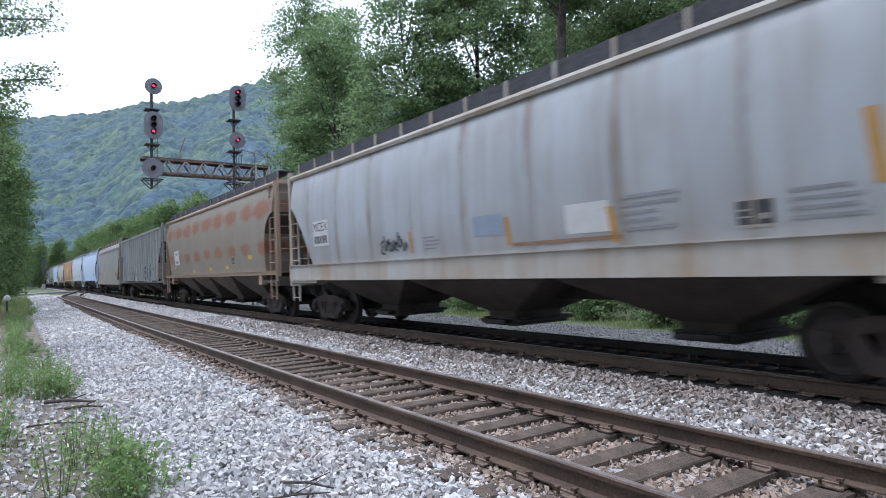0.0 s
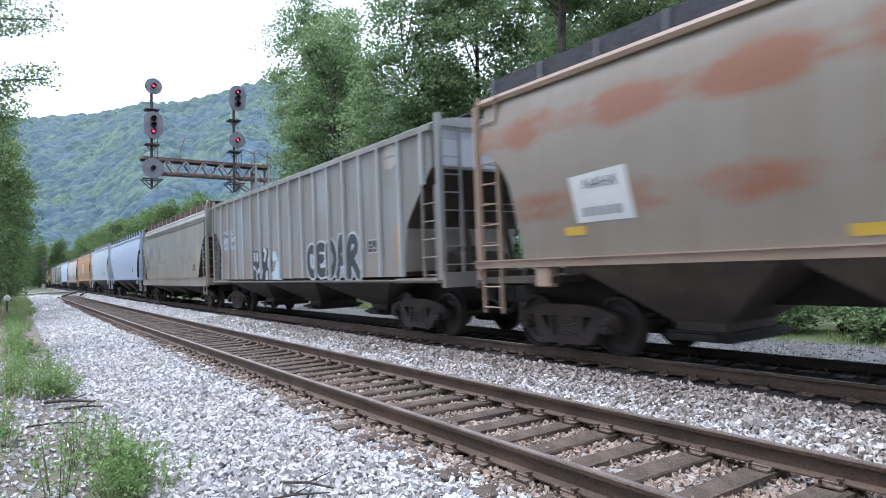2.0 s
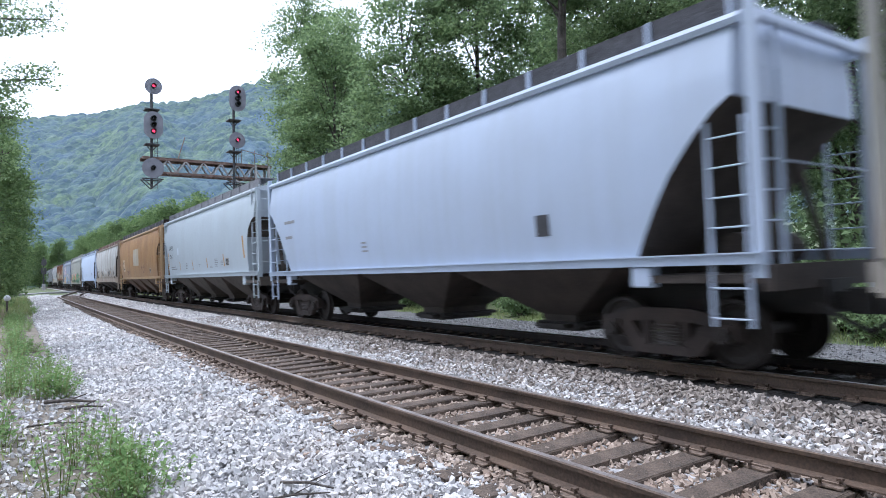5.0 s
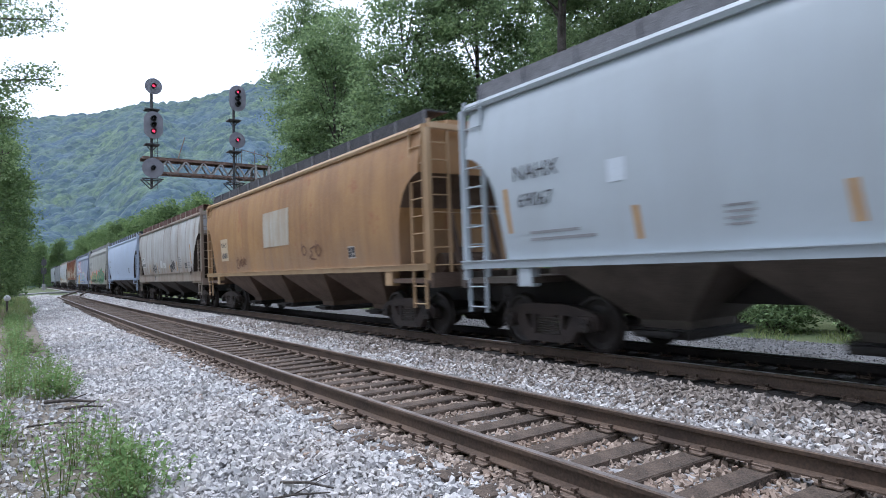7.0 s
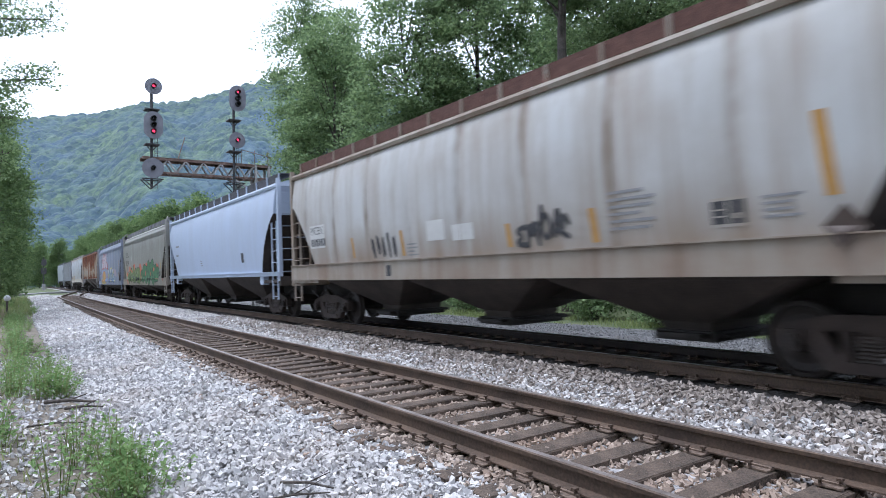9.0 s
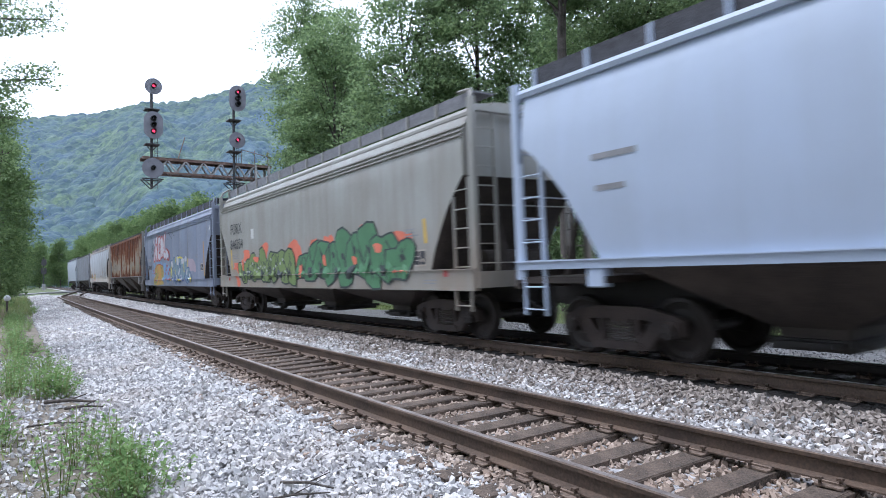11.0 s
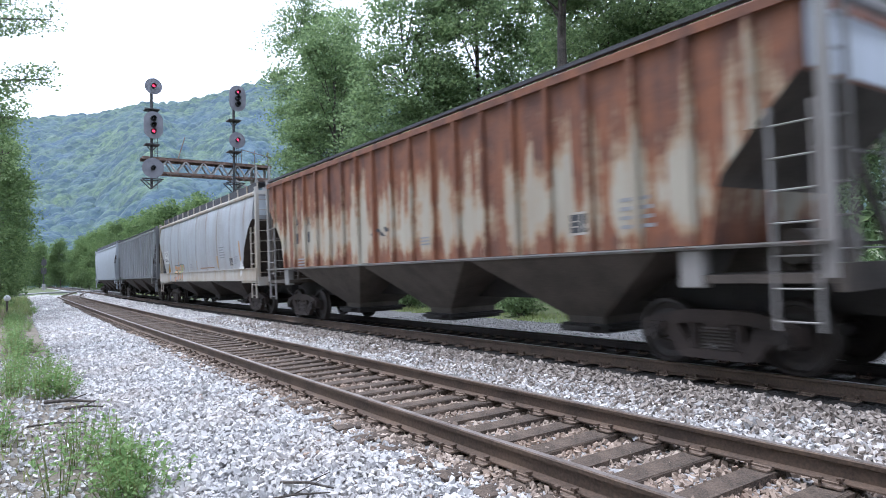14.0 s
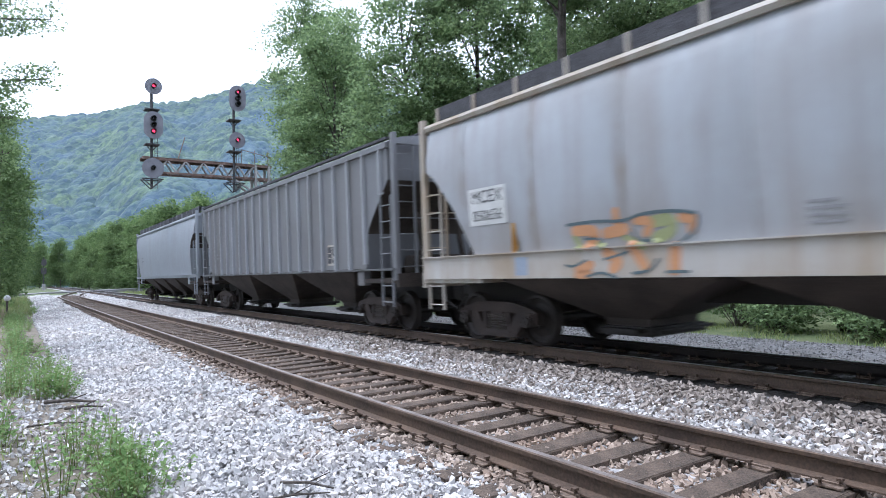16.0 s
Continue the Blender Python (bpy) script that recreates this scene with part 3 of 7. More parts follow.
def truck_meshes():
    bm = bmesh.new()
    for y in (-1.0, 1.0):
        y0, y1 = y - 0.07, y + 0.07
        # upper member, diagonals, lower member and pedestals of the side frame
        prism(bm, [(-1.10, 0.60), (-1.0, 0.66), (-0.62, 0.74), (-0.40, 0.78), (0.40, 0.78), (0.62, 0.74), (1.0, 0.66), (1.10, 0.60), (1.10, 0.40), (1.02, 0.38), (0.98, 0.50), (0.80, 0.52), (0.45, 0.60), (-0.45, 0.60), (-0.80, 0.52), (-0.98, 0.50), (-1.02, 0.38), (-1.10, 0.40)], 1, y0, y1)
        prism(bm, [(-0.86, 0.56), (-0.56, 0.58), (-0.30, 0.24), (-0.34, 0.15), (-0.52, 0.16)], 1, y0, y1)
        prism(bm, [(0.86, 0.56), (0.52, 0.16), (0.34, 0.15), (0.30, 0.24), (0.56, 0.58)], 1, y0, y1)
        prism(bm, [(-0.46, 0.15), (0.46, 0.15), (0.38, 0.27), (-0.38, 0.27)], 1, y0 - 0.02, y1 + 0.02)
        for x in (-0.37, 0.27):
            box(bm, x, x + 0.10, y0, y1, 0.22, 0.64)
        # bearing adapters and a brake beam end
        for x in (-0.889, 0.889):
            box(bm, x - 0.13, x + 0.13, y0 - 0.02, y1 + 0.05, 0.50, 0.60)
    box(bm, -0.2, 0.2, -1.05, 1.05, 0.50, 0.72)
    box(bm, -0.15, 0.15, -0.35, 0.35, 0.70, 0.86)
    frame_me = bpy.data.meshes.new("side_frame")
    bmesh.ops.recalc_face_normals(bm, faces=bm.faces[:])
    bm.to_mesh(frame_me)
    bm.free()
    frame_me.materials.append(STEEL_BROWN)
    bm = bmesh.new()
    rings = []
    for i in range(15):
        r, z = (0.066 if i % 2 else 0.046), 0.26 + i * 0.0215
        rings.append([bm.verts.new((r * math.cos(a * math.pi / 5), r * math.sin(a * math.pi / 5), z)) for a in range(10)])
    for a, b in zip(rings, rings[1:]):
        for k in range(10):
            bm.faces.new((a[k], a[(k + 1) % 10], b[(k + 1) % 10], b[k]))
    spring_me = bpy.data.meshes.new("spring")
    bm.to_mesh(spring_me)
    bm.free()
    spring_me.materials.append(SPRING_STEEL)
    bm = bmesh.new()
    R = 0.457
    prof = [(0.0, 0.13), (0.13, 0.13), (0.16, 0.05), (0.30, 0.02), (0.38, 0.04), (0.40, 0.085), (R - 0.008, 0.075), (R, 0.0), (R + 0.028, -0.035), (R + 0.024, -0.055), (0.40, -0.06), (0.37, -0.02), (0.16, -0.03), (0.13, -0.08), (0.0, -0.08)]
    seg = 28
    for sgn in (-1, 1):
        rings = []
        for i in range(seg):
            a = 2 * math.pi * i / seg
            rings.append([bm.verts.new((r * math.cos(a), sgn * (0.755 + w), r * math.sin(a))) for r, w in prof[1:-1]])
        for i in range(seg):
            A, B = rings[i], rings[(i + 1) % seg]
            for j in range(len(A) - 1):
                bm.faces.new((A[j], A[j + 1], B[j + 1], B[j]))
        bm.faces.new([r[0] for r in rings])
        bm.faces.new([r[-1] for r in rings][::-1])
        # bearing cap with three bolts
        bmesh.ops.create_cone(bm, cap_ends=True, segments=14, radius1=0.11, radius2=0.10, depth=0.2, matrix=Matrix.Translation((0, sgn * 1.06, 0)) @ Matrix.Rotation(radians(90), 4, 'X'))
        for i in range(3):
            a = 2 * math.pi * i / 3
            box(bm, 0.055 * math.cos(a) - 0.018, 0.055 * math.cos(a) + 0.018, sgn * 1.15, sgn * 1.18, 0.055 * math.sin(a) - 0.018, 0.055 * math.sin(a) + 0.018)
    bar(bm, (0, -1.0, 0), (0, 1.0, 0), 0.08, 10)
    wheel_me = bpy.data.meshes.new("wheelset")
    bmesh.ops.recalc_face_normals(bm, faces=bm.faces[:])
    bm.to_mesh(wheel_me)
    bm.free()
    wheel_me.materials.append(WHEEL_STEEL)
    return frame_me, spring_me, wheel_me


FRAME_ME, SPRING_ME, WHEEL_ME = truck_meshes()
WHEELSETS = []


def add_truck(car, x):
    tr = new("truck", FRAME_ME)
    tr.parent, tr.matrix_basis = car, pose(x, 0, 0)
    tr["label"] = "cast steel side frames with brown brake dust"
    for y in (-1.03, 1.03):
        for dx in (-0.15, 0.0, 0.15):
            sp = new("spring", SPRING_ME)
            sp.parent, sp.matrix_basis = tr, pose(dx, y, 0)
    for dx in (-0.889, 0.889):
        w = new("wheelset", WHEEL_ME)
        w.parent, w.matrix_basis = tr, pose(dx, 0, 0.457)
        WHEELSETS.append((w, dx))
    return tr


def add_ladder(car, x0, x1, y, z0, z1, mat, r=0.013, step=0.36, post=0.035, name="ladder"):
    bm = bmesh.new()
    for x in (x0, x1):
        box(bm, x - post / 2, x + post / 2, y - 0.03, y + 0.02, z0, z1)
    z = z0 + 0.1
    while z < z1 - 0.05:
        bar(bm, (x0, y + 0.02, z), (x1, y + 0.02, z), r, 5)
        z += step
    return part(name, bm, mat, car)


def decal(car, name, polys, kind, mat, up=0.006, label=""):
    """Flat painted shapes on the camera-facing side: convex outlines in x and z, cut into level strips."""
    bm = bmesh.new()
    for poly in polys:
        cx, cz = sum(p[0] for p in poly) / len(poly), sum(p[1] for p in poly) / len(poly)
        c = bm.verts.new((cx, 0, cz))
        inner = [bm.verts.new(((x + cx) / 2, 0, (z + cz) / 2)) for x, z in poly]
        outer = [bm.verts.new((x, 0, z)) for x, z in poly]
        k = len(poly)
        for i in range(k):
            j = (i + 1) % k
            bm.faces.new((c, inner[i], inner[j]))
            bm.faces.new((inner[i], outer[i], outer[j], inner[j]))
    side = SIDES[kind]
    for q in bm.verts:
        q.co.y = side(q.co.z) + up
    return part(name, bm, mat, car, label)


def rect(x, z, w, h, lean=0.0):
    return [(x - w / 2 + lean, z + h / 2), (x + w / 2 + lean, z + h / 2), (x + w / 2 - lean, z - h / 2), (x - w / 2 - lean, z - h / 2)]


def lettering(car, text, x, z, size, kind, mat, up=0.012, name="lettering", stretch=1.0):
    """Painted lettering that reads from the camera's side."""
    cu = bpy.data.curves.new("t", 'FONT')
    cu.body, cu.size, cu.align_x, cu.align_y = text, size, 'CENTER', 'CENTER'
    tmp = new("t", cu)
    dg = bpy.context.evaluated_depsgraph_get()
    me = bpy.data.meshes.new_from_object(tmp.evaluated_get(dg))
    bpy.data.objects.remove(tmp)
    bpy.data.curves.remove(cu)
    side = SIDES[kind]
    for q in me.vertices:
        px, pz = x - q.co.x * stretch, z + q.co.y
        q.co = (px, side(pz) + up, pz)
    me.materials.clear()
    me.materials.append(mat)
    me.update()
    return part(name, me, None, car)


def bays(car, half, count, mat, low=0.42, base=1.28):
    """Hopper bays and their outlet gates under the body."""
    span_ = (half - 1.9) * 2
    each = span_ / count
    for i in range(count):
        cx = -half + 1.9 + each * (i + 0.5)
        bm = bmesh.new()
        rings = []
        for z, hx, hy in ((base + 0.02, each / 2 - 0.02, 1.44), (base - 0.1, each / 2 * 0.93, 1.40), (low + 0.14, 0.42, 0.62), (low + 0.02, 0.40, 0.60)):
            rings.append([bm.verts.new((cx + a * hx, b * hy, z)) for a, b in ((-1, -1), (1, -1), (1, 1), (-1, 1))])
        for a, b in zip(rings, rings[1:]):
            for j in range(4):
                bm.faces.new((a[j], a[(j + 1) % 4], b[(j + 1) % 4], b[j]))
        bm.faces.new(rings[0][::-1])
        bm.faces.new(rings[-1])
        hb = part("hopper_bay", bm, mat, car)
        bm = bmesh.new()
        box(bm, cx - 0.5, cx + 0.5, -0.68, 0.68, low - 0.12, low + 0.02)
        box(bm, cx - 0.36, cx + 0.36, -0.86, 0.86, low - 0.06, low)
        bar(bm, (cx - 0.62, -0.7, low - 0.02), (cx - 0.62, 0.7, low - 0.02), 0.03)
        part("outlet_gate", bm, STEEL_DARK, car)


def hopper(label, L, kind="curved", top=4.50, paint=None, trim=None, sill=0.24, bay=3, deck=MESH_DARK, ribs=0, rib_paint=None, posts=True, under=UNDER, board=True, base=1.22, rib_inset=0.3, end_paint=None):
    """A covered hopper car: x runs back along the train, y to the camera's side, z from the rail head."""
    car = tagged(new("covered_hopper"), label, "freight car", group="cars of the freight train")
    half = L / 2 - 0.83
    side = SIDES[kind]
    trim = trim or paint
    eave = top - 0.28
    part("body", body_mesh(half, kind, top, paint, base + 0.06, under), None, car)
    # side sills
    for sg in (-1, 1):
        bm = bmesh.new()
        y = 1.50
        prism(bm, [(sg * (y - 0.09), base), (sg * (y + 0.05), base), (sg * (y + 0.05), base + sill - 0.02), (sg * (y + 0.085), base + sill - 0.02), (sg * (y + 0.085), base + sill), (sg * (y - 0.09), base + sill)], 0, -half - 0.25, half + 0.25)
        part("side_sill", bm, trim, car)
        bm = bmesh.new()
        yy = side(eave)
        if kind == "smooth":
            for z0 in (eave - 0.46, eave - 0.37, eave - 0.28):
                ridge = bmesh.new()
                yr = side(z0)
                prism(ridge, [(sg * (yr - 0.05), z0), (sg * (yr + 0.035), z0 + 0.01), (sg * (yr + 0.035), z0 + 0.04), (sg * (yr - 0.05), z0 + 0.06)], 0, -half, half)
                part("roof_ridge", ridge, trim, car)
            prism(bm, [(sg * (yy - 0.05), eave - 0.06), (sg * (yy + 0.03), eave - 0.05), (sg * (yy + 0.03), eave + 0.01), (sg * (yy - 0.05), eave + 0.04)], 0, -half, half)
        elif kind == "curved":
            prism(bm, [(sg * (yy - 0.1), eave - 0.05), (sg * (yy + 0.055), eave - 0.04), (sg * (yy + 0.075), eave + 0.03), (sg * (yy + 0.05), eave + 0.09), (sg * (yy - 0.1), eave + 0.11)], 0, -half - 0.1, half + 0.1)
        else:
            prism(bm, [(sg * (yy - 0.1), eave - 0.09), (sg * (yy + 0.06), eave - 0.08), (sg * (yy + 0.06), eave + 0.04), (sg * (yy - 0.1), eave + 0.09)], 0, -half - 0.05, half + 0.05)
        part("roof_rail", bm, paint if kind == "ribbed" and base > 1.4 else trim, car)
        if kind == "ribbed" and base > 1.4:
            bm = bmesh.new()
            box(bm, -half, half, sg * (yy - 0.05), sg * (yy + 0.03), eave + 0.11, eave + 0.17)
            for k in range(15):
                xk = -half + 0.2 + (2 * half - 0.4) * k / 14
                box(bm, xk - 0.02, xk + 0.02, sg * (yy - 0.03), sg * (yy + 0.01), eave + 0.02, eave + 0.12)
            part("roof_edge", bm, MESH_DARK, car)
    # ribs on the sides
    if ribs:
        for i in range(ribs):
            x = -half + rib_inset + 2 * (half - rib_inset) * i / (ribs - 1)
            zl = max(base + 0.02, low_edge(x, half, kind))
            for sg in (-1, 1):
                bm = bmesh.new()
                prism(bm, [(x - 0.055, sg * 1.48), (x - 0.035, sg * 1.575), (x + 0.035, sg * 1.575), (x + 0.055, sg * 1.48)], 2, zl, eave - 0.06)
                part("rib", bm, rib_paint or paint, car)
    # weld seams of curved sides
    if paint in (W_GREY, W_DIRTY, W_SILVER):
        for i in range(-4, 5):
            x = -0.12 + 1.83 * i
            zl = max(base + 0.08, low_edge(x, half, kind))
            bm = bmesh.new()
            zz = np.linspace(zl, eave - 0.05, 9)
            for a, b in zip(zz, zz[1:]):
                for sg in (1,):
                    vs = [bm.verts.new(p) for p in ((x - 0.02, side(a) + 0.002, a), (x, side(a) + 0.012, a), (x + 0.02, side(a) + 0.002, a), (x + 0.02, side(b) + 0.002, b), (x, side(b) + 0.012, b), (x - 0.02, side(b) + 0.002, b))]
                    bm.faces.new((vs[0], vs[1], vs[4], vs[5]))
                    bm.faces.new((vs[1], vs[2], vs[3], vs[4]))
            part("seam", bm, paint, car)
    # roof hatch trough and running boards
    bm = bmesh.new()
    box(bm, -half + 0.5, half - 0.5, -0.35, 0.35, top - 0.05, top + 0.10)
    part("hatch", bm, trim, car)
    if board:
        for sg in (-1, 1):
            bm = bmesh.new()
            yb = side(eave) - 0.16
            box(bm, -half + 0.05, half - 0.05, sg * (yb - 0.55), sg * yb, top + 0.14, top + 0.17)
            box(bm, -half + 0.05, half - 0.05, sg * (yb - 0.005), sg * (yb + 0.005), top - 0.10, top + 0.15)
            part("running_board", bm, deck, car)
        n = int(2 * half / 1.15)
        for i in range(n + 1):
            x = -half + 0.1 + (2 * half - 0.2) * i / n
            for sg in (-1, 1):
                bm = bmesh.new()
                box(bm, x - 0.03, x + 0.03, sg * (yb + 0.006), sg * (yb + 0.04), top - 0.18, top + 0.16)
                part("bracket", bm, MESH_LIGHT if base > 1.38 else trim, car)
    else:
        bm = bmesh.new()
        box(bm, -half, half, -0.5, 0.5, top + 0.08, top + 0.11)
        part("running_board", bm, deck, car)
    # ends: platform, corner posts, ladders, draft gear and coupler
    for sg in (-1, 1):
        e = sg * (half + 0.30)
        bm = bmesh.new()
        box(bm, sg * (half - 1.6), e, -1.5, 1.5, 1.14, 1.24)
        box(bm, e - 0.05, e + 0.05, -1.5, 1.5, 1.05, 1.35)
        part("end_platform", bm, under if base > 1.3 else trim, car)
        bm = bmesh.new()
        box(bm, sg * (half - 2.6), e + sg * 0.1, -0.35, 0.35, 0.72, 1.14)
        box(bm, e, sg * (L / 2 - 0.22), -0.10, 0.10, 0.76, 0.98)
        box(bm, sg * (L / 2 - 0.30), sg * (L / 2 - 0.02), -0.17, 0.17, 0.72, 1.02)
        bar(bm, (e, 0.45, 0.85), (sg * (L / 2), 0.30, 0.52), 0.03)
        part("coupler", bm, STEEL_DARK, car)
        x_in, x_out = sg * (half - 0.38), sg * (half + 0.10)
        for y in (1.50, -1.50):
            add_ladder(car, x_in, x_out, y, 1.2 if kind == "ribbed" and base < 1.3 else 0.62, 3.1 if posts else top - 0.2, trim)
        add_ladder_end(car, sg * (half + 0.22), top, trim)
        for y in (-1.46, 1.46):
            bm = bmesh.new()
            w = 0.065 if posts else 0.04
            box(bm, sg * (half + 0.22) - w, sg * (half + 0.22) + w, y - 0.05, y + 0.05, 1.2, top - 0.05 if posts else eave)
            part("corner_post", bm, trim, car)
        bm = bmesh.new()
        box(bm, sg * (half + 0.16), sg * (half + 0.28), -1.41, 1.41, top - 0.30, top - 0.18)
        part("end_beam", bm, trim, car)
        # added pale sheet: sky light on the upper end, put into its paint
        if end_paint:
            bm = bmesh.new()
            box(bm, sg * (half + 0.004), sg * (half + 0.02), -1.36, 1.36, 3.5, eave - 0.05)
            part("end_sheet", bm, end_paint, car)
        # slanting braces, bolster web and air tank in the open end
        bm = bmesh.new()
        for y in (-0.55, 0.55):
            angle_bar(bm, (sg * (half + 0.05), y, 1.24), (sg * (half - 0.35), y, 2.75), 0.09)
        prism(bm, [(sg * (half - 1.9), 1.2), (sg * (half - 0.5), 1.2), (sg * (half - 0.7), 1.9), (sg * (half - 1.5), 1.9)], 1, -0.06, 0.06)
        if sg < 0:
            bar(bm, (sg * (half - 0.55), -0.7, 1.55), (sg * (half - 0.55), 0.7, 1.55), 0.22, 14)
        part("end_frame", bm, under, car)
        if base > 1.3:
            for y in (-1.45, 1.45):
                bm = bmesh.new()
                box(bm, sg * (L / 2 - 2.25) - 0.16, sg * (L / 2 - 2.25) + 0.16, y - 0.12, y + 0.08, 1.08, base)
                bmesh.ops.bevel(bm, geom=bm.edges[:], offset=0.02, segments=1, affect='EDGES')
                part("bolster_end", bm, trim, car)
        if kind == "smooth":
            for y in (-1.46, 1.46):
                bm = bmesh.new()
                bar(bm, (sg * (half + 0.22), y, top - 0.1), (sg * (half + 0.12), y * 0.94, top + 0.12), 0.035, 8)
                bar(bm, (sg * (half + 0.12), y * 0.94, top + 0.12), (sg * (half - 0.4), y * 0.86, top + 0.2), 0.035, 8)
                part("grab_rail", bm, trim, car)
        add_truck(car, sg * (L / 2 - 2.25))
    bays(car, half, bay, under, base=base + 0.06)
    bm = bmesh.new()
    box(bm, -half + 0.5, half - 0.5, -0.16, 0.16, 0.80, 1.20)
    part("centre_sill", bm, STEEL_DARK, car)
    return car, half


def add_ladder_end(car, x, top, mat):
    bm = bmesh.new()
    for y in (0.95, 1.40):
        box(bm, x - 0.03, x + 0.03, y - 0.02, y + 0.02, 1.2, top - 0.1)
    z = 1.5
    while z < top - 0.2:
        bar(bm, (x, 0.95, z), (x, 1.40, z), 0.013, 5)
        bar(bm, (x, -1.35, z), (x, 0.95, z), 0.012, 5) if abs(z - 2.58) < 0.1 or abs(z - 1.5) < 0.01 else None
        z += 0.36
    part("end_ladder", bm, mat, car)


# bluish white for upper car ends, standing in for the sky's light
W_SKYLIT = car_paint("skylit_end_paint", (0.515, 0.562, 0.617), (0.393, 0.393, 0.393), 0.3, 0.3)
W_GREY = car_paint("dirty_silver_paint", (0.387, 0.410, 0.433), (0.232, 0.209, 0.185), 0.45, 0.55, seams=0.75, low=0.4)
W_DIRTY = car_paint("rust_streaked_white_paint", (0.474, 0.480, 0.474), (0.269, 0.211, 0.154), 0.5, 0.7, seams=0.9, low=1.0)
SILL_RUSTY = car_paint("rust_stained_sill_paint", (0.31, 0.275, 0.23), (0.17, 0.105, 0.065), 0.85, 0.8, 0.6, 0.15)
W_SILVER = car_paint("dull_silver_paint", (0.346, 0.367, 0.396), (0.211, 0.182, 0.158), 0.5, 0.55, 0.38, seams=0.75, low=0.3)
SILL_WHITE = car_paint("dirty_white_sill_paint", (0.42, 0.405, 0.38), (0.28, 0.20, 0.115), 0.85, 0.7, 0.55, 0.1)
P_BROWN = car_paint("faded_beige_paint_with_rust_patches", (0.245, 0.215, 0.175), (0.190, 0.145, 0.105), 0.5, 0.45, 0.5, 0.0, (0.23, 0.088, 0.042), rows=True)
P_RIB = car_paint("weathered_grey_paint", (0.270, 0.279, 0.275), (0.162, 0.140, 0.113), 0.65, 0.7, low=0.5, panels=1.02)
P_BEIGE = car_paint("chalky_beige_paint", (0.294, 0.294, 0.272), (0.194, 0.173, 0.140), 0.6, 0.65, 0.4, low=0.6)
P_LIGHTBLUE = car_paint("clean_light_blue_paint", (0.404, 0.471, 0.594), (0.336, 0.370, 0.426), 0.35, 0.35)
P_PALE = car_paint("clean_pale_blue_paint", (0.405, 0.455, 0.495), (0.33, 0.355, 0.375), 0.4, 0.3, 0.4)
P_ORANGE = car_paint("faded_orange_paint", (0.358, 0.199, 0.074), (0.190, 0.092, 0.039), 0.75, 0.7, 0.55, 0.35, (0.27, 0.10, 0.04), low=0.5)
P_SLATE = car_paint("slate_grey_paint", (0.198, 0.227, 0.300), (0.149, 0.153, 0.175), 0.5, 0.45, seams=0.3)
P_RUSTY = car_paint("white_paint_rusting_through", (0.385, 0.35, 0.285), (0.27, 0.21, 0.15), 0.4, 0.5, 0.7, 1.0, (0.095, 0.036, 0.025), True)
P_DARK = car_paint("dark_weathered_grey_paint", (0.173, 0.176, 0.187), (0.108, 0.101, 0.097), 0.5, 0.5, panels=0.87)
P_GREYEND = car_paint("plain_grey_paint", (0.274, 0.298, 0.330), (0.209, 0.202, 0.202), 0.35, 0.35)
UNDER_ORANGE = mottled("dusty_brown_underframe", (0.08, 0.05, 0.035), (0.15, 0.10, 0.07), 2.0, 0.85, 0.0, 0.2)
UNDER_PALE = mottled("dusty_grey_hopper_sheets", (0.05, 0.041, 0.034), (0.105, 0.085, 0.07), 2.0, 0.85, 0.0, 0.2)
P_ORANGE_TRIM = car_paint("pale_tan_edge_paint", (0.44, 0.30, 0.165), (0.30, 0.17, 0.08), 0.5, 0.5)
P_BROWN_TRIM = car_paint("faded_tan_trim_paint", (0.35, 0.255, 0.19), (0.24, 0.15, 0.10), 0.4, 0.4)
# ribs painted lighter than their sheets for the light their faces catch
P_RIB_LIT = car_paint("lit_pale_rib_paint", (0.40, 0.41, 0.41), (0.28, 0.26, 0.23), 0.5, 0.5)
P_DARK_LIT = car_paint("lit_grey_rib_paint", (0.30, 0.31, 0.33), (0.20, 0.19, 0.18), 0.5, 0.5)
P_RUSTY_TRIM = car_paint("grey_trim_with_rust_spots", (0.25, 0.245, 0.24), (0.16, 0.12, 0.095), 0.5, 0.5, 0.6, 0.3)
INK = mottled("black_lettering_paint", (0.025, 0.025, 0.03), (0.06, 0.06, 0.065), 6.0, 0.7, 0, 0.0)
INK_FADED = mottled("faded_lettering_paint", (0.20, 0.20, 0.21), (0.28, 0.28, 0.29), 6.0, 0.8, 0, 0.0)
PANEL_WHITE = mottled("white_panel_paint", (0.508, 0.508, 0.492), (0.590, 0.590, 0.574), 6.0, 0.6, 0, 0.0)
STRIPE_OCHRE = mottled("ochre_reflector_stripe", (0.370, 0.194, 0.044), (0.458, 0.255, 0.062), 6.0, 0.6, 0, 0.0)
STRIPE_YELLOW = mottled("yellow_reflector_stripe", (0.495, 0.315, 0.036), (0.576, 0.378, 0.054), 6.0, 0.5, 0, 0.0)

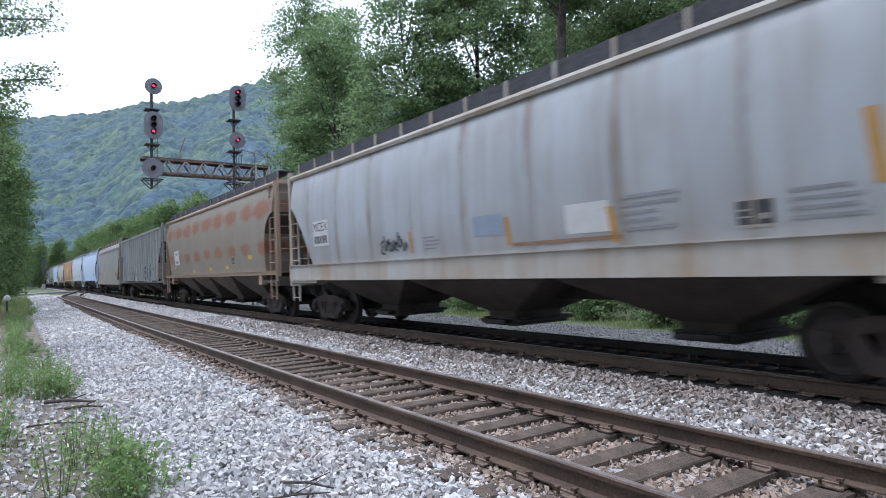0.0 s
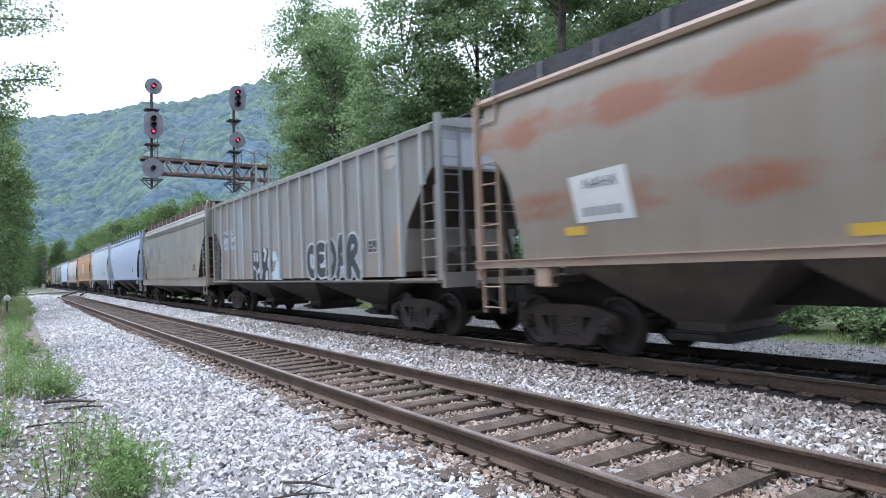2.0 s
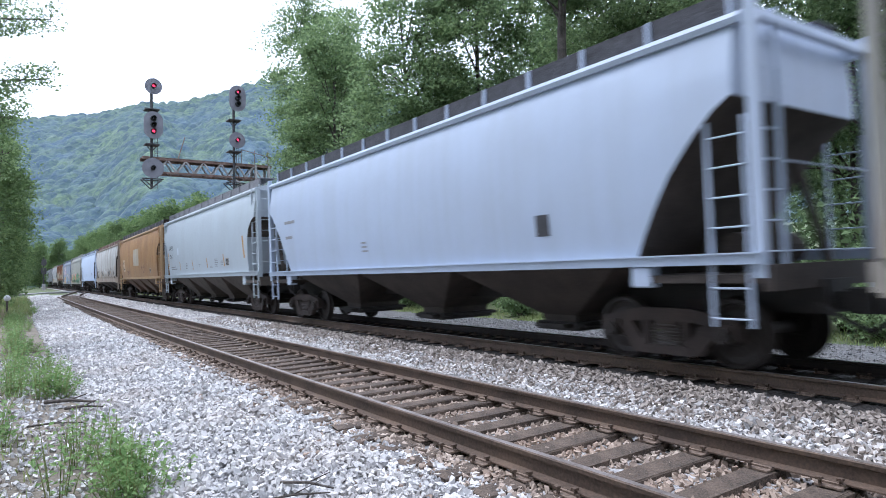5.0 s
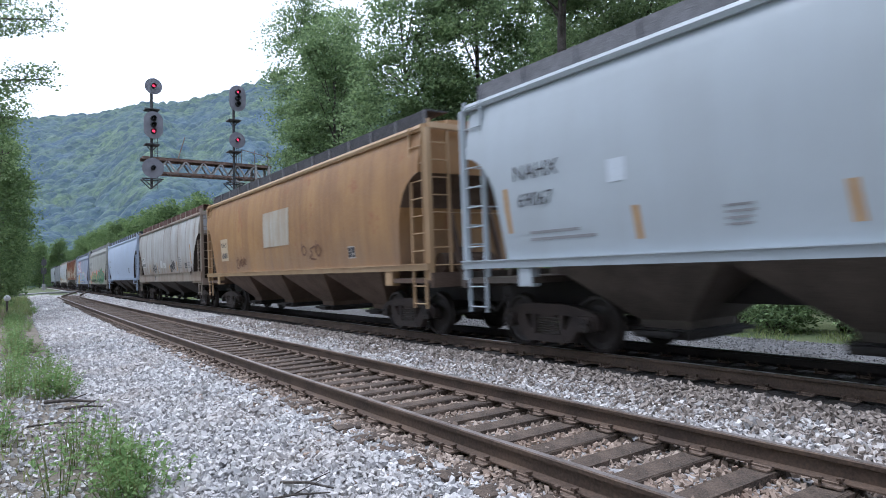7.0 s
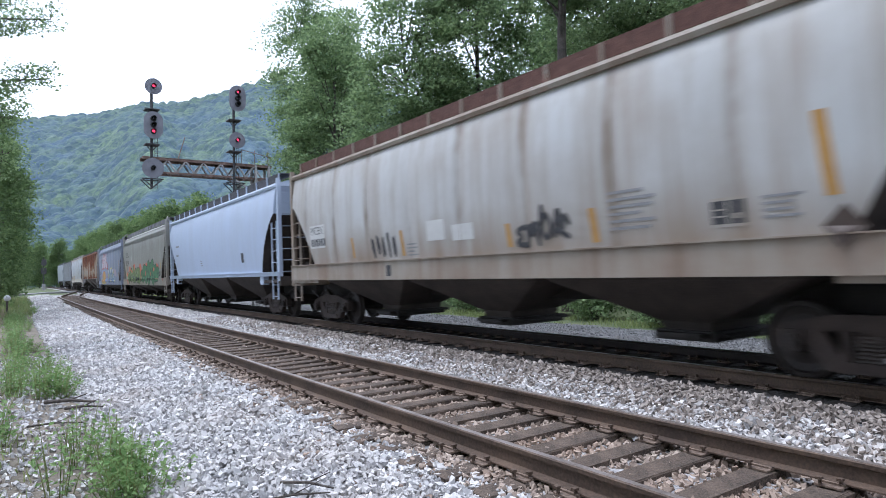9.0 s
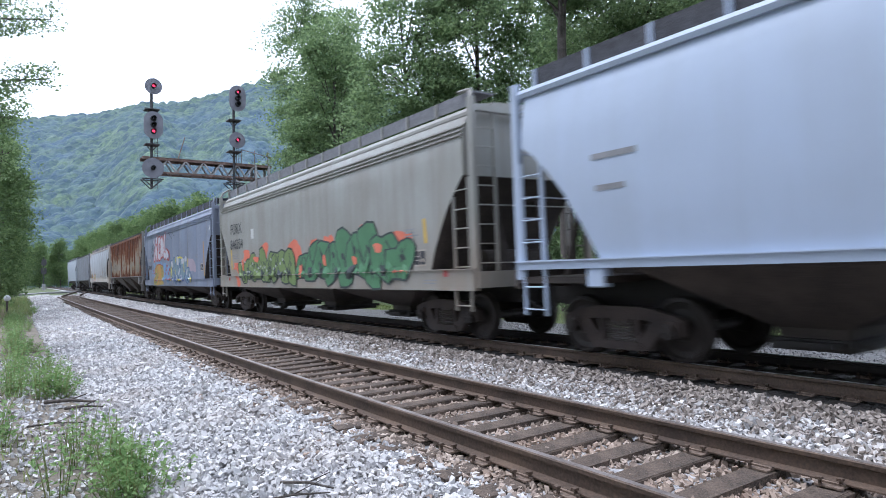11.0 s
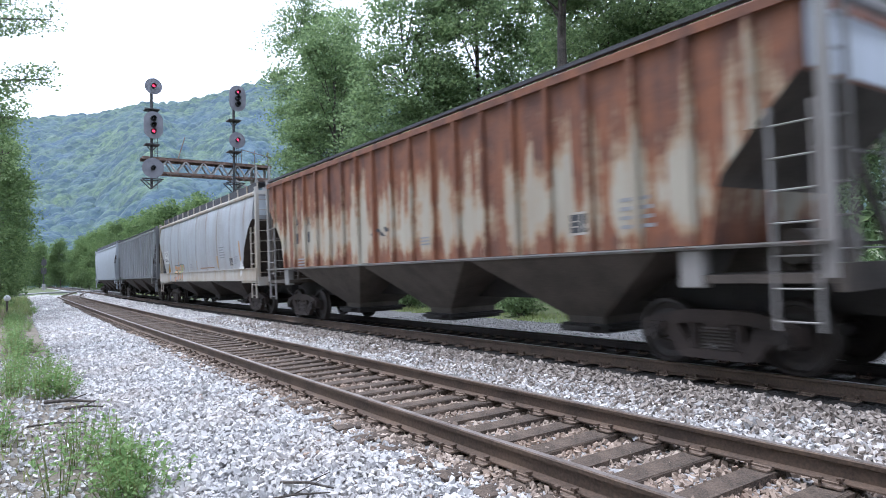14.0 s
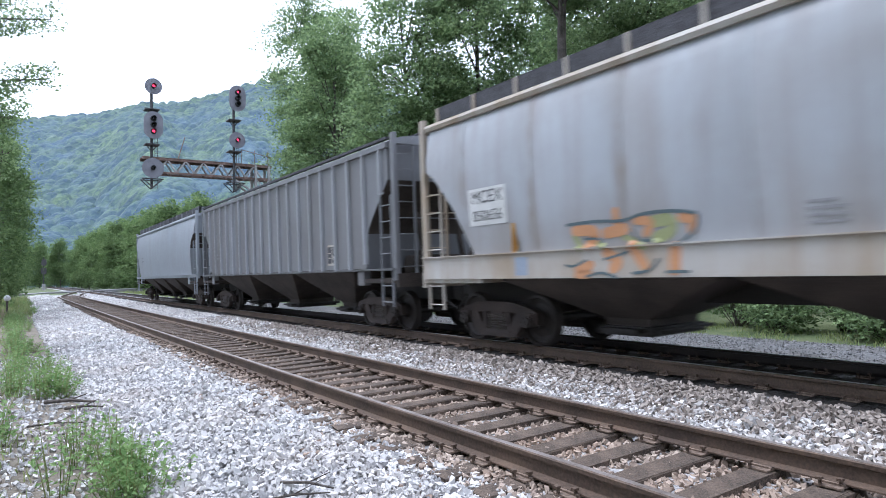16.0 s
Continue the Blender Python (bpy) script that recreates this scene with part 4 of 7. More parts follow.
# gaps between cars, as places along the far track at ten seconds
GAPS = (-133.7, -115.09, -96.32, -78.25, -60.75, -43.3, -25.95, -7.4, 10.68, 28.5, 46.5, 64.4, 82.8, 101.31, 119.35, 137.7)
SPEED = 13.99
SPECS = [
    dict(label="dirty silver covered hopper with white sills and patched lettering", kind="curved", paint=W_GREY, trim=SILL_WHITE, sill=0.44, bay=3),
    dict(label="faded beige covered hopper with reddish rust patches", kind="curved", paint=P_BROWN, trim=P_BROWN_TRIM, sill=0.14, bay=4, posts=False, base=1.40, top=4.60, under=UNDER_PALE),
    dict(label="grey ribbed covered hopper with black and white scrawls", kind="ribbed", paint=P_RIB, sill=0.05, bay=3, ribs=18, end_paint=W_SKYLIT, rib_paint=P_RIB_LIT, board=False, base=1.16, top=4.56),
    dict(label="chalky beige smooth-sided covered hopper with rusty walkway", kind="smooth", paint=P_BEIGE, sill=0.41, bay=3, deck=MESH_RUST, top=4.56, base=1.0),
    dict(label="clean light blue covered hopper with corner posts", kind="curved", paint=P_LIGHTBLUE, sill=0.14, bay=3, base=1.36),
    dict(label="clean pale silver covered hopper with ochre stripes", kind="curved", paint=P_PALE, sill=0.15, bay=4, posts=False, base=1.40, top=4.62, deck=MESH_LIGHT, under=UNDER_PALE),
    dict(label="faded orange covered hopper with a white patch", kind="curved", paint=P_ORANGE, trim=P_ORANGE_TRIM, sill=0.14, bay=4, posts=False, under=UNDER_ORANGE, base=1.40, top=4.60, deck=MESH_DARK),
    dict(label="white covered hopper streaked with rust, black scrawls", kind="curved", paint=W_DIRTY, trim=SILL_RUSTY, end_paint=W_SKYLIT, sill=0.44, bay=3, deck=MESH_RUST),
    dict(label="light blue covered hopper with grey corner posts", kind="curved", paint=P_LIGHTBLUE, sill=0.14, bay=3, base=1.36),
    dict(label="beige smooth-sided covered hopper with green bubble letters", kind="smooth", paint=P_BEIGE, sill=0.41, bay=3, top=4.62, deck=MESH_LIGHT, base=1.0),
    dict(label="slate grey smooth-sided covered hopper with colourful bubble letters", kind="smooth", paint=P_SLATE, sill=0.34, bay=3, top=4.56, base=0.99),
    dict(label="ribbed white covered hopper rusting through from the roof", kind="ribbed", paint=P_RUSTY, trim=P_RUSTY_TRIM, sill=0.05, bay=3, ribs=20, rib_inset=0.55, end_paint=W_SKYLIT, board=False, base=1.55, top=4.56, under=UNDER_PALE),
    dict(label="dull silver covered hopper with orange scrawls", kind="curved", paint=W_SILVER, trim=SILL_WHITE, end_paint=W_SKYLIT, sill=0.44, bay=3),
    dict(label="dark grey ribbed covered hopper, the last but one", kind="ribbed", paint=P_DARK, sill=0.05, bay=3, ribs=20, rib_paint=P_DARK_LIT, board=False, base=1.42, top=4.52),
    dict(label="plain grey covered hopper at the tail of the train", kind="curved", paint=P_GREYEND, sill=0.14, bay=4, base=1.40),
]
CARS = []
for i, spec in enumerate(SPECS):
    length = GAPS[i + 1] - GAPS[i]
    car, half = hopper(L=length, **spec)
    CARS.append((car, half, (GAPS[i] + GAPS[i + 1]) / 2, length, spec["kind"]))


# ---- signal bridge ----
def build_signals():
    th = float(line(45.0)[2])
    m = Matrix.Translation((-16.12, 35.0, -0.17)) @ Matrix.Rotation(-th, 4, 'Z')
    thing = tagged(new("signal_bridge"), "rusty cantilever signal bridge with grey colour-light heads over the tracks", "railway signal")
    thing.matrix_basis = m
    # truss arm: four chords and lattice
    x0, x1, zt, zb, w = -0.45, 6.7, 8.12, 7.38, 0.42
    for y in (-w, w):
        for z in (zt, zb):
            bm = bmesh.new()
            box(bm, x0 if z == zt else x0 + 0.8, x1, y - 0.05, y + 0.05, z - 0.055, z + 0.055)
            part("chord", bm, TRUSS_RUST, thing)
        k = 0
        x = 0.35
        while x < x1 - 0.6:
            bm = bmesh.new()
            a, b = ((x, y, zb), (x + 0.48, y, zt)) if k % 2 == 0 else ((x, y, zt), (x + 0.48, y, zb))
            angle_bar(bm, a, b, 0.08)
            part("lattice_bar", bm, TRUSS_GREY, thing)
            x += 0.48
            k += 1
    for i in range(11):
        x = 0.35 + i * 0.62
        for z in (zt, zb):
            bm = bmesh.new()
            box(bm, x - 0.03, x + 0.03, -w, w, z - 0.03, z + 0.03)
            part("cross_bar", bm, TRUSS_RUST, thing)
    bm = bmesh.new()
    box(bm, x0, x1, -w - 0.06, w + 0.06, zt + 0.06, zt + 0.10)
    part("walkway", bm, TRUSS_RUST, thing)
    for x in (4.9, 5.7, 6.5):
        bm = bmesh.new()
        bar(bm, (x, -w, zt), (x, -w, zt + 0.95), 0.02)
        part("railing_post", bm, TRUSS_RUST, thing)
    bm = bmesh.new()
    bar(bm, (4.9, -w, zt + 0.93), (6.7, -w, zt + 0.6), 0.02)
    part("handrail", bm, TRUSS_RUST, thing)
    bm = bmesh.new()
    bar(bm, (1.35, -w, zt), (1.75, -w, zt + 1.35), 0.025)
    part("leaning_pole", bm, TRUSS_RUST, thing)
    # column and brace
    for x in (5.75, 6.55):
        for y in (-w, w):
            bm = bmesh.new()
            box(bm, x - 0.07, x + 0.07, y - 0.07, y + 0.07, -0.6, zt + 0.05)
            part("column_leg", bm, TRUSS_GREY, thing)
    for i in range(7):
        bm = bmesh.new()
        for y in (-w, w):
            a, b = (5.75, 6.55) if i % 2 else (6.55, 5.75)
            angle_bar(bm, (a, y, -0.3 + i * 1.1), (b, y, 0.8 + i * 1.1), 0.06)
        part("column_brace", bm, TRUSS_GREY, thing)
    for y in (-w, w):
        bm = bmesh.new()
        angle_bar(bm, (4.3, y, zb), (5.75, y, zb - 0.9), 0.1)
        part("knee_brace", bm, TRUSS_GREY, thing)

    def disc(x, z, r, lit, y=-0.75):
        bm = bmesh.new()
        bmesh.ops.create_cone(bm, cap_ends=True, segments=28, radius1=r, radius2=r, depth=0.05, matrix=Matrix.Translation((x, y, z)) @ Matrix.Rotation(radians(90), 4, 'X'))
        hd = part("target_disc", bm, SIGNAL_GREY, thing, "round grey signal target")
        bm = bmesh.new()
        bmesh.ops.create_cone(bm, cap_ends=False, segments=16, radius1=0.12, radius2=0.12, depth=0.28, matrix=Matrix.Translation((x, y - 0.12, z)) @ Matrix.Rotation(radians(90), 4, 'X'))
        box(bm, x - 0.14, x + 0.14, y + 0.03, y + 0.4, z - 0.2, z + 0.2)
        part("hood", bm, BLACK, hd)
        bm = bmesh.new()
        bmesh.ops.create_uvsphere(bm, u_segments=12, v_segments=8, radius=0.085, matrix=Matrix.Translation((x, y - 0.05, z)) @ Matrix.Diagonal((1, 0.5, 1, 1)))
        part("lens", bm, RED_LIGHT if lit else DARK_LENS, hd, "glowing red lens" if lit else "unlit lens")

    def oval(x, z, wid, hei, lit, y=-0.8):
        bm = bmesh.new()
        r = wid / 2
        pts = []
        for i in range(13):
            a = math.pi * i / 12
            pts.append((x + r * math.cos(a), z + (hei / 2 - r) + r * math.sin(a)))
        for i in range(13):
            a = math.pi + math.pi * i / 12
            pts.append((x + r * math.cos(a), z - (hei / 2 - r) + r * math.sin(a)))
        prism(bm, pts, 1, y - 0.03, y + 0.03)
        hd = part("signal_head", bm, SIGNAL_GREY, thing, "oval grey three-lamp signal head")
        bm = bmesh.new()
        box(bm, x - 0.2, x + 0.2, y + 0.035, y + 0.4, z - hei * 0.4, z + hei * 0.4)
        part("lamp_case", bm, SIGNAL_DARK, hd)
        for i, dz in enumerate((0.35, 0.0, -0.35)):
            bm = bmesh.new()
            bmesh.ops.create_cone(bm, cap_ends=False, segments=16, radius1=0.125, radius2=0.125, depth=0.26, matrix=Matrix.Translation((x, y - 0.16, z + dz)) @ Matrix.Rotation(radians(90), 4, 'X'))
            bmesh.ops.create_cone(bm, cap_ends=True, segments=16, radius1=0.155, radius2=0.155, depth=0.01, matrix=Matrix.Translation((x, y - 0.035, z + dz)) @ Matrix.Rotation(radians(90), 4, 'X'))
            part("hood", bm, BLACK, hd)
            bm = bmesh.new()
            bmesh.ops.create_uvsphere(bm, u_segments=12, v_segments=8, radius=0.09, matrix=Matrix.Translation((x, y - 0.05, z + dz)) @ Matrix.Diagonal((1, 0.5, 1, 1)))
            part("lens", bm, RED_LIGHT if i == lit else DARK_LENS, hd, "glowing red lens" if i == lit else "unlit lens")

    def mast(x, z0, z1, stands):
        bm = bmesh.new()
        bar(bm, (x, -0.5, z0), (x, -0.5, z1), 0.075, 10)
        part("mast", bm, SIGNAL_DARK, thing)
        for z in stands:
            bm = bmesh.new()
            box(bm, x - 0.36, x + 0.36, -0.85, -0.15, z - 0.03, z + 0.03)
            bar(bm, (x - 0.28, -0.5, z), (x - 0.05, -0.5, z - 0.3), 0.025)
            bar(bm, (x + 0.28, -0.5, z), (x + 0.05, -0.5, z - 0.3), 0.025)
            part("stand", bm, SIGNAL_DARK, thing)
        bm = bmesh.new()
        for dx in (0.2, 0.34):
            bar(bm, (x + dx, -0.3, z0), (x + dx, -0.3, z1 - 1.3), 0.016)
        z = z0 + 0.2
        while z < z1 - 1.4:
            bar(bm, (x + 0.2, -0.3, z), (x + 0.34, -0.3, z), 0.012, 5)
            z += 0.3
        part("mast_ladder", bm, SIGNAL_DARK, thing)
        # hanging basket
        bm = bmesh.new()
        for y in (-0.85, -0.15):
            bar(bm, (x - 0.55, y, z0 + 0.5), (x + 0.55, y, z0 + 0.5), 0.035)
            bar(bm, (x - 0.5, y, z0 + 0.5), (x, y, z0 + 0.02), 0.03)
            bar(bm, (x + 0.5, y, z0 + 0.5), (x, y, z0 + 0.02), 0.03)
        bar(bm, (x, -0.85, z0 + 0.03), (x, -0.15, z0 + 0.03), 0.04)
        part("basket", bm, SIGNAL_DARK, thing)

    mast(0.0, 6.45, 11.7, (10.78, 8.85))
    disc(0.07, 12.05, 0.44, True)
    oval(0.05, 9.9, 0.98, 1.5, 2)
    disc(0.03, 7.55, 0.55, False)
    mast(4.45, 6.5, 11.4, (10.7, 8.85))
    oval(4.6, 11.98, 0.95, 1.53, 0)
    disc(4.58, 9.52, 0.47, True)


build_signals()

# ---- far signal mast ----
far_signal = tagged(new("signal_mast"), "dark two-headed signal mast beside the line far away", "railway signal")
far_signal.matrix_basis = pose(-79.5, 126.5, -0.4, 0, 0, 32)
bm = bmesh.new()
bar(bm, (0, 0, 0), (0, 0, 6.9), 0.09, 8)
part("mast", bm, SIGNAL_DARK, far_signal)
bm = bmesh.new()
box(bm, -0.3, 0.3, -0.3, 0.3, 0, 1.3)
part("case", bm, TRUSS_GREY, far_signal)
for z in (5.6, 3.9):
    bm = bmesh.new()
    prism(bm, [(-0.42, z - 0.6), (0.42, z - 0.6), (0.5, z), (0.42, z + 0.6), (-0.42, z + 0.6), (-0.5, z)], 1, -0.2, -0.12)
    box(bm, -0.2, 0.2, -0.12, 0.2, z - 0.5, z + 0.5)
    part("signal_head", bm, SIGNAL_DARK, far_signal)


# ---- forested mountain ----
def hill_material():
    m, n, l, b = material("hazed_forest_canopy", 0.9)
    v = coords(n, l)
    # distance haze and the shade between crowns are mixed in as bluish base colours
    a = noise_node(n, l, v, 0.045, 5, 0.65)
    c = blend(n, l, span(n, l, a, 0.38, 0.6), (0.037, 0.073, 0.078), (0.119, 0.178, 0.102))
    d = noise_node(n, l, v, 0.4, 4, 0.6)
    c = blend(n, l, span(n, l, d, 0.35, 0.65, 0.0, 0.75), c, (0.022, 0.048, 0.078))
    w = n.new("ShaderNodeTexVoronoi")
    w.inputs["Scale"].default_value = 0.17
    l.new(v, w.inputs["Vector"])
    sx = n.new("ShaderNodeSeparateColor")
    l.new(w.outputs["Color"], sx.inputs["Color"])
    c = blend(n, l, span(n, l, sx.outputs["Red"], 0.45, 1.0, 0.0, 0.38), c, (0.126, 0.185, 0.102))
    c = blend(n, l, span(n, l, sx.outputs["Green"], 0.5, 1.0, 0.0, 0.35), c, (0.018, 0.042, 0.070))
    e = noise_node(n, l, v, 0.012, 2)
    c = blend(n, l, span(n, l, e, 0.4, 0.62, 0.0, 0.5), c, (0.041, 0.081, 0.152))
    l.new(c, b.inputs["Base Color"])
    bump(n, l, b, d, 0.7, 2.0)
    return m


def build_hill():
    rs = np.random.RandomState(4)
    az = np.radians(np.linspace(-62, 48, 820))
    r = np.concatenate([np.linspace(240, 620, 170), np.linspace(625, 1000, 120), [1100, 1300]])
    A, R = np.meshgrid(az, r, indexing="ij")
    X, Y = R * np.sin(A), R * np.cos(A)
    ridge = np.interp(np.degrees(A), (-62, -45, -33, -28.5, -25.4, -22, -15.4, -5, 10, 30, 48), (9, 10.5, 12.3, 13.0, 14.2, 14.6, 16.8, 16, 13, 12, 12))
    rr = 860 + 60 * np.sin(A * 9)
    u = np.clip((R - 235) / (rr - 235), 0, 1.25)
    rise = np.where(u < 1, u ** 1.25, 1 - 0.5 * (u - 1))
    # spurs and gullies that run down the slope
    g = np.zeros_like(A)
    for k, amp, ph in ((17, 1.0, 0.4), (31, 0.55, 1.9), (53, 0.3, 4.0)):
        g += amp * np.sin(A * k + ph + 3.0 * u)
    H = rr * np.tan(np.radians(ridge)) * rise + 21 * g * np.clip(u, 0, 1) * (1 - np.clip(u, 0, 1)) * 2.2 - 3
    # crowns: a bump for the nearest of a jittered field of tree tops
    cell = 8.0
    ix, iy = np.floor(X / cell).astype(int), np.floor(Y / cell).astype(int)
    jx, jy, jh = rs.rand(512, 512), rs.rand(512, 512), rs.rand(512, 512)
    best = np.full(A.shape, -9.0)
    for dx in (-1, 0, 1):
        for dy in (-1, 0, 1):
            cx, cy = ix + dx, iy + dy
            px, py = (cx + jx[cx % 512, cy % 512]) * cell, (cy + jy[cx % 512, cy % 512]) * cell
            rad = 3.2 + 4.2 * jh[cx % 512, cy % 512] ** 1.5
            d2 = ((X - px) ** 2 + (Y - py) ** 2) / rad ** 2
            best = np.maximum(best, rad * 0.9 * np.sqrt(np.clip(1 - d2, 0, 1)) + 3.0 * jh[cx % 512, cy % 512])
    Z = H + best * rs.uniform(0.93, 1.0, A.shape) + rs.uniform(-0.22, 0.22, A.shape)
    Z[:, 0] = -8
    n, k = A.shape
    idx = np.arange(n * k).reshape(n, k)
    f = np.stack([idx[:-1, :-1], idx[1:, :-1], idx[1:, 1:], idx[:-1, 1:]], -1).reshape(-1, 4)
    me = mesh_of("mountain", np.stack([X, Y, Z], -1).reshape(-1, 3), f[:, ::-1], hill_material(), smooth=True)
    tagged(new("mountain", me), "leafy forested mountainside with blue haze and shade put into its colour", "mountain", kind="structure")


build_hill()


# ---- trees ----
def leaf_mesh(name, centres, size, mat, rs, flat=0.5, spread=1.35):
    """One small folded rhombus for each leaf."""
    n = len(centres)
    nrm = rs.normal(size=(n, 3))
    nrm[:, 2] = np.abs(nrm[:, 2]) + flat
    nrm /= np.linalg.norm(nrm, axis=1, keepdims=True)
    t = np.cross(nrm, rs.normal(size=(n, 3)))
    t /= np.linalg.norm(t, axis=1, keepdims=True)
    b = np.cross(nrm, t)
    L = size * rs.uniform(0.6, spread, (n, 1))
    droop = nrm * L * 0.18
    v = np.stack([centres - t * L * 0.5 - droop, centres + b * L * 0.34, centres + t * L * 0.5 - droop, centres - b * L * 0.34], 1).reshape(-1, 3)
    f = np.arange(n * 4).reshape(n, 4)
    return mesh_of(name, v, f, mat)


def limb_tube(verts, faces, pts, radii, seg=6):
    base = len(verts)
    for i, (p, r) in enumerate(zip(pts, radii)):
        d = (Vector(pts[min(i + 1, len(pts) - 1)]) - Vector(pts[max(i - 1, 0)])).normalized()
        u = d.orthogonal().normalized()
        w = d.cross(u)
        for k in range(seg):
            a = 2 * math.pi * k / seg
            verts.append(tuple(Vector(p) + (u * math.cos(a) + w * math.sin(a)) * r))
    for i in range(len(pts) - 1):
        for k in range(seg):
            faces.append((base + i * seg + k, base + i * seg + (k + 1) % seg, base + (i + 1) * seg + (k + 1) % seg, base + (i + 1) * seg + k))


def build_tree(height, radius, low, clumps, leaves, size, mat, seed, label, girth=0.22, sigma=0.55, name="tree"):
    rs = np.random.RandomState(seed)
    thing = tagged(new(name), label, "tree", group="trees along the railway")
    lean = rs.uniform(-0.6, 0.6, 2)
    trunk = [(lean[0] * t ** 1.6 + 0.12 * math.sin(5 * t + seed), lean[1] * t ** 1.6, height * 0.93 * t) for t in np.linspace(0, 1, 9)]
    V, F = [], []
    limb_tube(V, F, trunk, [girth * (1.15 if i == 0 else 1 - 0.11 * i) for i in range(9)], 8)
    cs = []
    zc, zr = height * (low + 1) / 2, height * (1 - low) / 2
    while len(cs) < clumps:
        d = rs.normal(size=3)
        d /= np.linalg.norm(d)
        q = rs.uniform(0.3, 1.0) ** 0.5
        # an uneven outline
        lump = 0.78 + 0.3 * noise.noise((d[0] * 1.7 + seed, d[1] * 1.7, d[2] * 2.3))
        shape = radius * (1.0 - 0.35 * max(0, d[2]))
        cs.append((d[0] * q * shape * lump, d[1] * q * shape * lump, zc + d[2] * q * zr * (0.9 + 0.2 * lump)))
    cs = np.array(cs)
    for c in cs[:: max(1, clumps // 30)]:
        t = np.clip((c[2] - 0.35 * math.hypot(c[0], c[1])) / (height * 0.93), 0.12, 0.95)
        t = np.clip(t * rs.uniform(0.8, 1.05), low * 0.7, 0.98)
        i = min(int(t * 8), 7)
        a = np.array(trunk[i]) * (1 - (t * 8 - i)) + np.array(trunk[i + 1]) * (t * 8 - i)
        mid = (a + c) / 2 + np.array([0, 0, 0.25]) + rs.normal(size=3) * 0.2
        limb_tube(V, F, [tuple(a), tuple(mid), tuple(c)], [girth * 0.30 * (1 - 0.6 * t) + 0.015, girth * 0.2 * (1 - 0.6 * t) + 0.01, 0.008], 5)
    part("trunk", mesh_of("trunk", V, F, BARK, smooth=True), None, thing)
    pts = []
    for c in cs:
        k = int(leaves * rs.uniform(0.5, 1.5))
        out = c[:2] / (math.hypot(c[0], c[1]) + 0.01)
        s3 = np.array([1, 1, 0.5]) * sigma * rs.uniform(0.55, 1.5)
        q = rs.normal(size=(k, 3)) * s3
        # sprays hang a little towards their outer ends
        q[:, 2] -= 0.12 * (q[:, 0] * out[0] + q[:, 1] * out[1])
        pts.append(c + q)
    part("crown", leaf_mesh("crown", np.vstack(pts), size, mat, rs), None, thing)
    return thing


def plant(tree, s, o, turn=0.0, scale=1.0, z=None):
    x, y, zz = spot(s, o, ground_height(s, o) if z is None else z)
    return Matrix.Translation((float(x), float(y), float(zz) - 0.1)) @ Matrix.Rotation(turn, 4, 'Z')


big_a = build_tree(23, 5.4, 0.12, 185, 190, 0.23, LEAF, 3, "tall leafy green tree beside the railway", 0.3, 0.62)
big_b = build_tree(20, 4.8, 0.10, 165, 190, 0.22, LEAF, 8, "tall broad-leaved tree beside the railway", 0.24, 0.6)
big_c = build_tree(26, 5.4, 0.48, 120, 190, 0.23, LEAF, 15, "tall tree with a dark bare lower trunk", 0.34, 0.6)
mid_a = build_tree(12.5, 4.0, 0.02, 190, 80, 0.30, LEAF_BRIGHT, 21, "bright green bushy tree beside the line", 0.14, 0.5)
mid_b = build_tree(10.0, 4.4, 0.02, 190, 80, 0.30, LEAF_BRIGHT, 27, "low spreading green tree beside the line", 0.14, 0.5)
# trees added out of view, beside and behind the camera, to block low sky light
UNSEEN_BANK_A = tuple((-34 + 9.5 * k, -24 - 2.5 * (k % 2), 0.7 * k) for k in range(7))
UNSEEN_BANK_B = tuple((-30 + 9.5 * k, -21 - 3 * (k % 2), 1.1 * k) for k in range(6))
for src, first, rest in (
        (big_a, (52, 13, 0.0), (*UNSEEN_BANK_A, (36.5, 15, 4.0), (19, 23, 3.0), (30, 29, 1.1), (42, 27, 5.2))),
        (big_b, (47.5, 10.5, 0.6), ((38.5, 11.5, 2.8), (29, 17.5, 5.1), (13, 19.5, 1.0), (27, 20, 2.2), *UNSEEN_BANK_B, (24, 33, 0.3), (35, 33, 2.9), (50, 22, 4.1))),
        (big_c, (25.4, 11.2, 0.0), ((56, 12.6, 2.4), (19.5, 15, 1.7), (9, 15.5, 3.9))),
        (mid_a, (96, 8.5, 0.4), ((104, 8.2, 5.5), (113, 8, 2.0), (88, 10.5, 2.4), (131, 8, 1.4), (122, 8, 3.1), (92, 11, 1.1), (139, 8, 5.0), (160, 10, 0.2), (185, 6, 2.9), (150, -12, 1.9), (176, -9, 4.1), (215, -6, 0.9), (127, 6.5, 0.6), (135, 6, 2.6), (144, 6, 4.4), (153, 5.5, 5.6), (165, 5, 1.7), (176, 4.5, 3.6), (192, 1, 0.1), (205, -3, 2.2), (228, -8, 5.2))),
        (mid_b, (102, 12, 0.0), ((114, 12.5, 1.3), (130, 12, 2.2), (84, 13.5, 3.3), (148, 13, 4.2), (170, 14, 5.1), (200, 8, 0.8), (196, -12, 2.6), (240, 2, 3.4), (232, -13, 1.5)))):
    src.matrix_basis = plant(src, *first)
    for s, o, tn in rest:
        copy_thing(src, plant(src, s, o, tn))

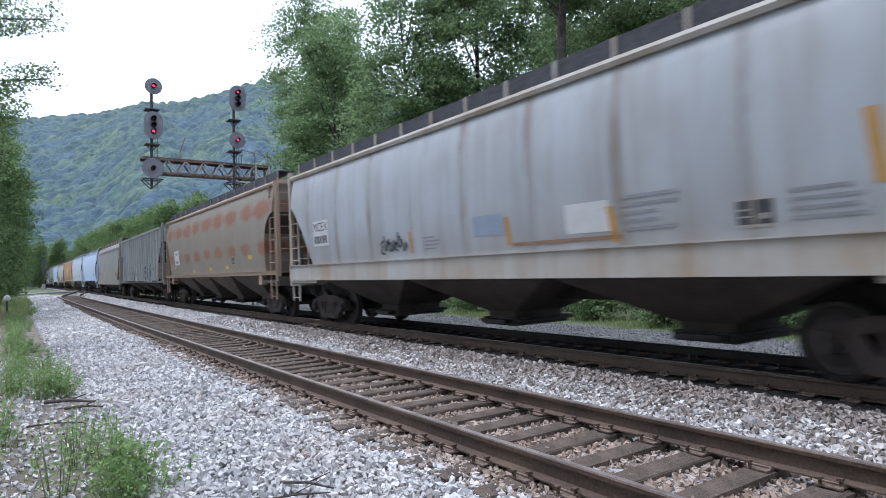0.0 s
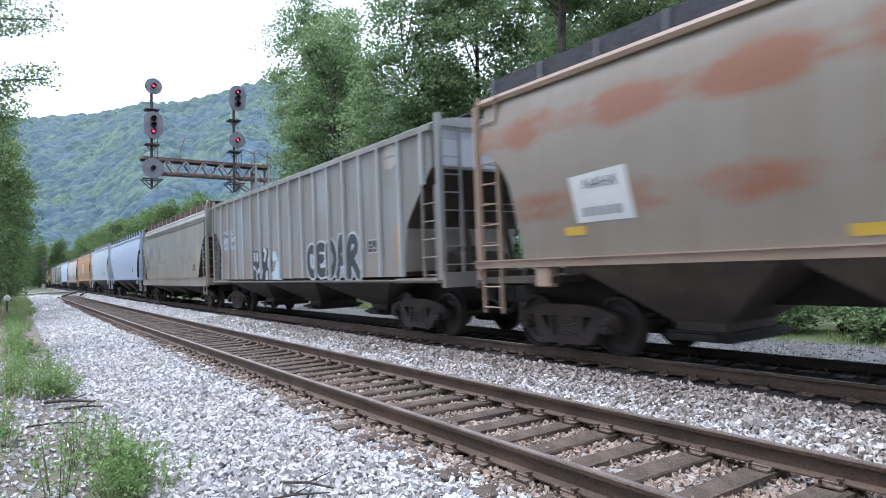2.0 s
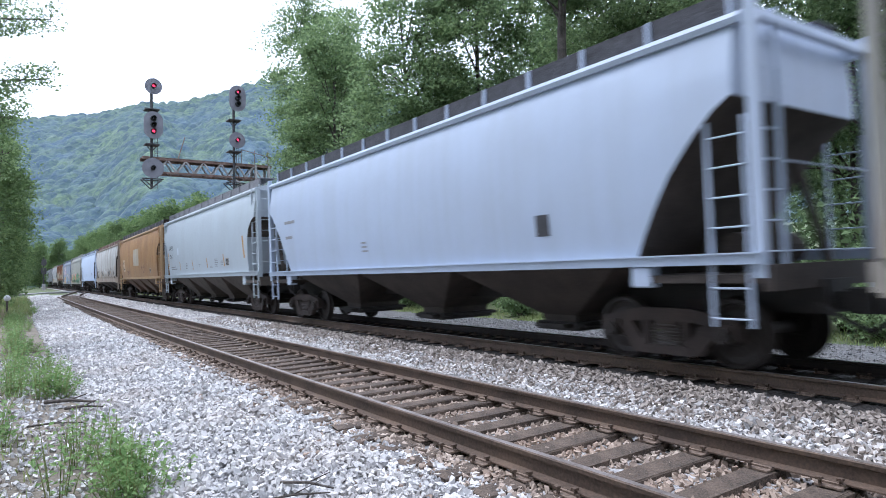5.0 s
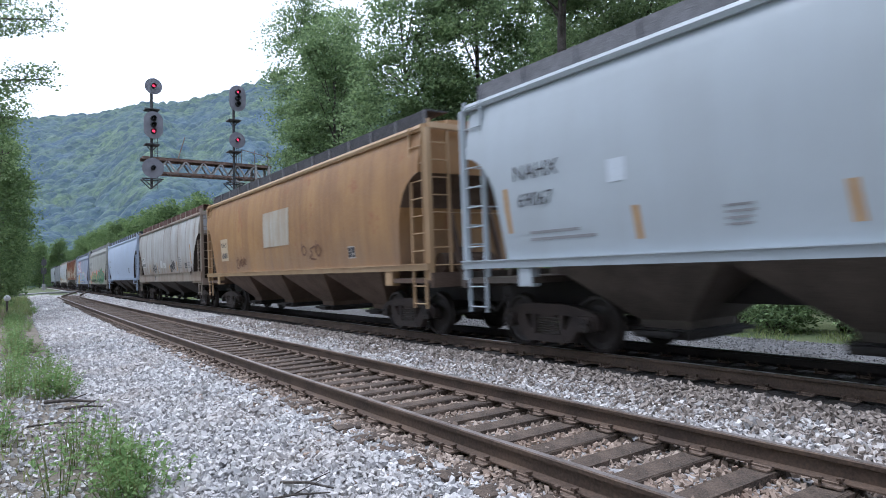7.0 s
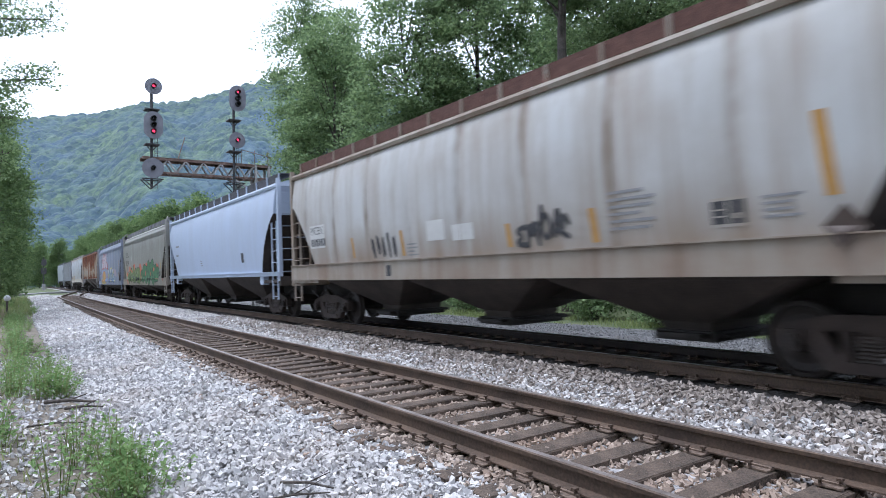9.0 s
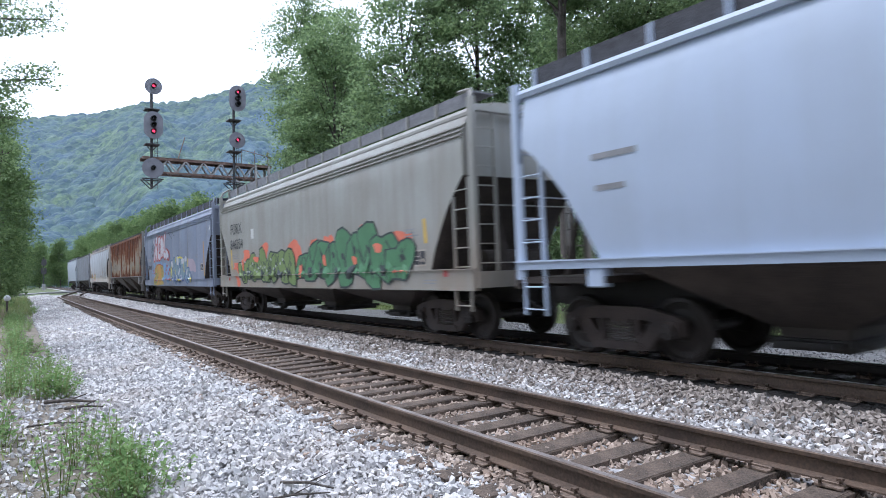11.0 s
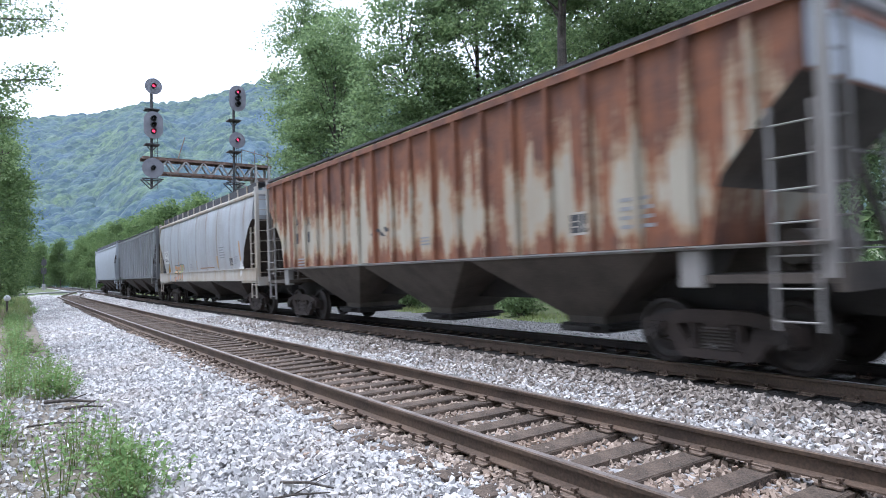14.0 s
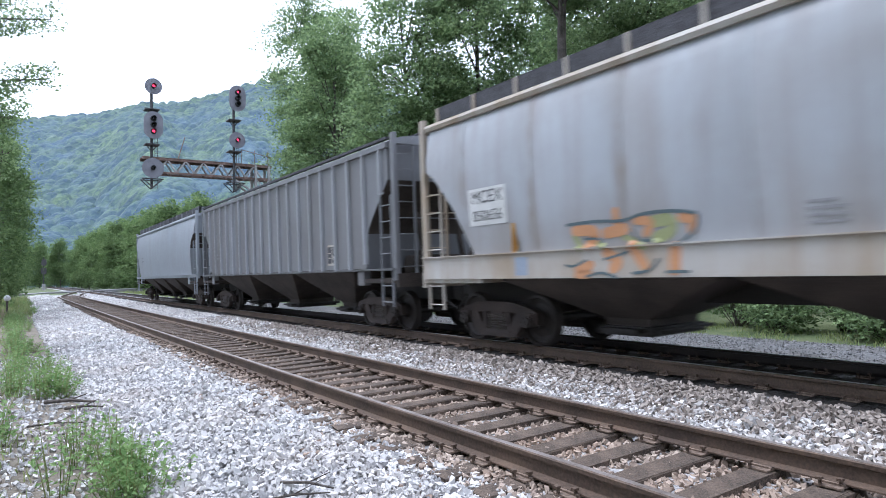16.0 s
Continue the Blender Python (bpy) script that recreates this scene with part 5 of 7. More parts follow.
left_a = build_tree(13.5, 3.2, 0.03, 190, 110, 0.18, LEAF_BRIGHT, 33, "leafy green tree on the bank beside the ballast", 0.16, 0.45)
left_a.matrix_basis = plant(left_a, 50, -10.6, 0.0)
copy_thing(left_a, plant(left_a, 60, -9.9, 2.2))
copy_thing(left_a, plant(left_a, 72, -9.8, 1.1))
copy_thing(left_a, plant(left_a, 43, -11.6, 4.0))
left_b = build_tree(6.0, 2.3, 0.02, 130, 80, 0.16, LEAF_BRIGHT, 37, "small bright green tree at the edge of the bank", 0.1, 0.4)
left_b.matrix_basis = plant(left_b, 84, -9.6, 0.0)
copy_thing(left_b, plant(left_b, 64, -10.2, 2.0))
copy_thing(left_b, plant(left_b, 40, -10.9, 3.0))
copy_thing(left_b, plant(left_b, 95, -12.5, 3.0))


def build_overhang():
    """A tree whose trunk stands out of sight and whose long limbs reach over the bank."""
    rs = np.random.RandomState(41)
    thing = tagged(new("tree"), "tree with long thin leafy limbs over the bank", "tree", group="trees along the railway")
    root = np.array([-15.0, 14.0, -0.3])
    V, F = [], []
    limb_tube(V, F, [tuple(root + (0, 0, h)) for h in (0, 3, 6, 9, 12)], [0.3, 0.27, 0.24, 0.18, 0.08], 8)
    pts = []
    for tip, k, wide in (((-11.0, 17.8, 7.05), 16, 0.6), ((-11.0, 17.8, 8.75), 16, 0.7), ((-12.1, 18, 6.05), 22, 0.8), ((-12.3, 18, 5.0), 24, 1.0), ((-12.0, 17.8, 9.2), 14, 0.8)):
        tip = np.array(tip)
        a = root + (0, 0, max(2.5, tip[2] - 2.0))
        mid = (a + tip) / 2 + (0, 0, 0.5)
        limb_tube(V, F, [tuple(a), tuple(mid), tuple(tip)], [0.09, 0.05, 0.012], 6)
        for i in range(k):
            t = rs.uniform(0.45, 1.0)
            c = (1 - t) * mid + t * tip + rs.normal(size=3) * 0.28 * wide
            limb_tube(V, F, [tuple((1 - t) * mid + t * tip), tuple(c)], [0.012, 0.005], 4)
            pts.append(c + rs.normal(size=(64, 3)) * np.array([0.2, 0.2, 0.08]))
    part("trunk", mesh_of("trunk", V, F, BARK, smooth=True), None, thing)
    part("crown", leaf_mesh("crown", np.vstack(pts), 0.088, LEAF, rs), None, thing)


build_overhang()


def build_thicket():
    """Dense undergrowth in the shade of the trees behind the far track."""
    rs = np.random.RandomState(51)
    pts = []
    for i in range(650):
        s, o = rs.uniform(2, 70), rs.uniform(14, 26)
        x, y, z = spot(s, o, ground_height(s, o))
        h = rs.uniform(0.2, 3.6)
        pts.append(np.array([x, y, z + h]) + rs.normal(size=(60, 3)) * np.array([0.8, 0.8, 0.5]))
    me = leaf_mesh("undergrowth", np.vstack(pts), 0.30, LEAF, rs)
    tagged(new("undergrowth", me), "dense shady leafy undergrowth below the trees", "undergrowth", kind="stuff")


build_thicket()


def build_shrub(seed, height, wide, mat):
    rs = np.random.RandomState(seed)
    thing = tagged(new("shrub"), "leafy green shrub beside the gravel road", "shrub", group="shrubs beside the gravel road")
    V, F, pts = [], [], []
    for i in range(26):
        a, q = rs.uniform(0, 6.28), rs.uniform(0.15, 1.0)
        tip = np.array([math.cos(a) * wide * q, math.sin(a) * wide * q, height * rs.uniform(0.35, 1.0) * (1.1 - 0.45 * q)])
        limb_tube(V, F, [(0.06 * math.cos(a), 0.06 * math.sin(a), 0), tuple(tip * (0.5, 0.5, 0.62)), tuple(tip)], [0.02, 0.013, 0.005], 4)
        for k in range(4):
            pts.append(tip * (1 - 0.14 * k) + rs.normal(size=(22, 3)) * np.array([0.2, 0.2, 0.13]))
    tagged(part("stalk", mesh_of("stem", V, F, BARK), None, thing), kind="stuff")
    part("foliage", leaf_mesh("foliage", np.vstack(pts), 0.125, mat, rs, flat=0.9), None, thing)
    return thing


sh_a, sh_b = build_shrub(61, 1.7, 1.0, LEAF), build_shrub(62, 2.4, 1.3, LEAF)
for src, spots in ((sh_a, ((12.5, 8.6), (15.2, 8.9), (18.6, 8.6), (22, 9.1), (25.6, 8.8), (30, 9.2), (10.2, 8.9), (35, 9.0), (7.5, 9.1))),
                   (sh_b, ((13.9, 9.9), (16.8, 9.7), (20.4, 10.1), (24, 10.4), (28, 10.3), (11.2, 10.2), (33, 10.6), (8.5, 10.4)))):
    for i, (s, o) in enumerate(spots):
        mm = plant(src, s, o, i * 1.3)
        if i == 0:
            src.matrix_basis = mm
        else:
            copy_thing(src, mm)


# ---- weeds and grass beside the ballast ----
def build_weed(seed, height, wide, stems, size, mat):
    rs = np.random.RandomState(seed)
    thing = tagged(new("weed"), "bright green leafy weed at the edge of the ballast", "weed", group="weeds beside the ballast")
    V, F, pts = [], [], []
    for i in range(stems):
        a, q = rs.uniform(0, 6.28), rs.uniform(0.1, 1.0)
        base = np.array([math.cos(a), math.sin(a), 0]) * wide * 0.4 * q
        tip = base + np.array([math.cos(a) * wide * 0.5 * q, math.sin(a) * wide * 0.5 * q, height * rs.uniform(0.6, 1.1)])
        limb_tube(V, F, [tuple(base), tuple((base + tip) / 2 + (0, 0, 0.03)), tuple(tip)], [0.005, 0.004, 0.002], 4)
        n = rs.randint(10, 18)
        t = rs.uniform(0.15, 1.0, (n, 1))
        pts.append(base * (1 - t) + tip * t + rs.normal(size=(n, 3)) * np.array([0.04, 0.04, 0.02]))
    tagged(part("stalk", mesh_of("stem", V, F, GRASS), None, thing), kind="stuff")
    part("foliage", leaf_mesh("foliage", np.vstack(pts), size, mat, rs, flat=0.8), None, thing)
    return thing


rw = random.Random(71)
WEEDS = [build_weed(72, 0.5, 0.34, 11, 0.060, LEAF_WEED), build_weed(73, 0.32, 0.42, 14, 0.045, LEAF_WEED), build_weed(74, 0.62, 0.28, 8, 0.05, LEAF_WEED)]
weed_spots = []
for s0, s1, o0, o1, n in ((17.2, 21.5, -8.6, -7.9, 13), (17.0, 18.6, -8.0, -7.55, 5), (11.5, 13.0, -7.9, -7.45, 8), (12.0, 13.6, -8.3, -7.8, 3), (12.4, 14.6, -9.1, -8.6, 6), (21.5, 29, -8.6, -8.1, 11), (29, 46, -8.7, -8.0, 18), (46, 70, -8.8, -7.4, 14)):
    for i in range(n):
        weed_spots.append((rw.uniform(s0, s1), rw.uniform(o0, o1)))
used = set()
for s, o in weed_spots:
    k = rw.randrange(3)
    mm = plant(None, s, o, rw.uniform(0, 6.28), z=float(ground_height(s, o)) + 0.09)
    if k not in used:
        used.add(k)
        WEEDS[k].matrix_basis = mm
    else:
        copy_thing(WEEDS[k], mm)


def build_grass(name, zones, mat, label, seed):
    rs = np.random.RandomState(seed)
    V, F, base = [], [], 0
    for s0, s1, o0, o1, per, h in zones:
        n = int((s1 - s0) * (o1 - o0) * per)
        s, o = rs.uniform(s0, s1, n), rs.uniform(o0, o1, n)
        lump = np.array([noise.noise((a * 0.9, b * 0.9, seed)) for a, b in zip(s, o)])
        keep = lump + rs.uniform(-0.25, 0.25, n) > 0.05
        s, o = s[keep], o[keep]
        n = len(s)
        x, y, z = spot(s, o, ground_height(s, o) - 0.02)
        p = np.stack([x, y, z], -1)
        a = rs.uniform(0, 6.28, n)
        side = np.stack([np.cos(a), np.sin(a), 0 * a], -1) * 0.006 * (1 + s[:, None] / 30)
        d = np.stack([rs.normal(size=n) * 0.35, rs.normal(size=n) * 0.35, np.ones(n)], -1) * (h * rs.uniform(0.4, 1.2, (n, 1)))
        bend = np.stack([rs.normal(size=n), rs.normal(size=n), -0.4 * np.ones(n)], -1) * h * 0.2
        v = np.stack([p - side, p + side, p + d * 0.6 + side * 0.7, p + d * 0.6 - side * 0.7, p + d + bend], 1).reshape(-1, 3)
        V.append(v)
        q = base + np.arange(n) * 5
        F += [(i, i + 1, i + 2, i + 3) for i in q.tolist()] + [(i + 3, i + 2, i + 4) for i in q.tolist()]
        base += n * 5
    me = mesh_of(name, np.vstack(V), F, mat)
    tagged(new(name, me), label, "grass", kind="stuff")


build_grass("grass", [(9.5, 22, -9.8, -8.2, 70, 0.15), (22, 45, -10.5, -8.3, 55, 0.24), (45, 90, -11, -7.5, 60, 0.4), (6, 40, 7.3, 9.2, 160, 0.25), (60, 110, 3.5, 8, 20, 0.5)], GRASS, "tufts of green and yellowing grass", 81)
build_grass("dry_grass", [(9.5, 24, -10.5, -8.5, 60, 0.24), (24, 48, -11, -8.9, 90, 0.5)], DRY, "dry straw-coloured grass stalks", 83)


# ---- sticks and small things ----
def stick(s0, o0, s1, o1, r, z0=0.07, z1=0.1):
    V, F = [], []
    a, b = (np.array([float(q) for q in spot(s, o, ground_height(s, o) + z)]) for s, o, z in ((s0, o0, z0), (s1, o1, z1)))
    mid = (a + b) / 2 + np.array([0.02, -0.03, 0.03])
    limb_tube(V, F, [tuple(a), tuple(mid), tuple(b)], [r, r * 0.85, r * 0.5], 6)
    limb_tube(V, F, [tuple(mid), tuple(mid + (b - a) * 0.25 + np.array([0.06, 0.02, 0.08]))], [r * 0.5, r * 0.2], 5)
    me = mesh_of("stick", V, F, BARK, smooth=True)
    tagged(new("stick", me), "dead grey-brown stick lying on the ballast", "stick", group="dead sticks")


for q in ((16.6, -8.1, 16.0, -7.55, 0.03), (15.9, -7.9, 15.5, -7.5, 0.022), (10.7, -7.05, 10.3, -6.6, 0.012), (14.9, -8.35, 14.6, -7.8, 0.014), (10.9, -6.75, 10.35, -6.55, 0.014)):
    stick(*q)

marker = tagged(new("trackside_marker"), "low post with a rounded white cap beside the ballast", "marker post")
marker.matrix_basis = plant(None, 46.5, -8.75, z=-0.4)
bm = bmesh.new()
bar(bm, (0, 0, 0), (0, 0, 0.95), 0.05, 8)
part("post", bm, BARK, marker)
bm = bmesh.new()
bmesh.ops.create_uvsphere(bm, u_segments=12, v_segments=8, radius=0.16, matrix=Matrix.Translation((0, 0, 1.0)))
part("cap", bm, PANEL_WHITE, marker, smooth=True)


# ---- painted marks on the cars ----
def colour_paint(name, a, b_=None):
    return mottled(name, a, b_ or tuple(min(1, c * 1.25) for c in a), 2.5, 0.6, 0, 0.0)


G_GREEN = colour_paint("green_spray_paint", (0.050, 0.144, 0.063), (0.072, 0.198, 0.090))
G_OLIVE = colour_paint("olive_spray_paint", (0.12, 0.18, 0.05), (0.17, 0.23, 0.08))
G_CORAL = colour_paint("coral_spray_paint", (0.560, 0.128, 0.072), (0.624, 0.176, 0.104))
G_DARK = colour_paint("dark_outline_paint", (0.022, 0.03, 0.03))
G_WHITE = car_paint("white_spray_paint", (0.492, 0.492, 0.525), (0.312, 0.312, 0.344), 0.5, 0.4, 0.6)
G_RED = colour_paint("red_spray_paint", (0.328, 0.047, 0.039), (0.390, 0.070, 0.062))
G_BLUE = car_paint("sky_blue_overspray", (0.160, 0.288, 0.464), (0.144, 0.176, 0.224), 0.75, 0.4)
G_ORANGE = colour_paint("orange_spray_paint", (0.468, 0.195, 0.047), (0.484, 0.281, 0.062))
G_GOLD = colour_paint("golden_spray_paint", (0.319, 0.243, 0.053), (0.380, 0.304, 0.076))
G_YELLOW = colour_paint("yellow_spray_paint", (0.496, 0.416, 0.040), (0.560, 0.480, 0.080))
G_TEAL = colour_paint("grey_teal_spray_paint", (0.14, 0.21, 0.25), (0.2, 0.28, 0.31))
G_NAVY = colour_paint("navy_spray_paint", (0.04, 0.07, 0.19))
G_PINK = colour_paint("faded_pink_paint", (0.33, 0.27, 0.32), (0.38, 0.30, 0.34))
G_PATCH = colour_paint("grey_blue_patch_paint", (0.23, 0.27, 0.34))
G_BROWN = colour_paint("brown_scuff", (0.22, 0.13, 0.08))
G_SCUFF = colour_paint("faint_tan_scuff", (0.24, 0.195, 0.155), (0.30, 0.27, 0.23))


SHIFT = (0.08, -0.505, -0.525, -0.095, -0.035, -0.255, -0.375, -0.145, -0.005, -0.225, -0.315, -0.28, -0.25, -0.15, -0.1)


def skin(i, z):
    """How far out the painted side of car i lies at height z, deep sill included."""
    spec = SPECS[i]
    y = SIDES[spec["kind"]](z)
    lip = spec.get("base", 1.22) + spec["sill"]
    if spec["sill"] > 0.3 and z < lip + 0.01:
        y = max(y, 1.55 if z < lip - 0.02 else 1.587)
    return y


def mark(i, name, polys, mat, up=0.006, label=""):
    """Painted shapes on the side of car i; they run on over a deep sill."""
    car, half, mid, length, kind = CARS[i]
    last = None
    for flat in polys:
        poly = []
        for a, b in zip(flat, flat[1:] + flat[:1]):
            cut = max(1, int(math.hypot(b[0] - a[0], b[1] - a[1]) / 0.3))
            poly += [(a[0] + (b[0] - a[0]) * t / cut, a[1] + (b[1] - a[1]) * t / cut) for t in range(cut)]
        bm = bmesh.new()
        cx, cz = sum(p[0] for p in poly) / len(poly), sum(p[1] for p in poly) / len(poly)
        c = bm.verts.new((cx, 0, cz))
        rings = [[bm.verts.new((cx + (x - cx) * t, 0, cz + (z - cz) * t)) for x, z in poly] for t in (0.35, 0.7, 1.0)]
        k = len(poly)
        for a in range(k):
            b = (a + 1) % k
            bm.faces.new((c, rings[0][a], rings[0][b]))
            for u, w in zip(rings, rings[1:]):
                bm.faces.new((u[a], w[a], w[b], u[b]))
        for q in bm.verts:
            q.co.y = skin(i, q.co.z) + up
            q.co.x += SHIFT[i]
        last = part(name, bm, mat, car, label)
    return last


def bars(x, z, w, h, n, seed=0):
    """Small unreadable lines of lettering."""
    rb = random.Random(seed)
    out = []
    for k in range(n):
        ww = w * rb.uniform(0.6, 1.0)
        out.append(rect(x + (w - ww) / 2, z + h / 2 - (k + 0.5) * h / n, ww, h / n * 0.42))
    return out


def blob(cx, cz, w, h, seed, lean=0.0, wob=0.16, k=16):
    rb = random.Random(seed)
    ph = [rb.uniform(0, 6.28) for _ in range(3)]
    out = []
    for i in range(k):
        a = 2 * math.pi * i / k
        r = 1 + wob * math.sin(2 * a + ph[0]) + wob * 0.6 * math.sin(3 * a + ph[1]) + wob * 0.4 * math.sin(5 * a + ph[2])
        c, s = math.cos(a), math.sin(a)
        sx, sz = math.copysign(abs(c) ** 0.7, c), math.copysign(abs(s) ** 0.7, s)
        out.append((cx + w / 2 * sx * r + lean * sz, cz + h / 2 * sz * r))
    return out


def grow(poly, d):
    cx, cz = sum(p[0] for p in poly) / len(poly), sum(p[1] for p in poly) / len(poly)
    out = []
    for x, z in poly:
        L = math.hypot(x - cx, z - cz) or 1
        out.append((x + (x - cx) / L * d, z + (z - cz) / L * d))
    return out


def bubbles(i, x0, x1, z0, tops, fill, edge, seed, name, inner=None, wide=1.25):
    """A row of swollen bubble letters: outline, fill and inner strokes."""
    n = len(tops)
    ls = []
    for k, zt in enumerate(tops):
        cx = x0 + (x1 - x0) * (k + 0.5) / n
        ls.append(blob(cx, (z0 + zt) / 2, abs(x1 - x0) / n * wide, zt - z0, seed + k, random.Random(seed + k).uniform(-0.2, 0.2), 0.2))
    for k, p in enumerate(ls):
        u = 0.006 + 0.0024 * k
        mark(i, name + "_outline", [grow(p, 0.055)], edge, u)
        mark(i, name, [p], fill, u + 0.0012)
        rb = random.Random(seed * 7 + k)
        cx, cz = sum(q[0] for q in p) / len(p), sum(q[1] for q in p) / len(p)
        h = tops[k] - z0
        w = abs(x1 - x0) / n
        strokes = [blob(cx + rb.uniform(-0.2, 0.2) * w, cz + rb.uniform(-0.05, 0.2) * h, w * 0.22, h * 0.16, rb.random() * 99, 0.05),
                   blob(cx + rb.uniform(-0.25, 0.25) * w, cz - 0.28 * h, w * 0.09, h * 0.34, rb.random() * 99, 0.08)]
        for _ in range(3):
            strokes.append(blob(cx + rb.uniform(-0.4, 0.4) * w, cz + rb.uniform(-0.35, 0.35) * h, w * rb.uniform(0.06, 0.12), h * rb.uniform(0.2, 0.4), rb.random() * 99, rb.uniform(-0.15, 0.15), 0.25))
        mark(i, name + "_stroke", strokes, inner or edge, u + 0.0019)


def ribbon(i, name, pts, width, mat, up):
    """One brush stroke along a smoothed line, with rounded ends."""
    car, half, mid, length, kind = CARS[i]
    p = [Vector(q) for q in pts]
    for _ in range(2):
        q = [p[0]]
        for a, b in zip(p, p[1:]):
            q += [a * 0.75 + b * 0.25, a * 0.25 + b * 0.75]
        p = q + [p[-1]]
    bm = bmesh.new()
    rows = []
    ds = [(p[min(k + 1, len(p) - 1)] - p[max(k - 1, 0)]).normalized() for k in range(len(p))]
    p = [p[0] - ds[0] * width * 0.45] + p + [p[-1] + ds[-1] * width * 0.45]
    ds = [ds[0]] + ds + [ds[-1]]
    for k, (a, d) in enumerate(zip(p, ds)):
        w = width / 2 * (0.5 if k in (0, len(p) - 1) else 1.0)
        n = Vector((-d.y, d.x))
        rows.append([bm.verts.new((a.x + n.x * w * f, 0, a.y + n.y * w * f)) for f in (-1, 0, 1)])
    for a, b in zip(rows, rows[1:]):
        for k in (0, 1):
            bm.faces.new((a[k], a[k + 1], b[k + 1], b[k]))
    for q in bm.verts:
        q.co.y = skin(i, q.co.z) + up
        q.co.x += SHIFT[i]
    part(name, bm, mat, car)


# letter strokes in a unit box, read from left to right
STROKES = {
    "C": [[(0.92, 0.8), (0.5, 1.02), (0.08, 0.75), (0.08, 0.25), (0.5, -0.02), (0.92, 0.2)]],
    "E": [[(0.9, 0.92), (0.25, 1.0), (0.08, 0.5), (0.25, 0.0), (0.9, 0.08)], [(0.12, 0.5), (0.7, 0.55)]],
    "D": [[(0.15, 0.02), (0.1, 0.98), (0.6, 0.98), (1.0, 0.5), (0.6, 0.02), (0.15, 0.02)]],
    "A": [[(0.02, 0.0), (0.4, 1.0), (0.55, 1.0), (0.95, 0.0)], [(0.22, 0.38), (0.78, 0.38)]],
    "R": [[(0.1, 0.0), (0.1, 0.95), (0.7, 1.0), (0.85, 0.7), (0.3, 0.48)], [(0.35, 0.45), (0.95, 0.0)]],
    "u": [[(0.0, 0.95), (0.15, 0.1), (0.55, -0.05), (0.75, 0.85), (1.05, 0.3)]],
    "v": [[(-0.05, 0.2), (0.35, 1.1), (0.5, 0.15), (0.75, 0.8), (1.1, 0.5)], [(0.1, 0.35), (1.0, 0.15)]],
    "w": [[(0.1, 0.5), (0.5, 0.95), (0.95, 0.5), (0.5, 0.05), (0.05, 0.4), (0.3, 1.1)]],
    "y": [[(1.0, 0.9), (0.15, 0.7), (0.75, 0.4), (0.0, 0.05), (1.1, -0.05)]],
    "z": [[(-0.1, 0.0), (0.25, 0.95), (0.4, 0.15), (0.7, 1.05), (0.95, 0.05)], [(0.0, 0.6), (0.9, 0.75)]],
}


def tag(i, word, x0, x1, z0, tops, width, fill, edge=None, rim=0.06, up=0.008, name="sprayed_letter", inner=None, wave=0.04, seed=1):
    """A sprayed word: thick strokes with a rim, letters crowding one another."""
    rb = random.Random(seed)
    n = len(word)
    w = (x0 - x1) / n
    for k, ch in enumerate(word):
        zb = z0 + rb.uniform(-wave, wave)
        h = tops[k % len(tops)] - zb
        lean = rb.uniform(-0.08, 0.08)
        u = up + 0.003 * (k % 3)
        for j, st in enumerate(STROKES[ch]):
            pts = [(x0 - w * (k + 0.06 + 0.9 * (x + lean * z)), zb + h * z) for x, z in st]
            if edge:
                ribbon(i, name + "_rim", pts, width + 2 * rim, edge, u + 0.0003 * j)
            ribbon(i, name, pts, width, fill, u + 0.0012 + 0.0003 * j)
            if inner:
                ribbon(i, name + "_line", pts, width * 0.16, inner, u + 0.0022 + 0.0003 * j)


def stripes(i, items, mat, lean=0.05):
    for x, z, w, h in items:
        mark(i, "reflector_stripe", [rect(x, z, w, h, lean * h)], mat)


def info_box(i, x, z, w=0.42, h=0.32):
    """A black inspection panel with white rules and small marks."""
    mark(i, "data_panel", [rect(x, z, w * 1.06, h * 1.08)], SILL_WHITE, 0.005)
    mark(i, "data_panel_field", [rect(x + w * 0.27, z, w * 0.46, h * 0.86), rect(x - w * 0.27, z, w * 0.46, h * 0.86)], INK, 0.008)
    mark(i, "data_panel_mark", [rect(x - w * 0.27, z - h * 0.15, w * 0.2, h * 0.2), rect(x + w * 0.27, z + h * 0.1, w * 0.3, h * 0.06), rect(x + w * 0.27, z - h * 0.15, w * 0.3, h * 0.06)], SILL_WHITE, 0.011)


def letters(i, text, x, z, size, mat=INK, up=0.011, stretch=1.0):
    car, half, mid, length, kind = CARS[i]
    lettering(car, text, x + SHIFT[i], z, size, kind, mat, up, stretch=stretch)


# dirty silver car
mark(0, "lettering_panel", [rect(6.27, 2.48, 0.98, 0.68)], PANEL_WHITE)
letters(0, "MCEX", 6.27, 2.64, 0.34)
mark(0, "faded_figure", [rect(6.62 - 0.17 * k, 2.31, 0.11, 0.2) for k in range(5)], INK, 0.009)
mark(0, "paint_patch", [rect(-0.92, 2.16, 0.86, 0.36)], G_PATCH)
mark(0, "paint_patch", [rect(-3.22, 2.1, 0.84, 0.44)], PANEL_WHITE)
mark(0, "rust_line", [rect(-2.7, 1.79, 2.3, 0.06)], G_BROWN)
tag(0, "yuwvwu", 3.05, 1.85, 1.84, (2.12, 2.2, 2.08), 0.05, INK, name="scrawl", wave=0.06, seed=13)
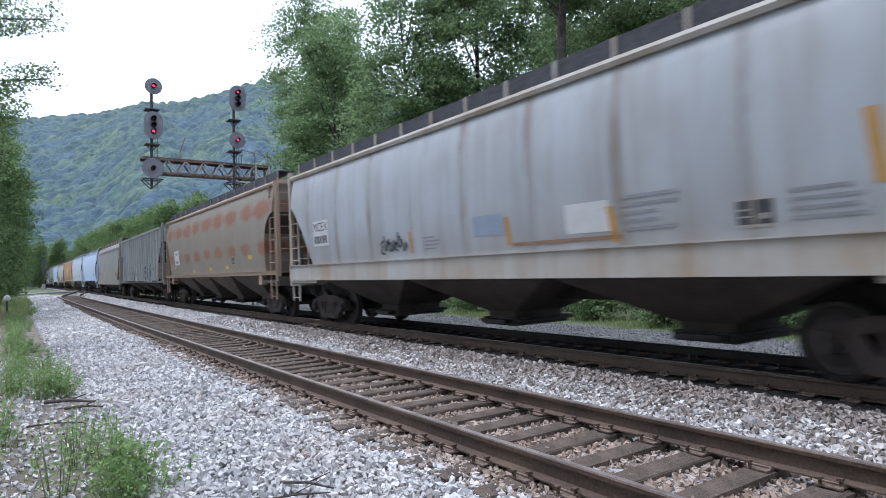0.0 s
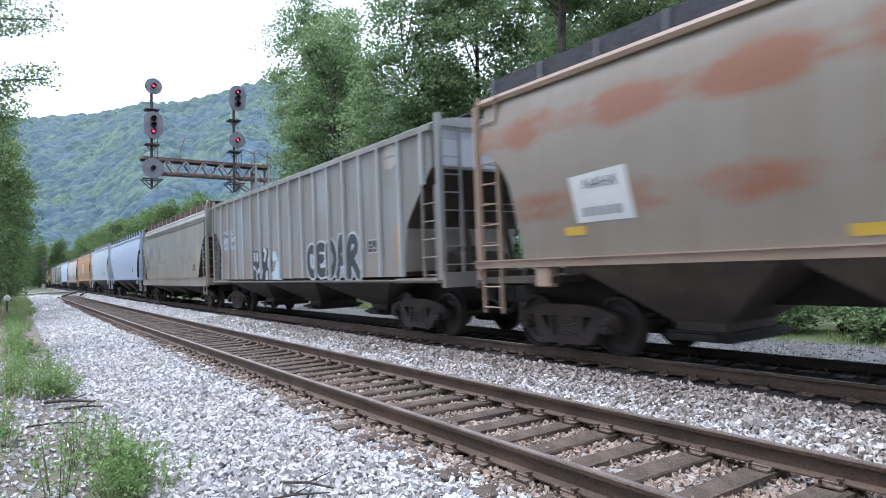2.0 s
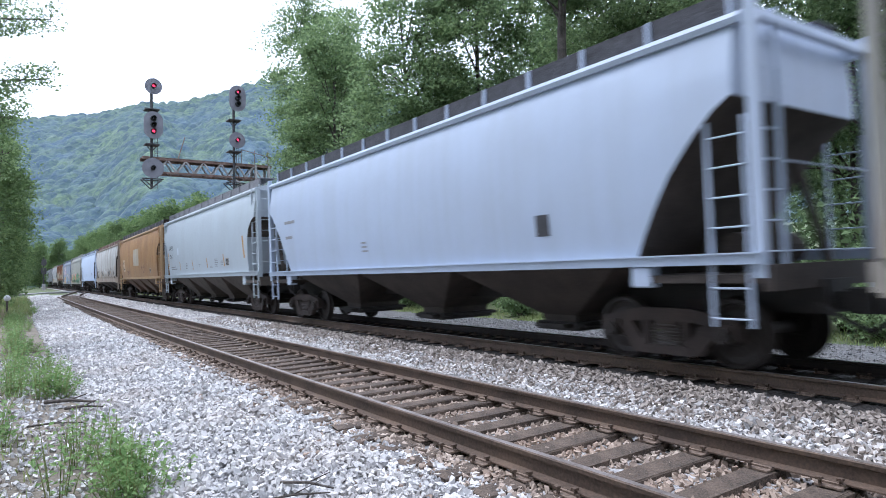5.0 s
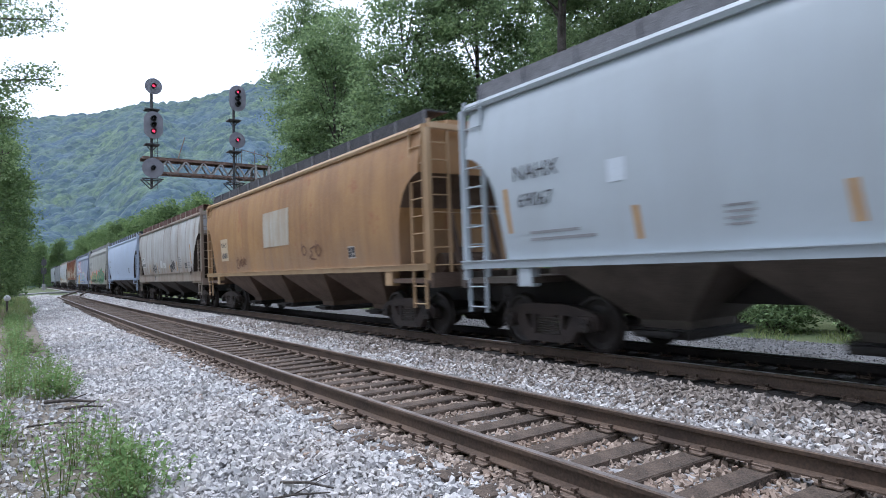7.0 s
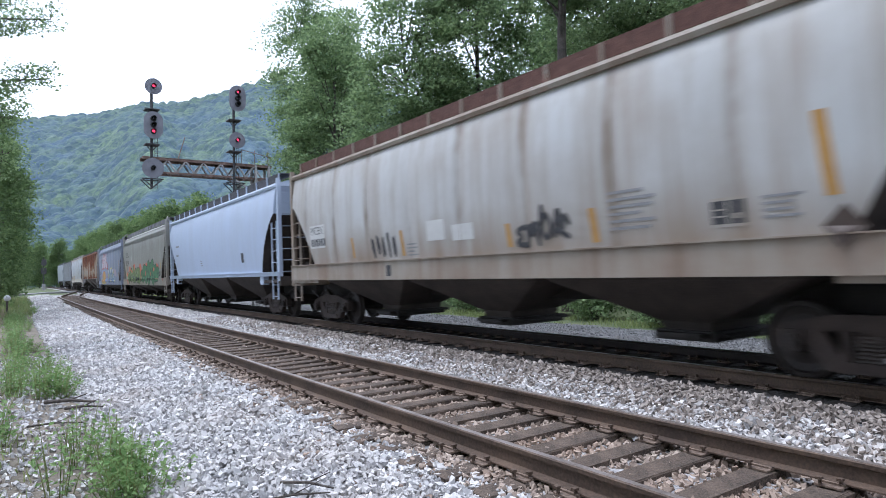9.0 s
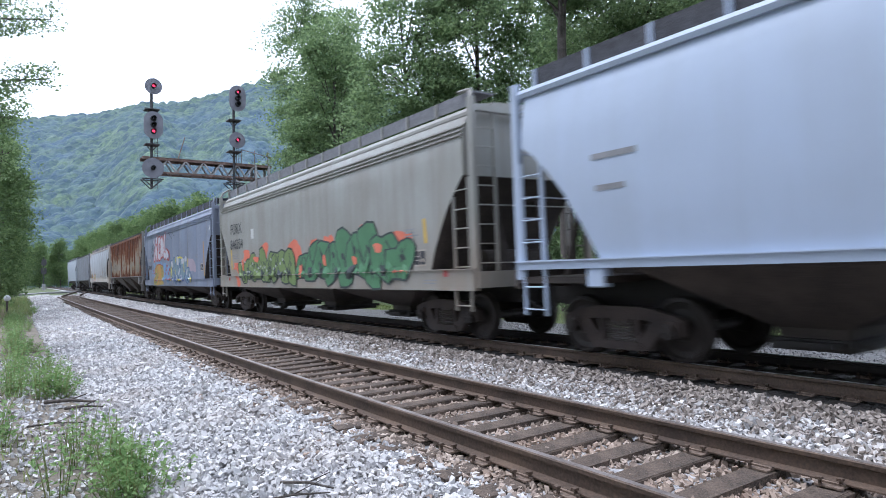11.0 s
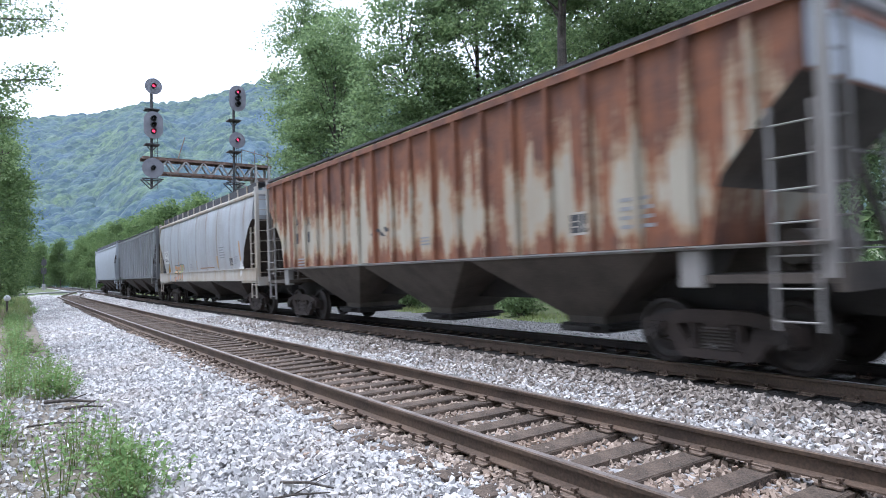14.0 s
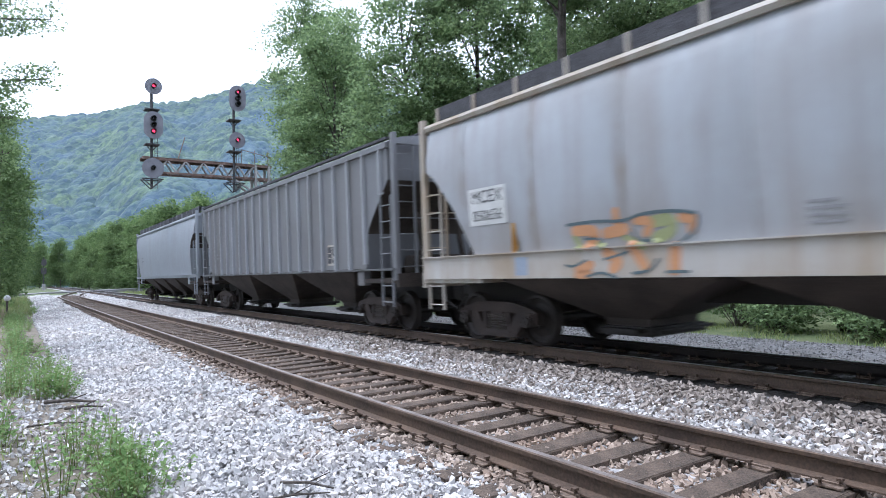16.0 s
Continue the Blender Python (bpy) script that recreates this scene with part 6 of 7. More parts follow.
stripes(0, ((1.7, 2.0, 0.1, 0.45), (-1.45, 2.03, 0.12, 0.48), (-3.7, 1.97, 0.13, 0.5), (-7.02, 2.5, 0.14, 0.75)), STRIPE_OCHRE)
info_box(0, -5.75, 1.95)
mark(0, "small_lettering", bars(0.9, 1.95, 0.6, 0.3, 4, 1) + bars(-4.35, 2.1, 0.9, 0.55, 5, 2) + bars(-6.6, 2.0, 0.9, 0.4, 4, 3), INK_FADED)

# beige car with rust patches
mark(1, "lettering_panel", [[(6.95, 2.72), (5.9, 2.78), (5.78, 2.03), (6.82, 2.03)]], PANEL_WHITE)
letters(1, "NAHX", 6.36, 2.58, 0.22, up=0.013)
mark(1, "faded_figure", [rect(6.65 - 0.15 * k, 2.18, 0.1, 0.13) for k in range(5)], INK_FADED, 0.009)
for x, z in ((6.9, 1.92), (2.96, 1.68), (-0.07, 1.73), (-2.6, 1.74), (-5.6, 2.05)):
    mark(1, "reflector_tape", [rect(x, z, 0.42, 0.13)], STRIPE_YELLOW)
info_box(1, -3.5, 1.98, 0.3, 0.3)
mark(1, "small_lettering", bars(0.6, 1.82, 0.3, 0.12, 2, 4) + bars(-4.4, 2.1, 0.8, 0.4, 4, 5), INK_FADED)

# grey ribbed car
for x, w in ((7.05, 0.62), (6.05, 0.75)):
    mark(2, "lettering_panel", [rect(x, 2.78, w, 0.72)], colour_paint("pale_blue_panel_paint", (0.30, 0.335, 0.38), (0.34, 0.37, 0.42)))
letters(2, "MW", 7.05, 2.95, 0.30)
letters(2, "CX", 6.08, 2.98, 0.30)
letters(2, "461", 7.05, 2.58, 0.28)
letters(2, "496", 6.08, 2.6, 0.28)
def block(u, v):
    """A place in the blocky word on the ribbed car, across and up."""
    return 4.06 + (0.91 - 4.06) * u, 1.22 + (2.32 - 1.22) * v


PALE_CYAN = colour_paint("pale_cyan_spray_paint", (0.36, 0.45, 0.50))
BLOCK_DARK = (((0.03, 0.02), (0, 0.45), (0.05, 0.95), (0.3, 0.92), (0.5, 1), (0.65, 0.95), (0.72, 0.6), (0.7, 0.15), (0.6, 0.02), (0.1, 0.02)),)
BLOCK_WHITE = (((0, 0.65), (0.05, 0.85), (0.07, 0.6)), ((0.13, 0.85), (0.18, 0.92), (0.18, 0.6), (0.13, 0.6)), ((0.03, 0.3), (0.08, 0.48), (0.15, 0.46), (0.2, 0.3), (0.12, 0.37)),
               ((0.22, 0.85), (0.27, 0.9), (0.27, 0.55), (0.22, 0.6)), ((0.24, 0.2), (0.28, 0.4), (0.35, 0.42), (0.42, 0.35), (0.42, 0.2), (0.35, 0.32)), ((0.33, 0.75), (0.37, 0.95), (0.41, 0.95), (0.4, 0.75)),
               ((0.44, 0.9), (0.47, 1), (0.53, 0.97), (0.56, 0.85), (0.49, 0.55), (0.45, 0.6), (0.5, 0.8)), ((0.2, 0.03), (0.2, 0.33), (0.23, 0.35), (0.23, 0.03)), ((0.5, 0.03), (0.52, 0.3), (0.57, 0.3), (0.57, 0.03)))
BLOCK_CYAN = (((0.58, 0.4), (0.58, 0.68), (0.62, 0.72), (0.69, 0.5), (0.63, 0.33)), ((0.61, 0.03), (0.64, 0.2), (0.78, 0.3), (0.85, 0.6), (0.9, 0.55), (0.93, 0.25), (1, 0.02)), ((0.72, 0.55), (0.75, 0.85), (0.82, 0.85), (0.88, 0.6)))
mark(2, "dark_letter_ground", [[block(*q) for q in sh] for sh in BLOCK_DARK], G_DARK, 0.006)
mark(2, "white_letter_chip", [[block(*q) for q in sh] for sh in BLOCK_WHITE], G_WHITE, 0.010)
mark(2, "pale_letter_chip", [[block(*q) for q in sh] for sh in BLOCK_CYAN], PALE_CYAN, 0.010)
mark(2, "grey_letter_fill", [blob(-1.6 - 0.62 * k, 1.75 + 0.03 * k, 0.62, 0.75, 50 + k) for k in range(5)], G_PATCH, 0.006)
tag(2, "CEDAR", -1.15, -4.4, 1.38, (2.12, 2.15, 2.2, 2.3, 2.25), 0.25, G_DARK, G_WHITE, 0.06, seed=7)
mark(2, "small_lettering", bars(0.4, 1.85, 0.55, 0.4, 5, 6) + bars(-5.0, 2.0, 0.5, 0.3, 4, 7) + bars(6.2, 1.75, 0.4, 0.2, 3, 8), INK_FADED)
info_box(2, -5.08, 2.0, 0.4, 0.3)
stripes(2, ((-6.31, 1.95, 0.15, 0.95), (7.45, 1.95, 0.1, 0.75)), STRIPE_OCHRE, 0.02)
mark(2, "round_emblem", [blob(-6.03, 3.93, 0.62, 0.62, 3, 0, 0.0)], INK_FADED)
mark(2, "round_emblem_field", [blob(-6.03, 3.93, 0.53, 0.53, 3, 0, 0.0)], SILL_WHITE, 0.009)
mark(2, "round_emblem_bar", [rect(-6.03, 3.93, 0.5, 0.05)], INK_FADED, 0.012)

# chalky beige car
DULL_BLUE = colour_paint("dull_blue_scrawl", (0.16, 0.21, 0.30))
letters(3, "FURX", 6.4, 2.45, 0.36)
letters(3, "846307", 6.35, 2.03, 0.34)
mark(3, "lettering_panel", [rect(6.4, 3.15, 0.4, 0.4)], PANEL_WHITE)
mark(3, "small_lettering", bars(6.4, 3.15, 0.3, 0.3, 4, 9), INK, 0.009)
DARK_SCRAWL = colour_paint("greyed_black_scrawl", (0.10, 0.10, 0.095))
RED_SCUFF = car_paint("reddish_scuff_paint", (0.25, 0.165, 0.125), (0.28, 0.25, 0.22), 0.7, 0.6)
GREEN_SCUFF = car_paint("pale_green_overpaint", (0.29, 0.315, 0.275), (0.27, 0.27, 0.245), 0.5, 0.5)
GREEN_LINE = colour_paint("faint_grey_green_scrawl", (0.19, 0.205, 0.18))
ribbon(3, "blue_scrawl", [(5.65, 3.16), (5.72, 2.92), (5.92, 2.59), (6.13, 2.46)], 0.07, DULL_BLUE, 0.008)
ribbon(3, "blue_scrawl", [(5.25, 3.43), (5.24, 3.03), (5.22, 2.5)], 0.07, DULL_BLUE, 0.008)
ribbon(3, "blue_scrawl", [(4.92, 3.46), (5.11, 3.07), (5.12, 2.46)], 0.06, DULL_BLUE, 0.008)
ribbon(3, "blue_scrawl", [(4.77, 3.26), (4.92, 3.07), (4.68, 2.76), (4.62, 2.42)], 0.07, DULL_BLUE, 0.008)
ribbon(3, "blue_scrawl", [(4.9, 2.99), (4.85, 2.72), (5.06, 2.46)], 0.05, DULL_BLUE, 0.008)
ribbon(3, "blue_scrawl", [(5.18, 2.81), (4.84, 2.83)], 0.05, DULL_BLUE, 0.008)
ribbon(3, "dark_scrawl", [(5.5, 3.14), (5.67, 2.92), (5.59, 2.64), (5.4, 2.67), (5.34, 2.99), (5.5, 3.14)], 0.05, DARK_SCRAWL, 0.01)
mark(3, "brown_scuff", [[(2.66, 3.16), (2.84, 2.83), (2.83, 2.47), (2.55, 2.23), (2.32, 2.29), (2.36, 2.64), (2.23, 2.95), (2.36, 3.12)]], RED_SCUFF, 0.007)
mark(3, "pale_scuff", [[(2.24, 3.01), (1.96, 3.41), (1.32, 3.32), (1.1, 3.49), (0.69, 3.33), (0.62, 2.85), (0.62, 2.4), (1.22, 2.27), (2.22, 2.29), (2.33, 2.64)]], GREEN_SCUFF, 0.006)
ribbon(3, "faint_scrawl", [(2.3, 2.27), (2.03, 2.21), (1.79, 2.26), (1.61, 2.31)], 0.05, DARK_SCRAWL, 0.009)
ribbon(3, "faint_scrawl", [(1.38, 2.35), (1.22, 2.24), (0.96, 2.28), (0.65, 2.37)], 0.05, DARK_SCRAWL, 0.009)
ribbon(3, "faint_scrawl", [(2.06, 2.9), (2.03, 3.32), (1.84, 3.45), (1.8, 3.16), (1.66, 3.42), (1.59, 3.12)], 0.035, GREEN_LINE, 0.009)
ribbon(3, "faint_scrawl", [(1.55, 2.79), (1.47, 2.74), (1.32, 2.96), (1.24, 3.3), (1.1, 3.49)], 0.035, GREEN_LINE, 0.009)
ribbon(3, "faint_scrawl", [(1.24, 3.28), (0.95, 3.36), (0.67, 3.33), (0.7, 3.13), (1.01, 3.09)], 0.03, GREEN_LINE, 0.009)
ribbon(3, "faint_scrawl", [(2.2, 2.64), (1.77, 2.65)], 0.05, GREEN_LINE, 0.009)
ribbon(3, "faint_scrawl", [(1.09, 2.73), (0.93, 2.67), (0.72, 2.81), (0.61, 2.7), (0.69, 2.45)], 0.03, GREEN_LINE, 0.009)
ribbon(3, "faint_scrawl", [(2.21, 2.39), (2.08, 2.42), (1.72, 2.4)], 0.03, GREEN_LINE, 0.009)
mark(3, "brown_scuff", [blob(-3.0, 2.45, 0.5, 0.16, 417, 0.1, 0.35), blob(-3.5, 2.2, 0.2, 0.4, 418, 0.1, 0.35), blob(-4.6, 2.5, 0.3, 0.25, 419, 0, 0.35), blob(-4.3, 2.15, 0.5, 0.12, 420, 0, 0.35), blob(4.2, 1.75, 0.3, 0.16, 421, 0, 0.35), blob(0.4, 1.8, 0.25, 0.1, 422, 0, 0.35)], G_SCUFF, 0.0055)
mark(3, "brown_scuff", [blob(5.0 - 0.13 * k, 1.98 + 0.1 * math.sin(k * 2.3), 0.14, 0.12, 430 + k, 0, 0.35) for k in range(11)], G_SCUFF, 0.006)
stripes(3, ((6.9, 1.67, 0.09, 0.46), (4.33, 1.67, 0.09, 0.46), (1.63, 1.67, 0.09, 0.46), (-1.28, 1.68, 0.1, 0.5), (-4.0, 1.69, 0.12, 0.5), (-6.5, 2.2, 0.14, 0.95)), STRIPE_YELLOW)
mark(3, "small_lettering", bars(2.4, 1.16, 0.6, 0.16, 3, 10) + bars(-2.0, 1.68, 0.4, 0.1, 2, 11) + bars(-2.2, 1.16, 0.6, 0.2, 3, 12) + bars(-5.0, 1.18, 0.5, 0.18, 2, 13) + bars(-5.2, 2.3, 0.6, 0.3, 3, 14), INK_FADED)
info_box(3, -5.85, 1.85)
mark(3, "blue_tag", [rect(-5.6, 1.25, 0.5, 0.2)], G_PATCH)

# light blue cars
for i in (4, 8):
    mark(i, "small_lettering", bars(6.2, 2.95, 0.8, 0.2, 1, 15) + bars(6.2, 2.5, 0.7, 0.2, 1, 16) + bars(1.5, 2.0, 0.3, 0.3, 3, 17), INK_FADED)
    mark(i, "data_panel", [rect(-4.6, 2.05, 0.3, 0.34)], INK)

# pale silver car
letters(5, "NAHX", 6.3, 2.93, 0.36)
letters(5, "69067", 6.32, 2.48, 0.32)
mark(5, "small_lettering", bars(5.7, 1.9, 1.6, 0.22, 2, 18) + bars(2.9, 1.95, 0.4, 0.3, 4, 19) + bars(0.4, 1.93, 0.3, 0.12, 2, 20) + bars(-2.5, 1.98, 0.55, 0.36, 5, 21) + bars(-3.35, 1.95, 0.4, 0.2, 3, 22) + bars(-1.6, 1.82, 0.4, 0.1, 2, 23), INK_FADED)
mark(5, "lettering_panel", [rect(4.67, 2.72, 0.3, 0.32)], colour_paint("faint_panel", (0.50, 0.55, 0.60)))
stripes(5, ((7.0, 2.35, 0.1, 0.75), (4.37, 1.97, 0.1, 0.46), (1.7, 1.98, 0.1, 0.44), (-0.95, 2.0, 0.11, 0.44), (-3.62, 2.04, 0.12, 0.46), (-6.3, 2.45, 0.15, 0.8)), STRIPE_OCHRE)
info_box(5, -4.1, 1.97, 0.36, 0.28)

# orange car
mark(6, "white_patch", [[(1.6, 3.42), (-0.74, 3.42), (-0.7, 2.3), (1.62, 2.3)]], car_paint("flaking_cream_paint", (0.42, 0.40, 0.34), (0.30, 0.19, 0.09), 0.75, 0.75, 0.6, 0.1, (0.33, 0.17, 0.06)), 0.012)
mark(6, "lettering_panel", [rect(6.3, 2.42, 0.95, 0.85)], colour_paint("tan_panel_paint", (0.42, 0.33, 0.22)))
letters(6, "NAHX", 6.3, 2.6, 0.26, up=0.013)
mark(6, "faded_figure", [rect(6.6 - 0.15 * k, 2.2, 0.1, 0.2) for k in range(5)], INK, 0.009)
BROWN_SCRAWL = colour_paint("brown_scrawl_paint", (0.13, 0.06, 0.03))
tag(6, "yuwv", 4.9, 3.7, 1.72, (2.05, 2.1), 0.06, BROWN_SCRAWL, name="brown_scrawl", seed=21)
tag(6, "wyw", -1.55, -3.1, 1.85, (2.25, 2.2), 0.05, BROWN_SCRAWL, name="brown_scrawl", seed=22)
info_box(6, -4.83, 1.9, 0.36, 0.28)

# rust-streaked white car
mark(7, "lettering_panel", [rect(6.6, 2.4, 0.95, 0.62)], PANEL_WHITE)
letters(7, "MCEX", 6.6, 2.55, 0.30)
mark(7, "faded_figure", [rect(6.95 - 0.16 * k, 2.24, 0.11, 0.2) for k in range(6)], INK, 0.009)
mark(7, "paint_patch", [rect(0.85, 2.19, 0.62, 0.4), rect(-0.05, 2.1, 0.66, 0.3)], PANEL_WHITE)
for k in range(5):
    mark(7, "scrawl", [blob(3.45 - 0.24 * k, 1.95 + 0.06 * ((k * 3) % 2), 0.13, 0.5, 440 + k, 0.03)], INK, 0.006)
tag(7, "yzwv", -1.5, -2.75, 1.72, (2.1, 2.2, 2.3, 2.35), 0.085, INK, name="scrawl", wave=0.06, seed=15)
mark(7, "scrawl", [rect(2.75, 1.42, 0.2, 0.24)], INK)
stripes(7, ((2.15, 2.0, 0.11, 0.55), (4.5, 2.0, 0.1, 0.5), (-1.36, 1.95, 0.12, 0.4), (-3.25, 1.98, 0.13, 0.5), (-6.45, 2.5, 0.14, 0.9)), STRIPE_OCHRE)
info_box(7, -5.33, 1.98)
mark(7, "placard", [[(-6.61, 1.96), (-6.81, 1.71), (-6.57, 1.5), (-6.38, 1.74)]], colour_paint("dark_brown_placard", (0.06, 0.042, 0.034)), 0.05)
mark(7, "small_lettering", bars(1.75, 1.85, 0.4, 0.3, 4, 24) + bars(-3.95, 2.15, 0.8, 0.6, 6, 25) + bars(-6.0, 2.0, 0.5, 0.3, 4, 26), INK_FADED)

# beige car with green bubble letters
letters(9, "FURX", 6.4, 3.13, 0.56)
letters(9, "846354", 6.38, 2.56, 0.52)
mark(9, "placard", [rect(4.5, 2.85, 0.3, 0.34)], PANEL_WHITE)
mark(9, "coral_glow", [blob(6.45, 1.78, 0.55, 0.3, 460, 0, 0.3), blob(6.05, 1.62, 0.7, 0.42, 458, 0.1, 0.3), blob(6.2, 1.2, 0.45, 0.34, 459, 0, 0.3), blob(5.2, 2.1, 0.8, 0.4, 461), blob(3.3, 2.2, 0.8, 0.5, 462), blob(0.6, 1.95, 1.0, 1.0, 463), blob(-0.9, 2.15, 0.6, 0.5, 464, 0, 0.3), blob(-1.9, 2.2, 0.5, 0.5, 465, 0, 0.3), blob(-2.7, 2.2, 0.6, 0.5, 469, 0, 0.3), blob(-4.0, 2.2, 0.8, 0.6, 466, 0, 0.3), blob(-5.4, 2.0, 1.2, 0.6, 467, 0, 0.3), blob(-5.6, 1.4, 0.6, 0.3, 468)], G_CORAL, 0.0055)
bubbles(9, 6.0, 0.6, 1.2, (1.85, 1.98, 2.12, 2.02, 2.16, 2.08, 2.18, 2.05, 2.1), G_OLIVE, G_DARK, 70, "bubble_letter", G_DARK, 1.5)
mark(9, "white_dot", [blob(5.75 - 0.21 * k, 1.42 + 0.5 * random.Random(k).random(), 0.08, 0.08, k) for k in range(25)], G_WHITE, 0.026)
bubbles(9, 0.2, -5.9, 1.2, (2.0, 2.2, 2.28, 2.2, 2.42, 2.36, 2.48, 2.3, 2.05), G_GREEN, G_DARK, 80, "bubble_letter", G_DARK, 1.6)
mark(9, "coral_drop", [blob(-1.6, 1.75, 0.2, 0.3, 470), blob(-3.4, 1.7, 0.25, 0.2, 471), blob(-4.6, 1.95, 0.4, 0.2, 472), blob(0.1, 1.5, 0.2, 0.4, 473), blob(4.1, 1.95, 0.5, 0.2, 474), blob(5.6, 1.8, 0.2, 0.4, 475)], G_CORAL, 0.028)
mark(9, "small_lettering", bars(6.5, 2.12, 0.8, 0.2, 3, 27) + bars(-6.1, 2.2, 0.6, 0.2, 3, 28) + bars(-6.8, 1.17, 0.6, 0.12, 2, 29), INK_FADED)
stripes(9, ((7.05, 2.05, 0.11, 0.8), (-6.58, 2.2, 0.11, 0.5)), STRIPE_YELLOW)
info_box(9, -6.35, 1.66)
mark(9, "red_dot", [blob(7.3, 1.29, 0.16, 0.14, 3, 0, 0), blob(-7.3, 1.33, 0.16, 0.14, 3, 0, 0)], G_RED)

# slate grey car with colourful letters
letters(10, "NAHX", 6.9, 2.5, 0.28, colour_paint("tan_lettering_paint", (0.38, 0.33, 0.28)))
mark(10, "faded_figure", [rect(7.2 - 0.17 * k, 2.05, 0.11, 0.24) for k in range(6)], INK, 0.009)
mark(10, "letter_shade", [[(1.91, 3.06), (1.44, 2.98), (0.97, 2.84), (0.85, 2.68), (0.88, 2.47), (1.02, 2.32), (1.41, 2.34), (1.83, 2.43)]], G_RED, 0.007)
WHITE_STROKES = (
    [(4.42, 3.74), (4.75, 3.23), (5.29, 2.58)],
    [(4.63, 3.17), (4.52, 2.58)],
    [(3.24, 3.32), (3.54, 3.6), (3.92, 3.53), (4.08, 3.08), (4.02, 2.64), (3.6, 2.6), (3.26, 2.82), (3.42, 3.01)],
    [(3.05, 2.73), (3.04, 3.39), (2.8, 3.62), (2.75, 3.19), (2.67, 2.74)],
    [(2.04, 3.71), (2.22, 3.42), (2.36, 2.87), (2.28, 2.64), (2.03, 2.64)],
)
for k, st in enumerate(WHITE_STROKES):
    ribbon(10, "letter_outline", st, 0.32 + 0.2, G_RED, 0.009 + 0.002 * k)
    ribbon(10, "letter", st, 0.32, G_WHITE, 0.0102 + 0.002 * k)
mark(10, "letter", [[(1.88, 2.92), (1.65, 2.99), (1.46, 2.85), (1.48, 2.54), (1.65, 2.4), (1.86, 2.5)], [(1.42, 2.84), (1.28, 2.86), (1.22, 2.65), (1.31, 2.43), (1.42, 2.48)], [(5.46, 3.57), (5.27, 3.69), (5.11, 3.31), (5.33, 3.36)]], G_WHITE, 0.022)
mark(10, "letter_gap", [[(1.16, 2.73), (1, 2.7), (0.96, 2.58), (1.05, 2.43), (1.17, 2.47)]], P_SLATE, 0.022)
mark(10, "blue_cloud", [blob(6.0, 1.75, 0.5, 0.5, 491, 0, 0.3), blob(5.3, 2.12, 0.9, 0.3, 492, 0.1, 0.3), blob(4.3, 2.25, 0.9, 0.25, 499, 0.1, 0.3), blob(3.5, 2.28, 0.9, 0.3, 493, 0.1, 0.3), blob(2.3, 1.75, 1.0, 0.9, 494), blob(1.4, 1.6, 1.0, 0.8, 495)], G_BLUE, 0.0055)
mark(10, "golden_ground", [[(5.35, 1.93), (4.69, 2.21), (3.78, 2.22), (2.73, 2.09), (2.59, 1.77), (2.61, 1.07), (3.85, 1.03), (5.41, 1.03), (5.43, 1.32), (5.04, 1.57)]], G_GOLD, 0.0065)
ribbon(10, "sprayed_stroke", [(4.26, 1.86), (3.86, 2.09), (3.51, 1.88), (3.81, 1.61), (4.05, 1.34), (4.34, 1.1)], 0.28, G_ORANGE, 0.009)
ribbon(10, "sprayed_stroke", [(3.42, 1.63), (3.64, 1.45), (3.43, 1.13)], 0.2, G_ORANGE, 0.009)
ribbon(10, "sprayed_stroke", [(3.02, 1.65), (2.81, 1.5), (3.04, 1.29)], 0.13, G_ORANGE, 0.009)
ribbon(10, "sprayed_stroke", [(5.17, 1.66), (4.72, 1.72), (4.5, 1.43)], 0.1, G_OLIVE, 0.01)
ribbon(10, "sprayed_stroke", [(3.29, 1.99), (2.91, 1.98), (3.11, 1.72), (2.81, 1.35)], 0.12, G_OLIVE, 0.01)
ribbon(10, "sprayed_stroke", [(5.13, 1.14), (4.51, 1.22)], 0.09, G_OLIVE, 0.01)
ribbon(10, "sprayed_stroke", [(3.89, 1.14), (3.52, 1.29), (3.05, 1.13)], 0.09, G_GOLD, 0.0105)
ribbon(10, "red_stroke", [(5.29, 1.88), (4.79, 1.59), (5.26, 1.27), (4.62, 1.31)], 0.05, G_RED, 0.012)
ribbon(10, "red_stroke", [(4.24, 1.86), (3.97, 1.69), (4.27, 1.3), (3.84, 1.22)], 0.05, G_RED, 0.012)
ribbon(10, "red_stroke", [(3.48, 2.08), (3.18, 1.8), (3.42, 1.44), (3.04, 1.29)], 0.05, G_RED, 0.012)
ribbon(10, "red_stroke", [(2.77, 2.06), (3.01, 1.83), (2.65, 1.71)], 0.05, G_RED, 0.012)
ribbon(10, "red_stroke", [(5.22, 1.92), (4.45, 2.18), (3.67, 2.21), (2.77, 2.07)], 0.05, G_RED, 0.012)
ribbon(10, "red_stroke", [(4.82, 2.06), (4.42, 1.79), (4.73, 1.48)], 0.05, G_RED, 0.012)
mark(10, "red_scrawl", [blob(2.2 - 0.3 * k, 1.75 + 0.2 * (k % 3) - 0.1, 0.26, 0.16, 500 + k) for k in range(5)] + [blob(1.9 - 0.33 * k, 1.35, 0.3, 0.1, 510 + k) for k in range(4)] + [blob(6.0 - 0.3 * k, 1.7 + 0.15 * (k % 2), 0.2, 0.1, 520 + k) for k in range(3)], G_RED, 0.009)
bubbles(10, 0.6, -4.0, 1.25, (2.2, 2.35, 2.48, 2.40, 2.46, 2.3, 1.8), G_TEAL, G_NAVY, 110, "bubble_letter", G_NAVY, 1.25)
